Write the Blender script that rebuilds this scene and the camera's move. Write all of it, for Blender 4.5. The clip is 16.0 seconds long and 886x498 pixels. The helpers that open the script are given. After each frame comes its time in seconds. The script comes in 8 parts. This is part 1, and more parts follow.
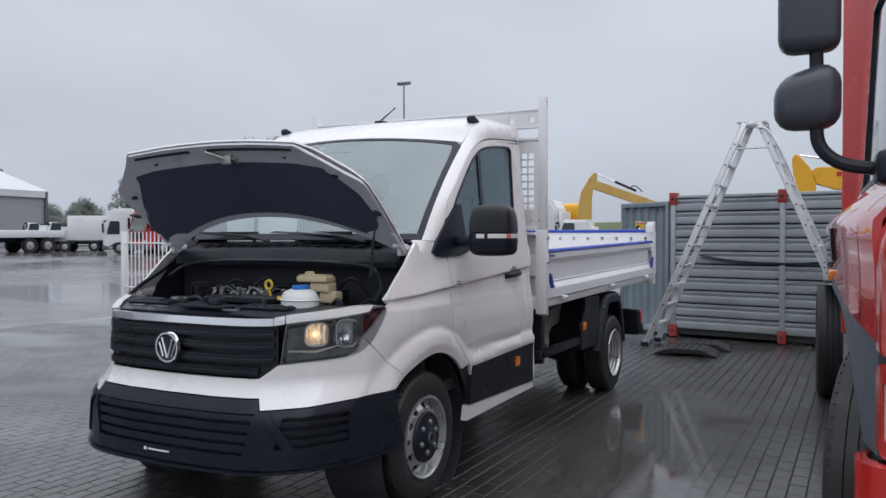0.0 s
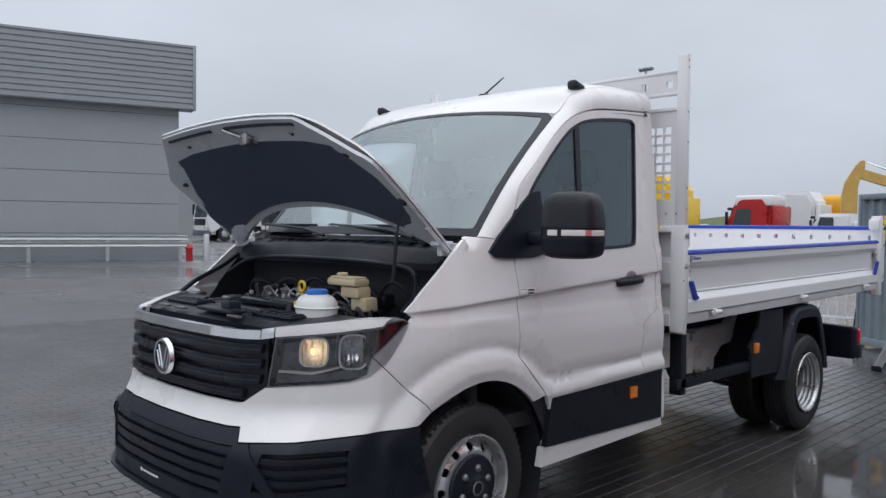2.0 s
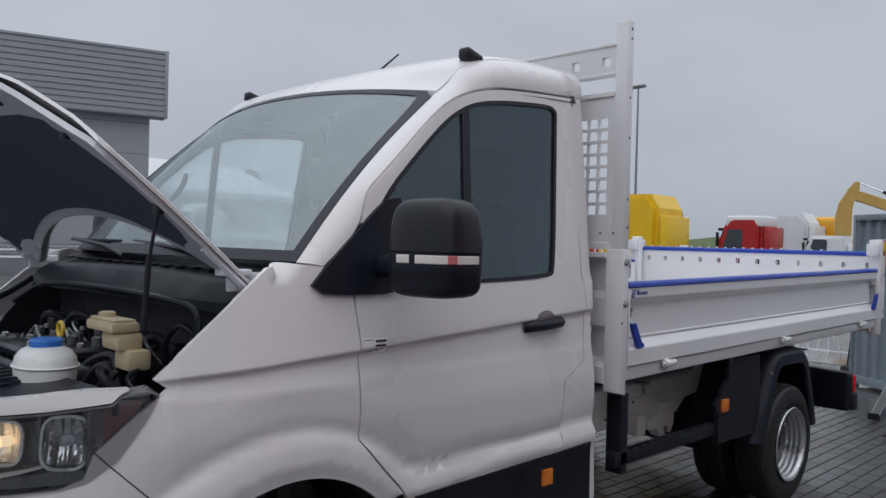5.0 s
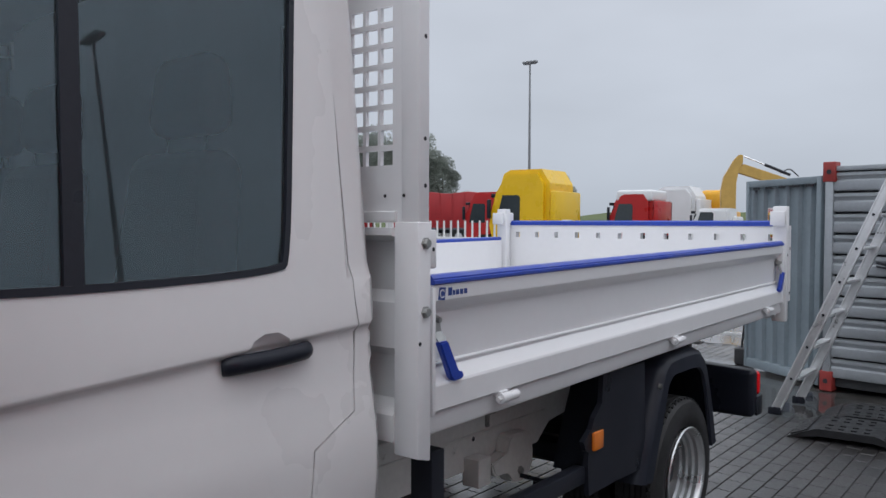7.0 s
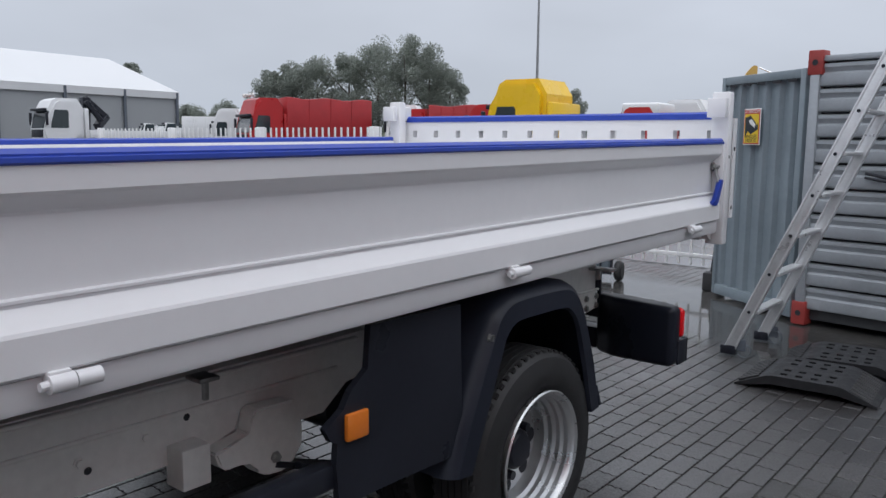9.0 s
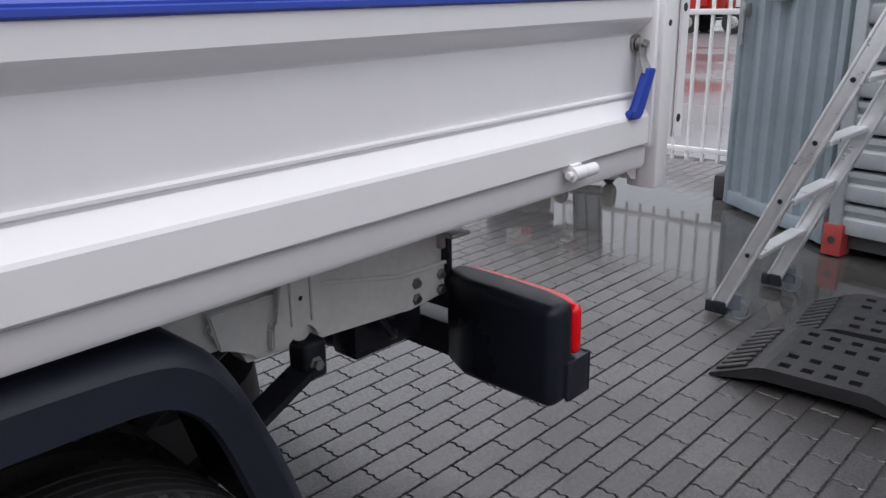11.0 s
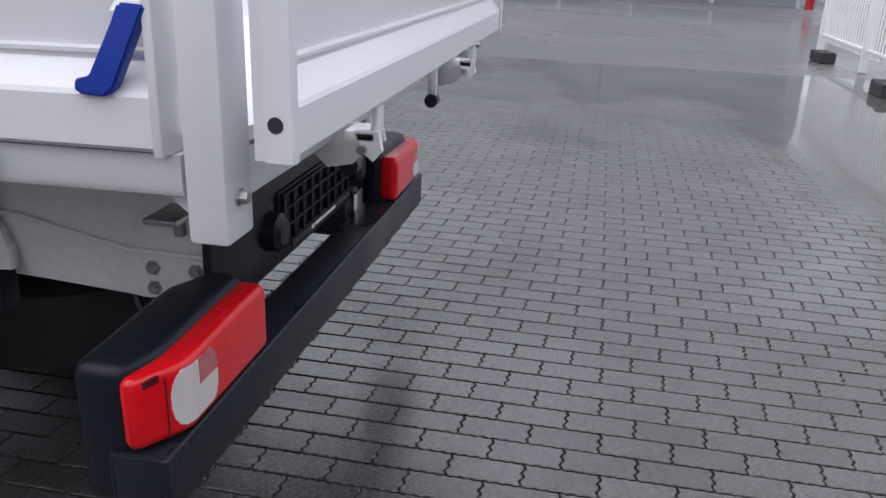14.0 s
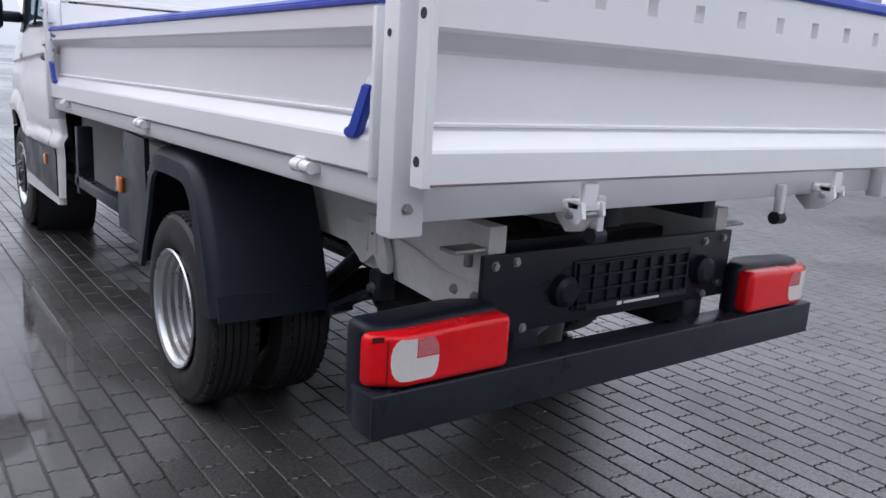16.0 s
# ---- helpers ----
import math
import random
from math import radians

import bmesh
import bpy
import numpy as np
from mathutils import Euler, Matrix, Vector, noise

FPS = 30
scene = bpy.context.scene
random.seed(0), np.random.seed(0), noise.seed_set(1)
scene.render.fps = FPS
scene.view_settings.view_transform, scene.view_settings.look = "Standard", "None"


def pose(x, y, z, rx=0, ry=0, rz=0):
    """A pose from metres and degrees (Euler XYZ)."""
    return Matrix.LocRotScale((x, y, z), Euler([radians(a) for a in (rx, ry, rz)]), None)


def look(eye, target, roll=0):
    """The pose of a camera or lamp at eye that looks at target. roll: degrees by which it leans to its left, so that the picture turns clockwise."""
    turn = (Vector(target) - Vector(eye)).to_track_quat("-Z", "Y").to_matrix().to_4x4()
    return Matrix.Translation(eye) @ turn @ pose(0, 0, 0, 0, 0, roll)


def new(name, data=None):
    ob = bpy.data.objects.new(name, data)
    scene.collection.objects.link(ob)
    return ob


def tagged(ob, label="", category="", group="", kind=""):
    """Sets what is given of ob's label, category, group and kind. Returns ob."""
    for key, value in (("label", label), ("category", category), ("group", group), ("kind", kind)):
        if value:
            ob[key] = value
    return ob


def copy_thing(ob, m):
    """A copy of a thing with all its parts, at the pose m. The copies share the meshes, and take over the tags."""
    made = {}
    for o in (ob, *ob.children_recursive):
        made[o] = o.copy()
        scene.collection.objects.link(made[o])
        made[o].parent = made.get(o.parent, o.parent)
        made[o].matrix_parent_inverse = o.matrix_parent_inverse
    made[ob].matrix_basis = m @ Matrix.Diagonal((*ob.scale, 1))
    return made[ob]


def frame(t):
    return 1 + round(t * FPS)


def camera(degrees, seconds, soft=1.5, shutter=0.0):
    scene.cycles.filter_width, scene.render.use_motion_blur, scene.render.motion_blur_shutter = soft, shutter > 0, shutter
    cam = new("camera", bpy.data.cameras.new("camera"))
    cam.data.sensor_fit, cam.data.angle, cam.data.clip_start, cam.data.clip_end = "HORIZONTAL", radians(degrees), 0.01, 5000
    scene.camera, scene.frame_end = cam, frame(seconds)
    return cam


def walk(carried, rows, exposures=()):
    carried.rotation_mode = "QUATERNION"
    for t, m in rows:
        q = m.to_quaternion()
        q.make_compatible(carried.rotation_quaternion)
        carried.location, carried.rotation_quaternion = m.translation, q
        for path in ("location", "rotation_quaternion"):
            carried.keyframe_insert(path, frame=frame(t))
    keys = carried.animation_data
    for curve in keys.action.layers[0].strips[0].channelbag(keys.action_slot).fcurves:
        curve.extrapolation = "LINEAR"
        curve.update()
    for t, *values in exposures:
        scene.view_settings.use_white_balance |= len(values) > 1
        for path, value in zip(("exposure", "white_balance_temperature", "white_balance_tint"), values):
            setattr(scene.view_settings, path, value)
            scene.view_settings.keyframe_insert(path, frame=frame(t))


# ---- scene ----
cam = camera(58.3, 16.0)
PATH = [
    (0, (3.068, -2.766, 1.475), (2.135, -0.997, 1.439), -0.1),
    (0.5, (3.111, -2.428, 1.471), (2.127, -0.687, 1.429), -0.2),
    (1, (3.214, -2.088, 1.492), (2.115, -0.417, 1.447), -0.2),
    (1.5, (3.244, -1.735, 1.48), (1.998, -0.172, 1.43), 0.0),
    (2, (3.291, -1.446, 1.491), (1.865, -0.045, 1.433), 0.6),
    (2.5, (3.427, -1.228, 1.494), (1.937, 0.105, 1.436), 1.1),
    (3, (3.449, -1.097, 1.481), (1.942, 0.209, 1.329), 1.6),
    (3.2, (3.424, -1.05, 1.492), (1.913, 0.249, 1.318), 1.8),
    (5.3, (2.747, -0.034, 1.531), (1.373, 1.42, 1.547), 1.0),
    (5.5, (2.652, 0.104, 1.541), (1.329, 1.604, 1.558), 1.0),
    (6, (2.522, 0.418, 1.519), (1.254, 1.965, 1.552), 0.5),
    (6.5, (2.478, 0.745, 1.528), (1.23, 2.308, 1.559), 0.4),
    (7, (2.338, 1.114, 1.502), (1.106, 2.688, 1.439), 0.2),
    (7.5, (2.303, 1.466, 1.45), (1.083, 3.048, 1.356), 0.0),
    (8, (2.36, 1.792, 1.445), (1.14, 3.372, 1.324), -0.1),
    (8.5, (2.339, 2.115, 1.43), (1.106, 3.684, 1.293), 0.1),
    (9, (2.321, 2.482, 1.388), (1.071, 4.02, 1.117), 0.5),
    (9.2, (2.351, 2.626, 1.423), (1.092, 4.145, 1.09), 0.6),
    (11.3, (1.909, 4.586, 1.369), (0.57, 5.939, 0.755), -0.8),
    (11.5, (1.885, 4.758, 1.372), (0.475, 6.035, 0.755), -0.4),
    (12, (1.935, 5.14, 1.35), (0.318, 6.14, 0.729), 0.2),
    (12.5, (2.012, 5.536, 1.354), (0.238, 6.204, 0.717), 0.9),
    (13, (1.965, 5.969, 1.342), (0.098, 6.279, 0.694), 2.0),
    (13.5, (1.988, 6.31, 1.328), (0.106, 6.286, 0.652), 2.5),
    (14, (1.933, 6.589, 1.296), (0.091, 6.251, 0.596), 2.3),
    (14.5, (1.835, 6.807, 1.3), (0.089, 6.133, 0.594), 3.0),
    (15, (1.843, 7.029, 1.295), (0.223, 6.021, 0.694), 3.4),
    (15.5, (1.902, 7.22, 1.254), (0.47, 5.895, 0.812), 3.4),
    (15.8, (1.895, 7.366, 1.249), (0.624, 5.887, 0.804), 4.0),
    (16, (1.869, 7.449, 1.258), (0.708, 5.88, 0.823), 3.5),
]
walk(cam, [(t, look(eye, target, roll)) for t, eye, target, roll in PATH],
     [(0, 0.1, 6450, 10), (1.5, 0.12, 6450, 10), (2.5, 0.14, 6450, 10), (3.2, 0.25, 6450, 10), (5.3, -0.27, 6450, 10), (6.0, -0.23, 6450, 10), (6.5, -0.16, 6450, 10), (7.0, 0.03, 6450, 10), (7.5, 0.03, 6450, 11), (8.5, 0.12, 6450, 11), (9.2, 0.1, 6450, 11),
      (11.3, 0.54, 6700, 13), (12.0, 0.54, 6700, 13), (13.0, 0.42, 6550, 13), (14.0, 0.52, 6450, 15), (14.5, 0.55, 6400, 16), (15.5, 0.65, 6350, 15), (16.0, 0.65, 6350, 14)])

# ---- light ----
world = bpy.data.worlds.new("overcast")
scene.world = world
world.use_nodes = True
wn, wl = world.node_tree.nodes, world.node_tree.links
wn.clear()
w_out = wn.new("ShaderNodeOutputWorld")
w_bg = wn.new("ShaderNodeBackground")
w_sky = wn.new("ShaderNodeTexSky")
w_sky.sky_type = "NISHITA"
w_sky.sun_disc = False
w_sky.sun_elevation, w_sky.sun_rotation = radians(48), radians(210)
w_sat = wn.new("ShaderNodeHueSaturation")
w_sat.inputs["Saturation"].default_value = 0.15
w_tc = wn.new("ShaderNodeTexCoord")
w_sep = wn.new("ShaderNodeSeparateXYZ")
w_ramp = wn.new("ShaderNodeValToRGB")
w_noise = wn.new("ShaderNodeTexNoise")
w_noise.inputs["Scale"].default_value = 2.2
w_noise.inputs["Detail"].default_value = 4.0
w_map = wn.new("ShaderNodeMapping")
w_map.inputs["Scale"].default_value = (1.0, 1.0, 2.6)
w_cloud = wn.new("ShaderNodeMix")
w_cloud.data_type, w_cloud.blend_type = "RGBA", "MULTIPLY"
w_cloud.inputs[0].default_value = 0.35
w_mix = wn.new("ShaderNodeMix")
w_mix.data_type = "RGBA"
w_mix.inputs[0].default_value = 0.93
SKY = ((0.0, 4.5, 5.0, 5.75), (0.10, 5.2, 5.7, 6.5), (0.34, 6.2, 6.65, 7.5), (0.7, 12.4, 13.0, 14.1), (1.0, 17.2, 17.8, 19.0))
ramp = w_ramp.color_ramp
while len(ramp.elements) < len(SKY):
    ramp.elements.new(0.5)
for e, (p, r, g, b) in zip(ramp.elements, SKY):
    e.position, e.color = p, (r, g, b, 1)
wl.new(w_tc.outputs["Generated"], w_sep.inputs[0])
wl.new(w_sep.outputs["Z"], w_ramp.inputs[0])
wl.new(w_tc.outputs["Generated"], w_map.inputs[0])
wl.new(w_map.outputs[0], w_noise.inputs["Vector"])
wl.new(w_ramp.outputs[0], w_cloud.inputs[6])
wl.new(w_noise.outputs[0], w_cloud.inputs[7])
w_gain = wn.new("ShaderNodeMix")
w_gain.data_type, w_gain.blend_type = "RGBA", "MULTIPLY"
w_gain.inputs[0].default_value = 1.0
w_gain.inputs[7].default_value = (1.2, 1.2, 1.2, 1)
wl.new(w_cloud.outputs[2], w_gain.inputs[6])
wl.new(w_sky.outputs[0], w_sat.inputs["Color"])
wl.new(w_sat.outputs[0], w_mix.inputs[6])
wl.new(w_gain.outputs[2], w_mix.inputs[7])
wl.new(w_mix.outputs[2], w_bg.inputs["Color"])
w_bg.inputs["Strength"].default_value = 0.1
wl.new(w_bg.outputs[0], w_out.inputs["Surface"])

sun_data = bpy.data.lights.new("sun", "SUN")
sun_data.energy, sun_data.angle, sun_data.color = 0.4, radians(60), (1.0, 0.98, 0.95)
sun = new("sun", sun_data)
sun.matrix_world = look((10, -9, 20), (0, 3, 0))


# ---- materials ----
def mat(name, color, rough=0.5, metal=0.0, vary=0.12, scale=6.0, fine=60.0, bump=0.05, bump_scale=80.0,
        coat=0.0, coat_rough=0.05, spec=0.5, rand=0.0, rough_vary=0.1, emit=None, island=0.0, drops=0.0):
    """A painted, moulded or mineral surface: colour stained at a large scale, grained at a small one, finely uneven."""
    m = bpy.data.materials.new(name)
    m.use_nodes = True
    n, l = m.node_tree.nodes, m.node_tree.links
    b = n["Principled BSDF"]
    tc = n.new("ShaderNodeTexCoord")
    big, small = n.new("ShaderNodeTexNoise"), n.new("ShaderNodeTexNoise")
    big.inputs["Scale"].default_value, big.inputs["Detail"].default_value = scale, 5
    small.inputs["Scale"].default_value, small.inputs["Detail"].default_value = fine, 3
    for t in (big, small):
        l.new(tc.outputs["Object"], t.inputs["Vector"])
    add = n.new("ShaderNodeMath")
    add.operation = "ADD"
    l.new(big.outputs[0], add.inputs[0])
    half = n.new("ShaderNodeMath")
    half.operation, half.inputs[1].default_value = "MULTIPLY", 0.5
    l.new(small.outputs[0], half.inputs[0])
    l.new(half.outputs[0], add.inputs[1])
    rng = n.new("ShaderNodeMapRange")
    rng.inputs["From Min"].default_value, rng.inputs["From Max"].default_value = 0.4, 1.1
    rng.inputs["To Min"].default_value, rng.inputs["To Max"].default_value = 1 - vary, 1 + vary
    l.new(add.outputs[0], rng.inputs["Value"])
    value = rng.outputs[0]
    if rand or island:
        info = n.new("ShaderNodeObjectInfo") if rand else n.new("ShaderNodeNewGeometry")
        r2 = n.new("ShaderNodeMapRange")
        amount = rand or island
        r2.inputs["To Min"].default_value, r2.inputs["To Max"].default_value = 1 - amount, 1 + amount
        l.new(info.outputs["Random" if rand else "Random Per Island"], r2.inputs["Value"])
        mul = n.new("ShaderNodeMath")
        mul.operation = "MULTIPLY"
        l.new(value, mul.inputs[0])
        l.new(r2.outputs[0], mul.inputs[1])
        value = mul.outputs[0]
    mix = n.new("ShaderNodeMix")
    mix.data_type, mix.blend_type = "RGBA", "MULTIPLY"
    mix.inputs[0].default_value = 1.0
    mix.inputs[6].default_value = (*color, 1)
    l.new(value, mix.inputs[7])
    l.new(mix.outputs[2], b.inputs["Base Color"])
    rr = n.new("ShaderNodeMapRange")
    rr.inputs["From Min"].default_value, rr.inputs["From Max"].default_value = 0.3, 0.7
    rr.inputs["To Min"].default_value, rr.inputs["To Max"].default_value = max(0.02, rough - rough_vary), min(1, rough + rough_vary)
    l.new(big.outputs[0], rr.inputs["Value"])
    l.new(rr.outputs[0], b.inputs["Roughness"])
    b.inputs["Metallic"].default_value = metal
    b.inputs["Specular IOR Level"].default_value = spec
    b.inputs["Coat Weight"].default_value = coat
    b.inputs["Coat Roughness"].default_value = coat_rough
    if bump:
        nz = n.new("ShaderNodeTexNoise")
        nz.inputs["Scale"].default_value, nz.inputs["Detail"].default_value = bump_scale, 4
        l.new(tc.outputs["Object"], nz.inputs["Vector"])
        bp = n.new("ShaderNodeBump")
        bp.inputs["Strength"].default_value, bp.inputs["Distance"].default_value = bump, 0.01
        l.new(nz.outputs[0], bp.inputs["Height"])
        l.new(bp.outputs[0], b.inputs["Normal"])
    if drops:
        vo, dr, b2 = n.new("ShaderNodeTexVoronoi"), n.new("ShaderNodeMapRange"), n.new("ShaderNodeBump")
        vo.inputs["Scale"].default_value = drops
        dr.inputs["From Min"].default_value, dr.inputs["From Max"].default_value = 0.10, 0.34
        dr.inputs["To Min"].default_value, dr.inputs["To Max"].default_value = 1.0, 0.0
        b2.inputs["Strength"].default_value, b2.inputs["Distance"].default_value = 0.5, 0.002
        l.new(tc.outputs["Object"], vo.inputs["Vector"])
        l.new(vo.outputs["Distance"], dr.inputs["Value"])
        l.new(dr.outputs[0], b2.inputs["Height"])
        l.new(b2.outputs[0], b.inputs["Normal"])
        b.inputs["Coat Weight"].default_value = 0.2
        l.new(b2.outputs[0], b.inputs["Coat Normal"])
    if emit:
        b.inputs["Emission Color"].default_value = (*emit[:3], 1)
        b.inputs["Emission Strength"].default_value = emit[3]
    return m


def glass(name, tint, rough=0.0, ior=1.5, haze=0.0, film=(1, 1, 1), fogged=False):
    """A thin pane: tinted see-through with a mirror film that grows towards grazing."""
    m = bpy.data.materials.new(name)
    m.use_nodes = True
    n, l = m.node_tree.nodes, m.node_tree.links
    n.clear()
    out, mix = n.new("ShaderNodeOutputMaterial"), n.new("ShaderNodeMixShader")
    tr, gl, fr = n.new("ShaderNodeBsdfTransparent"), n.new("ShaderNodeBsdfGlossy"), n.new("ShaderNodeFresnel")
    tr.inputs[0].default_value = (*tint, 1)
    gl.inputs["Roughness"].default_value = rough
    fr.inputs["IOR"].default_value = ior
    l.new(fr.outputs[0], mix.inputs[0])
    l.new(tr.outputs[0], mix.inputs[1])
    l.new(gl.outputs[0], mix.inputs[2])
    gl.inputs["Color"].default_value = (*film, 1)
    if haze:
        tc, nz, rg = n.new("ShaderNodeTexCoord"), n.new("ShaderNodeTexNoise"), n.new("ShaderNodeMapRange")
        nz.inputs["Scale"].default_value, nz.inputs["Detail"].default_value = 3.0, 6
        rg.inputs["From Min"].default_value, rg.inputs["From Max"].default_value = 0.35, 0.7
        rg.inputs["To Min"].default_value, rg.inputs["To Max"].default_value = haze * 0.6, haze * 1.4
        wet, df = n.new("ShaderNodeMixShader"), n.new("ShaderNodeBsdfTranslucent" if fogged else "ShaderNodeBsdfDiffuse")
        df.inputs[0].default_value = (0.72, 0.78, 0.80, 1)
        l.new(tc.outputs["Object"], nz.inputs["Vector"])
        l.new(nz.outputs[0], rg.inputs["Value"])
        l.new(rg.outputs[0], wet.inputs[0])
        l.new(mix.outputs[0], wet.inputs[1])
        l.new(df.outputs[0], wet.inputs[2])
        mix = wet
    l.new(mix.outputs[0], out.inputs[0])
    return m


WHITE = mat("white_vehicle_paint", (0.715, 0.70, 0.70), 0.28, vary=0.025, scale=1.6, fine=25, bump=0.012, bump_scale=260, coat=0.5, coat_rough=0.06, rough_vary=0.025)
BED_WHITE = mat("white_powder_coat", (0.745, 0.745, 0.757), 0.32, vary=0.03, scale=2.2, fine=30, bump=0.02, bump_scale=300, coat=0.3, coat_rough=0.12, rough_vary=0.03)
GUARD = mat("black_mudguard_plastic", (0.014, 0.017, 0.027), 0.42, vary=0.2, scale=5, bump=0.05, bump_scale=400, rough_vary=0.1, spec=0.28)
PLASTIC = mat("black_moulded_plastic", (0.011, 0.013, 0.021), 0.36, vary=0.25, scale=5, bump=0.06, bump_scale=500, rough_vary=0.12, spec=0.24)
WET_SHELL = mat("wet_black_plastic", (0.010, 0.012, 0.018), 0.42, vary=0.2, scale=5, bump=0.0, spec=0.28, drops=210.0)
SCUTTLE = mat("scuttle_black_plastic", (0.012, 0.014, 0.020), 0.42, vary=0.3, scale=6, bump=0.08, bump_scale=300, spec=0.12)
BLACK = mat("black_coated_steel", (0.018, 0.020, 0.028), 0.34, vary=0.2, scale=4, bump=0.04, bump_scale=400, spec=0.26)
RUBBER = mat("tyre_rubber", (0.018, 0.018, 0.019), 0.6, vary=0.25, scale=9, bump=0.12, bump_scale=200)
SILVER = mat("silver_wheel_paint", (0.52, 0.53, 0.54), 0.32, metal=0.75, vary=0.08, scale=12, bump=0.02)
CHROME = mat("chrome", (0.88, 0.88, 0.90), 0.14, metal=1.0, vary=0.03, bump=0.0, rough_vary=0.03)
ZINC = mat("zinc_plated_steel", (0.42, 0.42, 0.41), 0.42, metal=1.0, vary=0.25, scale=40, bump=0.05)
BLUE = mat("blue_plastic", (0.016, 0.050, 0.36), 0.40, vary=0.08, scale=8, bump=0.03, bump_scale=300)
FRAME = mat("cream_grey_frame_paint", (0.82, 0.82, 0.79), 0.42, vary=0.10, scale=5, fine=40, bump=0.04, bump_scale=120)
# Dark linings, and the painted shade of holes, slots and seams.
DARK = mat("dark_lining_and_hole_shade", (0.022, 0.023, 0.029), 0.7, vary=0.3, bump=0.1)
PAD = mat("hood_insulation_felt", (0.064, 0.077, 0.120), 0.9, vary=0.2, scale=9, bump=0.25, bump_scale=160)
PRIMER = mat("hood_inner_grey_paint", (0.60, 0.62, 0.66), 0.35, vary=0.06, scale=5, bump=0.03)
AMBER = mat("amber_lens", (0.75, 0.20, 0.02), 0.2, vary=0.1, bump=0.1, bump_scale=300, coat=0.6)
# Tail lamp's dark lens; also paints a red reflection in the headlight.
DARK_RED_GLOSS = mat("dark_red_lens_and_reflection", (0.12, 0.008, 0.012), 0.2, vary=0.1, bump=0.05, bump_scale=200, coat=0.8, coat_rough=0.04)
RED_LENS = mat("red_lamp_lens", (0.80, 0.006, 0.012), 0.18, vary=0.12, scale=14, bump=0.10, bump_scale=180, spec=0.3, coat=0.3, coat_rough=0.03)
PINK_LENS = mat("pink_reflex", (0.58, 0.16, 0.17), 0.35, vary=0.2, scale=80, bump=0.3, bump_scale=300)
CLEAR_LENS = mat("clear_lamp_lens", (0.74, 0.69, 0.66), 0.2, vary=0.08, bump=0.12, bump_scale=220, coat=0.7, coat_rough=0.04)
REFLECTOR = mat("lamp_reflector", (0.82, 0.82, 0.84), 0.12, metal=1.0, vary=0.05, bump=0.25, bump_scale=60)
BULB = mat("amber_glowing_bulb", (0.9, 0.62, 0.32), 0.2, vary=0.05, emit=(1.0, 0.78, 0.5, 0.9))
FOG_GLASS = glass("fogged_side_glass", (0.86, 0.92, 0.94), ior=1.5, haze=0.45, fogged=True)
GLASS = glass("vehicle_glass", (0.80, 0.91, 0.95), ior=1.85, haze=0.025, film=(0.72, 0.90, 1.0))
TRIM_GREY = mat("pale_cabin_trim", (0.60, 0.65, 0.68), 0.7, vary=0.12, scale=3, bump=0.1)
BELT = mat("grey_belt_webbing", (0.30, 0.32, 0.33), 0.8, vary=0.1, bump=0.1)
SCREEN = glass("windscreen_glass", (0.64, 0.72, 0.74), rough=0.03, ior=2.45, haze=0.095, film=(0.86, 0.97, 1.0))
# The bulb's warm light is put into the bowl's tint and faint emission.
AMBER_GLOW = mat("warm_glow_lamp_bowl", (0.85, 0.78, 0.68), 0.2, metal=0.6, vary=0.35, scale=30, bump=0.3, bump_scale=70, coat=0.6, emit=(1.0, 0.75, 0.45, 0.06))
LAMP_SILVER = mat("clear_lamp_bowl", (0.74, 0.75, 0.77), 0.22, metal=0.0, coat=1.0, vary=0.35, scale=30, bump=0.4, bump_scale=70)
LAMP_BLACK = mat("lamp_inner_grey", (0.13, 0.135, 0.145), 0.3, vary=0.3, scale=20, bump=0.05)
LAMP_GLASS = glass("headlamp_glass", (0.86, 0.87, 0.88), ior=1.5)
CABIN = mat("dark_cabin_plastic", (0.030, 0.032, 0.036), 0.6, vary=0.15, bump=0.1)
SEAT = mat("dark_seat_cloth", (0.035, 0.037, 0.042), 0.85, vary=0.15, scale=20, bump=0.2, bump_scale=220)
TANK = mat("white_translucent_tank", (0.72, 0.74, 0.72), 0.35, vary=0.06)
BEIGE = mat("beige_tank_plastic", (0.60, 0.50, 0.32), 0.4, vary=0.1)
YELLOW_P = mat("yellow_plastic", (0.75, 0.50, 0.05), 0.4, vary=0.1)
CAP_BLUE = mat("blue_cap", (0.03, 0.16, 0.55), 0.4, vary=0.1)
ENGINE = mat("engine_bay_metal", (0.16, 0.165, 0.175), 0.32, metal=0.5, vary=0.35, scale=14, bump=0.2)
INK = mat("dark_print", (0.02, 0.025, 0.035), 0.5, vary=0.05, bump=0)
INK_BLUE = mat("blue_print", (0.02, 0.05, 0.22), 0.5, vary=0.05, bump=0)
INK_WHITE = mat("white_print", (0.75, 0.75, 0.75), 0.5, vary=0.05, bump=0)
LABEL = mat("white_label", (0.78, 0.78, 0.77), 0.5, vary=0.05, bump=0)
LORRY_RED = mat("red_lorry_paint", (0.55, 0.022, 0.018), 0.2, vary=0.12, scale=3, fine=35, bump=0.02, coat=1.0, coat_rough=0.03)
LORRY_GREY = mat("grey_lorry_plastic", (0.10, 0.115, 0.14), 0.42, vary=0.15, scale=5, bump=0.05)
FAR_YELLOW = mat("yellow_lorry_paint", (0.80, 0.50, 0.010), 0.3, vary=0.06, scale=1.5, bump=0.01)
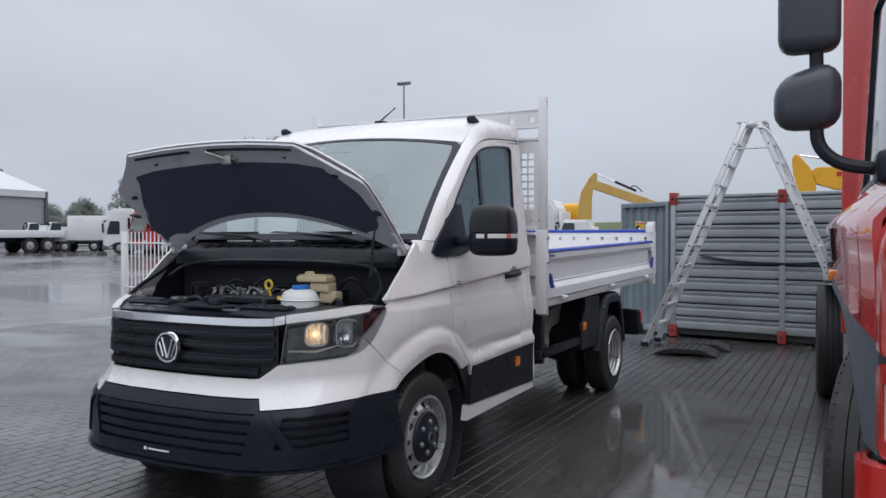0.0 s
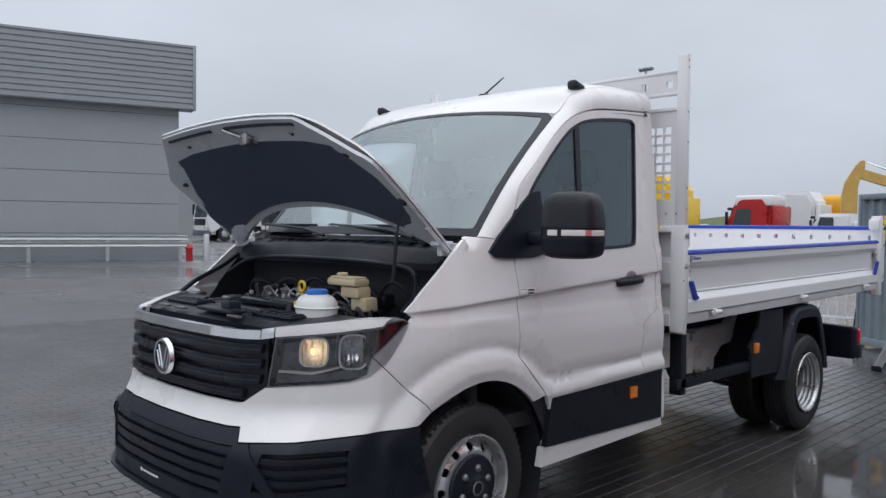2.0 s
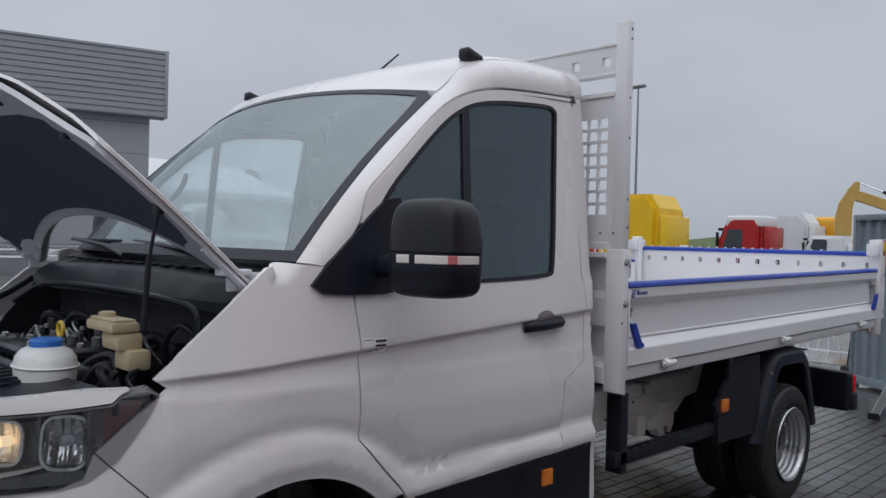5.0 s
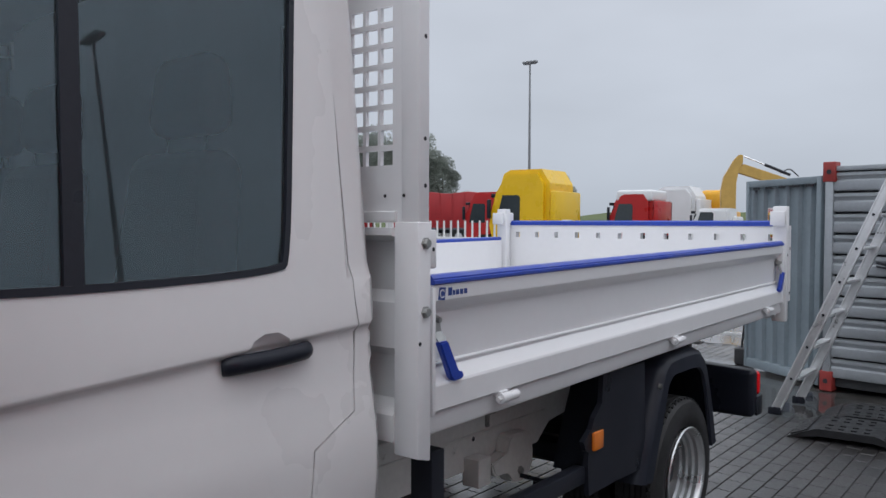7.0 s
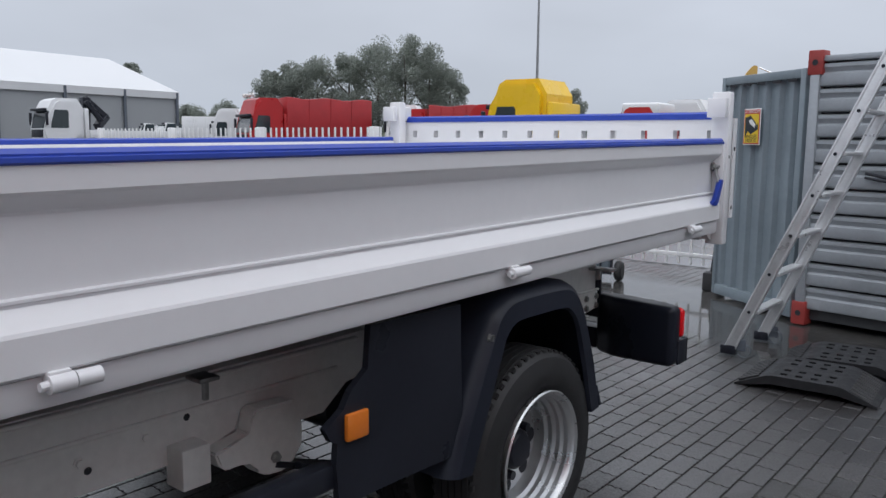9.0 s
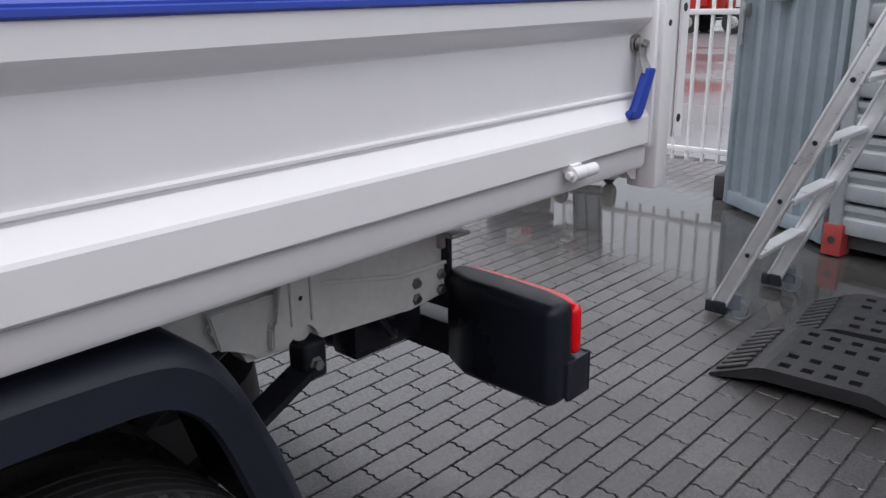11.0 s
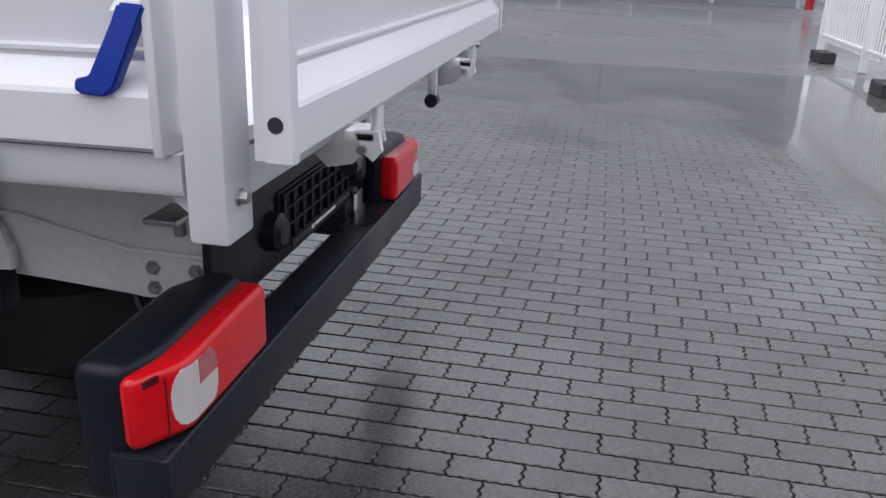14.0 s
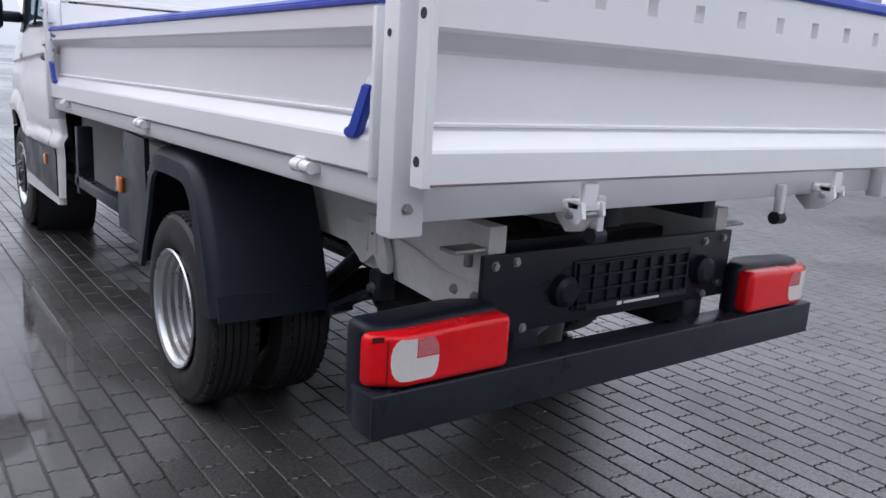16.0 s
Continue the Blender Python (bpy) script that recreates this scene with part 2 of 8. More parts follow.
FAR_RED = mat("red_lorry_paint_far", (0.42, 0.016, 0.018), 0.35, vary=0.10, scale=1.2, bump=0.01)
FAR_WHITE = mat("white_lorry_paint_far", (0.72, 0.73, 0.74), 0.35, vary=0.05, scale=1.2, bump=0.01)
TARP = mat("red_tarpaulin", (0.36, 0.020, 0.024), 0.45, vary=0.16, scale=1.6, bump=0.5, bump_scale=2.5)
SHELL_GREY = mat("dark_mirror_plastic", (0.050, 0.056, 0.070), 0.30, vary=0.2, scale=7, fine=40, bump=0.04, rough_vary=0.1)
FAR_GLASS = mat("dark_cab_glass", (0.025, 0.035, 0.04), 0.08, vary=0.2, bump=0, coat=0.5)
PLANT_YELLOW = mat("plant_yellow_paint", (0.55, 0.35, 0.09), 0.4, vary=0.15, scale=3)
PLANT_ORANGE = mat("plant_orange_paint", (0.75, 0.38, 0.02), 0.35, vary=0.12, scale=3)
GALV = mat("galvanised_sheet", (0.36, 0.385, 0.41), 0.42, metal=0.35, vary=0.14, scale=3, fine=30, bump=0.05, bump_scale=30)
# Near-black that paints the shade inside slat gaps and panel joints.
GAP_SHADE = mat("dark_gap_shade", (0.035, 0.037, 0.04), 0.7, vary=0.2)
CONT_BLUE = mat("blue_grey_container_paint", (0.215, 0.26, 0.29), 0.38, vary=0.14, scale=2.4, fine=22, bump=0.04, bump_scale=25)
CONT_RED = mat("red_corner_casting", (0.30, 0.035, 0.03), 0.5, vary=0.25, scale=12, bump=0.15)
ALU = mat("ladder_aluminium", (0.66, 0.67, 0.68), 0.36, metal=0.6, vary=0.12, scale=14, bump=0.05)
FENCE_WHITE = mat("white_fence_paint", (0.78, 0.78, 0.78), 0.4, vary=0.06, scale=4, bump=0.04)
CONCRETE_DARK = mat("dark_recycled_block", (0.024, 0.024, 0.026), 0.6, vary=0.25, scale=9, bump=0.3, bump_scale=50)
RAMP_RUBBER = mat("black_ramp_plastic", (0.022, 0.022, 0.024), 0.38, vary=0.3, scale=12, bump=0.15, bump_scale=90)
BUILD_GREY = mat("grey_wall_panel", (0.30, 0.315, 0.335), 0.5, vary=0.06, scale=0.5, fine=6, bump=0.02)
BUILD_CLAD = mat("grey_ribbed_cladding", (0.29, 0.305, 0.325), 0.42, vary=0.07, scale=0.6, fine=8, bump=0.02)
RAIL_GALV = mat("galvanised_guard_rail", (0.46, 0.48, 0.49), 0.4, metal=0.4, vary=0.12, scale=3)
HALL_ROOF = mat("white_tent_roof", (0.60, 0.61, 0.62), 0.5, vary=0.05, scale=0.4, bump=0.02)
HALL_WALL = mat("grey_tent_wall", (0.30, 0.315, 0.325), 0.5, vary=0.05, scale=0.4, bump=0.02)
MAST_GREY = mat("mast_steel", (0.24, 0.25, 0.26), 0.5, metal=0.3, vary=0.1)
CART_BLUE = mat("blue_machine_paint", (0.014, 0.024, 0.075), 0.4, vary=0.2, scale=12, bump=0.08)
ORANGE = mat("orange_plastic", (0.80, 0.16, 0.03), 0.45, vary=0.1)
BARK = mat("tree_bark", (0.09, 0.075, 0.06), 0.9, vary=0.3, scale=6, bump=0.4, bump_scale=20)
# Paler and greyer than leaves are: rain haze is put into the colour.
LEAF = mat("hazed_poplar_leaves", (0.15, 0.17, 0.145), 0.6, vary=0.3, scale=0.8, bump=0, island=0.25)


def translucent(m, colour, share):
    """Leaves let daylight through."""
    n, l = m.node_tree.nodes, m.node_tree.links
    out = [q for q in n if q.type == "OUTPUT_MATERIAL"][0]
    tl, mx = n.new("ShaderNodeBsdfTranslucent"), n.new("ShaderNodeMixShader")
    tl.inputs[0].default_value = (*colour, 1)
    mx.inputs[0].default_value = share
    l.new(n["Principled BSDF"].outputs[0], mx.inputs[1])
    l.new(tl.outputs[0], mx.inputs[2])
    l.new(mx.outputs[0], out.inputs[0])


# The high pass-through share also brightens the crowns in place of haze.
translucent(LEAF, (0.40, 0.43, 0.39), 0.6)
GRASS_BANK = mat("grass_bank", (0.10, 0.125, 0.055), 0.9, vary=0.25, scale=0.3, fine=4, bump=0.3, bump_scale=3)
PAVER = mat("wet_concrete_paver", (0.041, 0.0385, 0.039), 0.42, vary=0.34, scale=1.1, fine=70, bump=0.16, bump_scale=240, rough_vary=0.12, rand=0.22, spec=0.42, coat=1.0, coat_rough=0.16)
PAVER_REST = mat("wet_concrete_paver_field", (0.041, 0.0385, 0.039), 0.42, vary=0.34, scale=1.1, fine=70, bump=0.16, bump_scale=240, rough_vary=0.12, island=0.22, spec=0.42, coat=1.0, coat_rough=0.16)
SHOVEL = mat("worn_grey_shovel", (0.36, 0.35, 0.34), 0.45, vary=0.35, scale=9, bump=0.1, bump_scale=60)
GROUT = mat("wet_sand_joint", (0.018, 0.017, 0.017), 0.6, vary=0.2, scale=20, bump=0.2)


def wet_film(m):
    """The water film on the paving is glassy in some patches and broken by grain in others."""
    n, l = m.node_tree.nodes, m.node_tree.links
    geo, nz, rg = n.new("ShaderNodeNewGeometry"), n.new("ShaderNodeTexNoise"), n.new("ShaderNodeMapRange")
    nz.inputs["Scale"].default_value, nz.inputs["Detail"].default_value = 0.9, 6
    rg.inputs["From Min"].default_value, rg.inputs["From Max"].default_value = 0.36, 0.62
    rg.inputs["To Min"].default_value, rg.inputs["To Max"].default_value = 0.03, 0.17
    l.new(geo.outputs["Position"], nz.inputs["Vector"])
    l.new(nz.outputs[0], rg.inputs["Value"])
    l.new(rg.outputs[0], n["Principled BSDF"].inputs["Coat Roughness"])
    b = n["Principled BSDF"]
    b.inputs["Coat IOR"].default_value = 1.56
    # grain that breaks the film on the drier patches
    gr, st, bp = n.new("ShaderNodeTexNoise"), n.new("ShaderNodeMapRange"), n.new("ShaderNodeBump")
    gr.inputs["Scale"].default_value, gr.inputs["Detail"].default_value, gr.inputs["Roughness"].default_value = 70.0, 6, 0.75
    st.inputs["From Min"].default_value, st.inputs["From Max"].default_value = 0.40, 0.60
    st.inputs["To Min"].default_value, st.inputs["To Max"].default_value = 0.12, 0.80
    bp.inputs["Distance"].default_value = 0.005
    l.new(geo.outputs["Position"], gr.inputs["Vector"])
    l.new(nz.outputs[0], st.inputs["Value"])
    l.new(st.outputs[0], bp.inputs["Strength"])
    l.new(gr.outputs[0], bp.inputs["Height"])
    l.new(bp.outputs[0], b.inputs["Coat Normal"])
    # coarse aggregate: dark pits and pale grains
    sp, sr, sm = n.new("ShaderNodeTexNoise"), n.new("ShaderNodeMapRange"), n.new("ShaderNodeVectorMath")
    sp.inputs["Scale"].default_value, sp.inputs["Detail"].default_value, sp.inputs["Roughness"].default_value = 120.0, 4, 0.65
    sr.inputs["From Min"].default_value, sr.inputs["From Max"].default_value = 0.36, 0.64
    sr.inputs["To Min"].default_value, sr.inputs["To Max"].default_value = 0.30, 1.85
    sm.operation = "MULTIPLY"
    old = b.inputs["Base Color"].links[0].from_socket
    l.new(geo.outputs["Position"], sp.inputs["Vector"])
    l.new(sp.outputs[0], sr.inputs["Value"])
    l.new(old, sm.inputs[0])
    l.new(sr.outputs[0], sm.inputs[1])
    l.new(sm.outputs[0], b.inputs["Base Color"])
    pit = n.new("ShaderNodeMapRange")
    pit.inputs["From Min"].default_value, pit.inputs["From Max"].default_value = 0.40, 0.60
    pit.inputs["To Min"].default_value, pit.inputs["To Max"].default_value = 0.55, 1.0
    l.new(gr.outputs[0], pit.inputs["Value"])
    l.new(pit.outputs[0], b.inputs["Coat Weight"])
    l.new(bp.outputs[0], b.inputs["Normal"])


wet_film(PAVER)
wet_film(PAVER_REST)


def water_material():
    m = glass("standing_water", (0.94, 0.94, 0.93), rough=0.05, ior=1.8, haze=0.08)
    n, l = m.node_tree.nodes, m.node_tree.links
    # the film thins out towards its shore
    at, cut = n.new("ShaderNodeAttribute"), n.new("ShaderNodeMapRange")
    at.attribute_name = "depth"
    cut.inputs["From Min"].default_value, cut.inputs["From Max"].default_value = 0.0, 0.0045
    cut.interpolation_type = "SMOOTHSTEP"
    l.new(at.outputs["Fac"], cut.inputs["Value"])
    for link in [k for k in l if k.to_node.type == "MIX_SHADER" and k.to_socket == k.to_node.inputs[0]]:
        mul, src, dst = n.new("ShaderNodeMath"), link.from_socket, link.to_socket
        mul.operation = "MULTIPLY"
        l.new(src, mul.inputs[0])
        l.new(cut.outputs[0], mul.inputs[1])
        l.new(mul.outputs[0], dst)
    for s in n:
        if s.type == "BSDF_DIFFUSE":
            s.inputs[0].default_value = (0.42, 0.40, 0.39, 1)
    tc, nz, bp = n.new("ShaderNodeTexCoord"), n.new("ShaderNodeTexNoise"), n.new("ShaderNodeBump")
    nz.inputs["Scale"].default_value, nz.inputs["Detail"].default_value = 9.0, 3
    bp.inputs["Strength"].default_value, bp.inputs["Distance"].default_value = 0.05, 0.01
    l.new(tc.outputs["Object"], nz.inputs["Vector"])
    l.new(nz.outputs[0], bp.inputs["Height"])
    for s in n:
        if s.type in ("BSDF_GLOSSY", "FRESNEL"):
            l.new(bp.outputs[0], s.inputs["Normal"])
    return m


WATER = water_material()


def yard_material():
    """The yard beyond the near paving: block joints, wet sheen and pools laid by noise."""
    m = mat("wet_yard_paving", (0.125, 0.120, 0.124), 0.35, vary=0.25, scale=0.35, fine=9, bump=0)
    n, l = m.node_tree.nodes, m.node_tree.links
    b = n["Principled BSDF"]
    tc = n.new("ShaderNodeTexCoord")
    br = n.new("ShaderNodeTexBrick")
    mp = n.new("ShaderNodeMapping")
    mp.inputs["Rotation"].default_value = (0, 0, radians(90))
    br.inputs["Scale"].default_value = 1.0
    br.inputs["Brick Width"].default_value, br.inputs["Row Height"].default_value = 0.2, 0.1
    br.inputs["Mortar Size"].default_value, br.inputs["Mortar Smooth"].default_value = 0.006, 0.6
    pool = n.new("ShaderNodeTexNoise")
    pool.inputs["Scale"].default_value, pool.inputs["Detail"].default_value = 0.16, 5
    edge = n.new("ShaderNodeMapRange")
    edge.inputs["From Min"].default_value, edge.inputs["From Max"].default_value = 0.42, 0.56
    edge.inputs["To Min"].default_value, edge.inputs["To Max"].default_value = 0.36, 0.11
    l.new(tc.outputs["Object"], mp.inputs[0])
    l.new(mp.outputs[0], br.inputs["Vector"])
    l.new(tc.outputs["Object"], pool.inputs["Vector"])
    l.new(pool.outputs[0], edge.inputs["Value"])
    l.new(edge.outputs[0], b.inputs["Roughness"])
    bp = n.new("ShaderNodeBump")
    bp.inputs["Distance"].default_value = 0.006
    st = n.new("ShaderNodeMapRange")
    st.inputs["From Min"].default_value, st.inputs["From Max"].default_value = 0.11, 0.36
    st.inputs["To Min"].default_value, st.inputs["To Max"].default_value = 0.0, 0.8
    l.new(edge.outputs[0], st.inputs["Value"])
    l.new(st.outputs[0], bp.inputs["Strength"])
    inv = n.new("ShaderNodeMath")
    inv.operation, inv.inputs[0].default_value = "SUBTRACT", 1.0
    l.new(br.outputs["Fac"], inv.inputs[1])
    l.new(inv.outputs[0], bp.inputs["Height"])
    l.new(bp.outputs[0], b.inputs["Normal"])
    return m


YARD = yard_material()


# ---- mesh tools ----
def thing(name, label, category, group="", at=(0, 0, 0), rz=0.0, kind=""):
    ob = new(name)
    ob.matrix_basis = pose(*at, 0, 0, rz)
    return tagged(ob, label, category, group, kind)


def finish(name, bm, material, smooth=True):
    me = bpy.data.meshes.new(name)
    bmesh.ops.recalc_face_normals(bm, faces=bm.faces)
    layer = bm.verts.layers.float_vector.get("skin_normal")
    curved = None
    if layer:
        curved = []
        for f in bm.faces:
            for v in f.verts:
                n = Vector(v[layer])
                ok = n.length > .5 and abs(n.dot(f.normal)) > .6
                curved.append((n if n.dot(f.normal) > 0 else -n) if ok else f.normal.copy())
    bm.to_mesh(me)
    bm.free()
    me.materials.append(material)
    if smooth:
        me.shade_smooth()
        if curved:
            me.normals_split_custom_set(curved)
        else:
            me.set_sharp_from_angle(angle=radians(32))
    return new(name, me)


def part(name, bm, material, parent, label="", smooth=True):
    """One mesh under a thing or a part; coordinates are the top thing's own."""
    ob = finish(name, bm, material, smooth)
    ob.parent = parent
    if label:
        ob["label"] = label
    return ob


def nb():
    return bmesh.new()


def rbox(bm, x0, x1, y0, y1, z0, z1, r=0.0, seg=2, m=None):
    """A box with rounded edges."""
    vs = bmesh.ops.create_cube(bm, size=1.0)["verts"]
    for v in vs:
        v.co = Vector(((x0 + x1) / 2 + v.co.x * (x1 - x0), (y0 + y1) / 2 + v.co.y * (y1 - y0), (z0 + z1) / 2 + v.co.z * (z1 - z0)))
    if r > 0:
        es = list({e for v in vs for e in v.link_edges})
        got = bmesh.ops.bevel(bm, geom=es, offset=r, segments=seg, profile=0.5, affect="EDGES")
        vs = list({v for f in got["faces"] for v in f.verts} | {v for v in vs if v.is_valid})
    if m is not None:
        for v in vs:
            v.co = m @ v.co
    return bm


def basis(a, b):
    d = (Vector(b) - Vector(a)).normalized()
    u = d.cross(Vector((0, 0, 1)) if abs(d.z) < 0.9 else Vector((1, 0, 0))).normalized()
    return d, u, d.cross(u)


def rod(bm, a, b, r0, r1=None, seg=10):
    """A capped round bar."""
    r1 = r0 if r1 is None else r1
    d, u, w = basis(a, b)
    rings = []
    for p, r in ((Vector(a), r0), (Vector(b), r1)):
        rings.append([bm.verts.new(p + (u * math.cos(k * math.tau / seg) + w * math.sin(k * math.tau / seg)) * r) for k in range(seg)])
    for k in range(seg):
        bm.faces.new((rings[0][k], rings[0][(k + 1) % seg], rings[1][(k + 1) % seg], rings[1][k]))
    bm.faces.new(rings[0][::-1])
    bm.faces.new(rings[1])
    return bm


def tube(bm, pts, r, seg=8):
    """A round tube along a line of points."""
    pts = [Vector(p) for p in pts]
    rings = []
    u = None
    for i, p in enumerate(pts):
        d = (pts[min(i + 1, len(pts) - 1)] - pts[max(i - 1, 0)]).normalized()
        u = d.cross(Vector((0, 0, 1)) if abs(d.z) < 0.95 else Vector((1, 0, 0))) if u is None else u - d * u.dot(d)
        u.normalize()
        w = d.cross(u)
        rings.append([bm.verts.new(p + (u * math.cos(k * math.tau / seg) + w * math.sin(k * math.tau / seg)) * r) for k in range(seg)])
    for a, b in zip(rings, rings[1:]):
        for k in range(seg):
            bm.faces.new((a[k], a[(k + 1) % seg], b[(k + 1) % seg], b[k]))
    bm.faces.new(rings[0][::-1])
    bm.faces.new(rings[-1])
    return bm


def arc(pts, n=8):
    """A smooth line through points."""
    pts = [Vector(p) for p in pts]
    ext = [pts[0] * 2 - pts[1], *pts, pts[-1] * 2 - pts[-2]]
    out = []
    for i in range(1, len(ext) - 2):
        a, b, c, d = ext[i - 1:i + 3]
        for k in range(n):
            t = k / n
            out.append(0.5 * (2 * b + (c - a) * t + (2 * a - 5 * b + 4 * c - d) * t * t + (3 * b - a - 3 * c + d) * t ** 3))
    return out + [pts[-1]]


def spin(bm, profile, centre, axis="x", seg=40, closed=False):
    """A turned body: profile of (along the axis, radius)."""
    c = Vector(centre)
    rings = []
    for h, r in profile:
        ring = []
        for k in range(seg):
            ca, sa = math.cos(k * math.tau / seg) * r, math.sin(k * math.tau / seg) * r
            o = {"x": (h, ca, sa), "y": (ca, h, sa), "z": (ca, sa, h)}[axis]
            ring.append(bm.verts.new(c + Vector(o)))
        rings.append(ring)
    pairs = list(zip(rings, rings[1:]))
    if closed:
        pairs.append((rings[-1], rings[0]))
    for a, b in pairs:
        for k in range(seg):
            bm.faces.new((a[k], a[(k + 1) % seg], b[(k + 1) % seg], b[k]))
    bmesh.ops.remove_doubles(bm, verts=bm.verts, dist=1e-5)
    return bm


def extrude(bm, outline, lo, hi, axis="y"):
    """A bar of constant section: outline in the plane across the axis."""
    def at(a, b, h):
        return {"y": (a, h, b), "x": (h, a, b), "z": (a, b, h)}[axis]
    v0 = [bm.verts.new(at(a, b, lo)) for a, b in outline]
    v1 = [bm.verts.new(at(a, b, hi)) for a, b in outline]
    k = len(outline)
    for i in range(k):
        bm.faces.new((v0[i], v0[(i + 1) % k], v1[(i + 1) % k], v1[i]))
    bm.faces.new(v0[::-1])
    bm.faces.new(v1)
    return bm


def inset(poly, d):
    """A closed outline drawn in by d."""
    area = sum(a[0] * b[1] - b[0] * a[1] for a, b in zip(poly, poly[1:] + poly[:1]))
    s = 1 if area > 0 else -1
    out = []
    for p, q, r in zip(poly[-1:] + poly[:-1], poly, poly[1:] + poly[:1]):
        a = Vector((q[0] - p[0], q[1] - p[1]))
        b = Vector((r[0] - q[0], r[1] - q[1]))
        a.normalize(), b.normalize()
        na, nb2 = Vector((-a.y, a.x)) * s, Vector((-b.y, b.x)) * s
        m = na + nb2
        m = m / max(0.35, m.dot(na)) if m.length > 1e-6 else na
        out.append((q[0] + m.x * d, q[1] + m.y * d))
    return out


def sheet(outline, fn, holes=(), step=0.06, thick=0.0, bm=None, folds=()):
    """A panel: a flat outline with holes, cut fine and laid onto a curved surface fn(u, v, depth)."""
    own = nb()
    for loop in (outline, *holes):
        vs = [own.verts.new((a, b, 0)) for a, b in loop]
        for i in range(len(vs)):
            own.edges.new((vs[i], vs[(i + 1) % len(vs)]))
    bmesh.ops.triangle_fill(own, use_beauty=True, use_dissolve=False, edges=own.edges[:], normal=(0, 0, 1))
    us, vs2 = [p[0] for p in outline], [p[1] for p in outline]
    for lo, hi, no in ((min(us), max(us), (1, 0, 0)), (min(vs2), max(vs2), (0, 1, 0))):
        k = int((hi - lo) / step) + 1
        for i in range(1, k):
            c = lo + (hi - lo) * i / k
            bmesh.ops.bisect_plane(own, geom=own.verts[:] + own.edges[:] + own.faces[:], plane_co=(c, c, 0), plane_no=no)
    for co, no in folds:
        bmesh.ops.bisect_plane(own, geom=own.verts[:] + own.edges[:] + own.faces[:], plane_co=(*co, 0), plane_no=(*no, 0))
    flat = [(v.co.x, v.co.y) for v in own.verts]
    own.verts.index_update()
    tris = [[v.index for v in f.verts] for f in own.faces]
    rim = [(e.verts[0].index, e.verts[1].index) for e in own.edges if len(e.link_faces) == 1]
    own.free()
    bm = nb() if bm is None else bm
    layer = bm.verts.layers.float_vector.get("skin_normal") or bm.verts.layers.float_vector.new("skin_normal")

    def point(u, v, depth):
        q, h = bm.verts.new(fn(u, v, depth)), 0.004
        q[layer] = (Vector(fn(u + h, v, depth)) - Vector(fn(u - h, v, depth))).cross(Vector(fn(u, v + h, depth)) - Vector(fn(u, v - h, depth))).normalized()
        return q

    front = [point(u, v, 0.0) for u, v in flat]
    for t in tris:
        bm.faces.new([front[i] for i in t])
    if thick:
        back = [point(u, v, thick) for u, v in flat]
        for t in tris:
            bm.faces.new([back[i] for i in reversed(t)])
        for a, b in rim:
            bm.faces.new((front[a], front[b], back[b], back[a]))
    return bm


def lift(bm, slope=0.0125, y0=2.73):
    """The bed stands slightly higher at its tail."""
    for v in bm.verts:
        v.co.z += slope * (v.co.y - y0)
        if abs(v.co.x) > 0.92:
            v.co.x -= math.copysign(0.0015 * (v.co.y - y0), v.co.x)
    return bm


def mirror(bm):
    for v in bm.verts:
        v.co.x = -v.co.x
    return bm


def chaikin(poly, rounds=2, most=48.0):
    """Round the gentle corners of an outline and keep the sharp ones."""
    for _ in range(rounds):
        out = []
        for p, q, r in zip(poly[-1:] + poly[:-1], poly, poly[1:] + poly[:1]):
            a, b = Vector((q[0] - p[0], q[1] - p[1])), Vector((r[0] - q[0], r[1] - q[1]))
            if a.length > 1e-9 and b.length > 1e-9 and math.degrees(a.angle(b)) < most:
                out += [(q[0] * .75 + p[0] * .25, q[1] * .75 + p[1] * .25), (q[0] * .75 + r[0] * .25, q[1] * .75 + r[1] * .25)]
            else:
                out.append(q)
        poly = out
    return poly


def interp(x, xs, ys):
    return float(np.interp(x, xs, ys))


def curve(x, xs, ys):
    """A smooth line through given heights."""
    i = max(0, min(len(xs) - 2, int(np.searchsorted(xs, x)) - 1))
    def grad(k):
        if k == 0 or k == len(xs) - 1:
            a, b = (0, 1) if k == 0 else (k - 1, k)
        else:
            a, b = k - 1, k + 1
        return (ys[b] - ys[a]) / (xs[b] - xs[a])
    h = xs[i + 1] - xs[i]
    t = min(1.0, max(0.0, (x - xs[i]) / h))
    return ((2 * t ** 3 - 3 * t * t + 1) * ys[i] + (t ** 3 - 2 * t * t + t) * h * grad(i)
            + (3 * t * t - 2 * t ** 3) * ys[i + 1] + (t ** 3 - t * t) * h * grad(i + 1))


def smooth_step(a, b, x):
    t = min(1.0, max(0.0, (x - a) / (b - a)))
    return t * t * (3 - 2 * t)


# ---- the tipper truck ----
PS = (0, .30, .50, .62, .80, 1.0, 1.15, 1.30, 1.40)
PX = (0, .30, .49, .59, .745, .872, .938, .975, .985)
PU = (.118, .130, .165, .240, .40, .58, .735, .90, 1.0)
PL = (.045, .055, .085, .125, .23, .46, .68, .90, 1.0)


def waist(a):
    """Height of the crease along the side."""
    return 1.123 + .0625 * (a - .9)


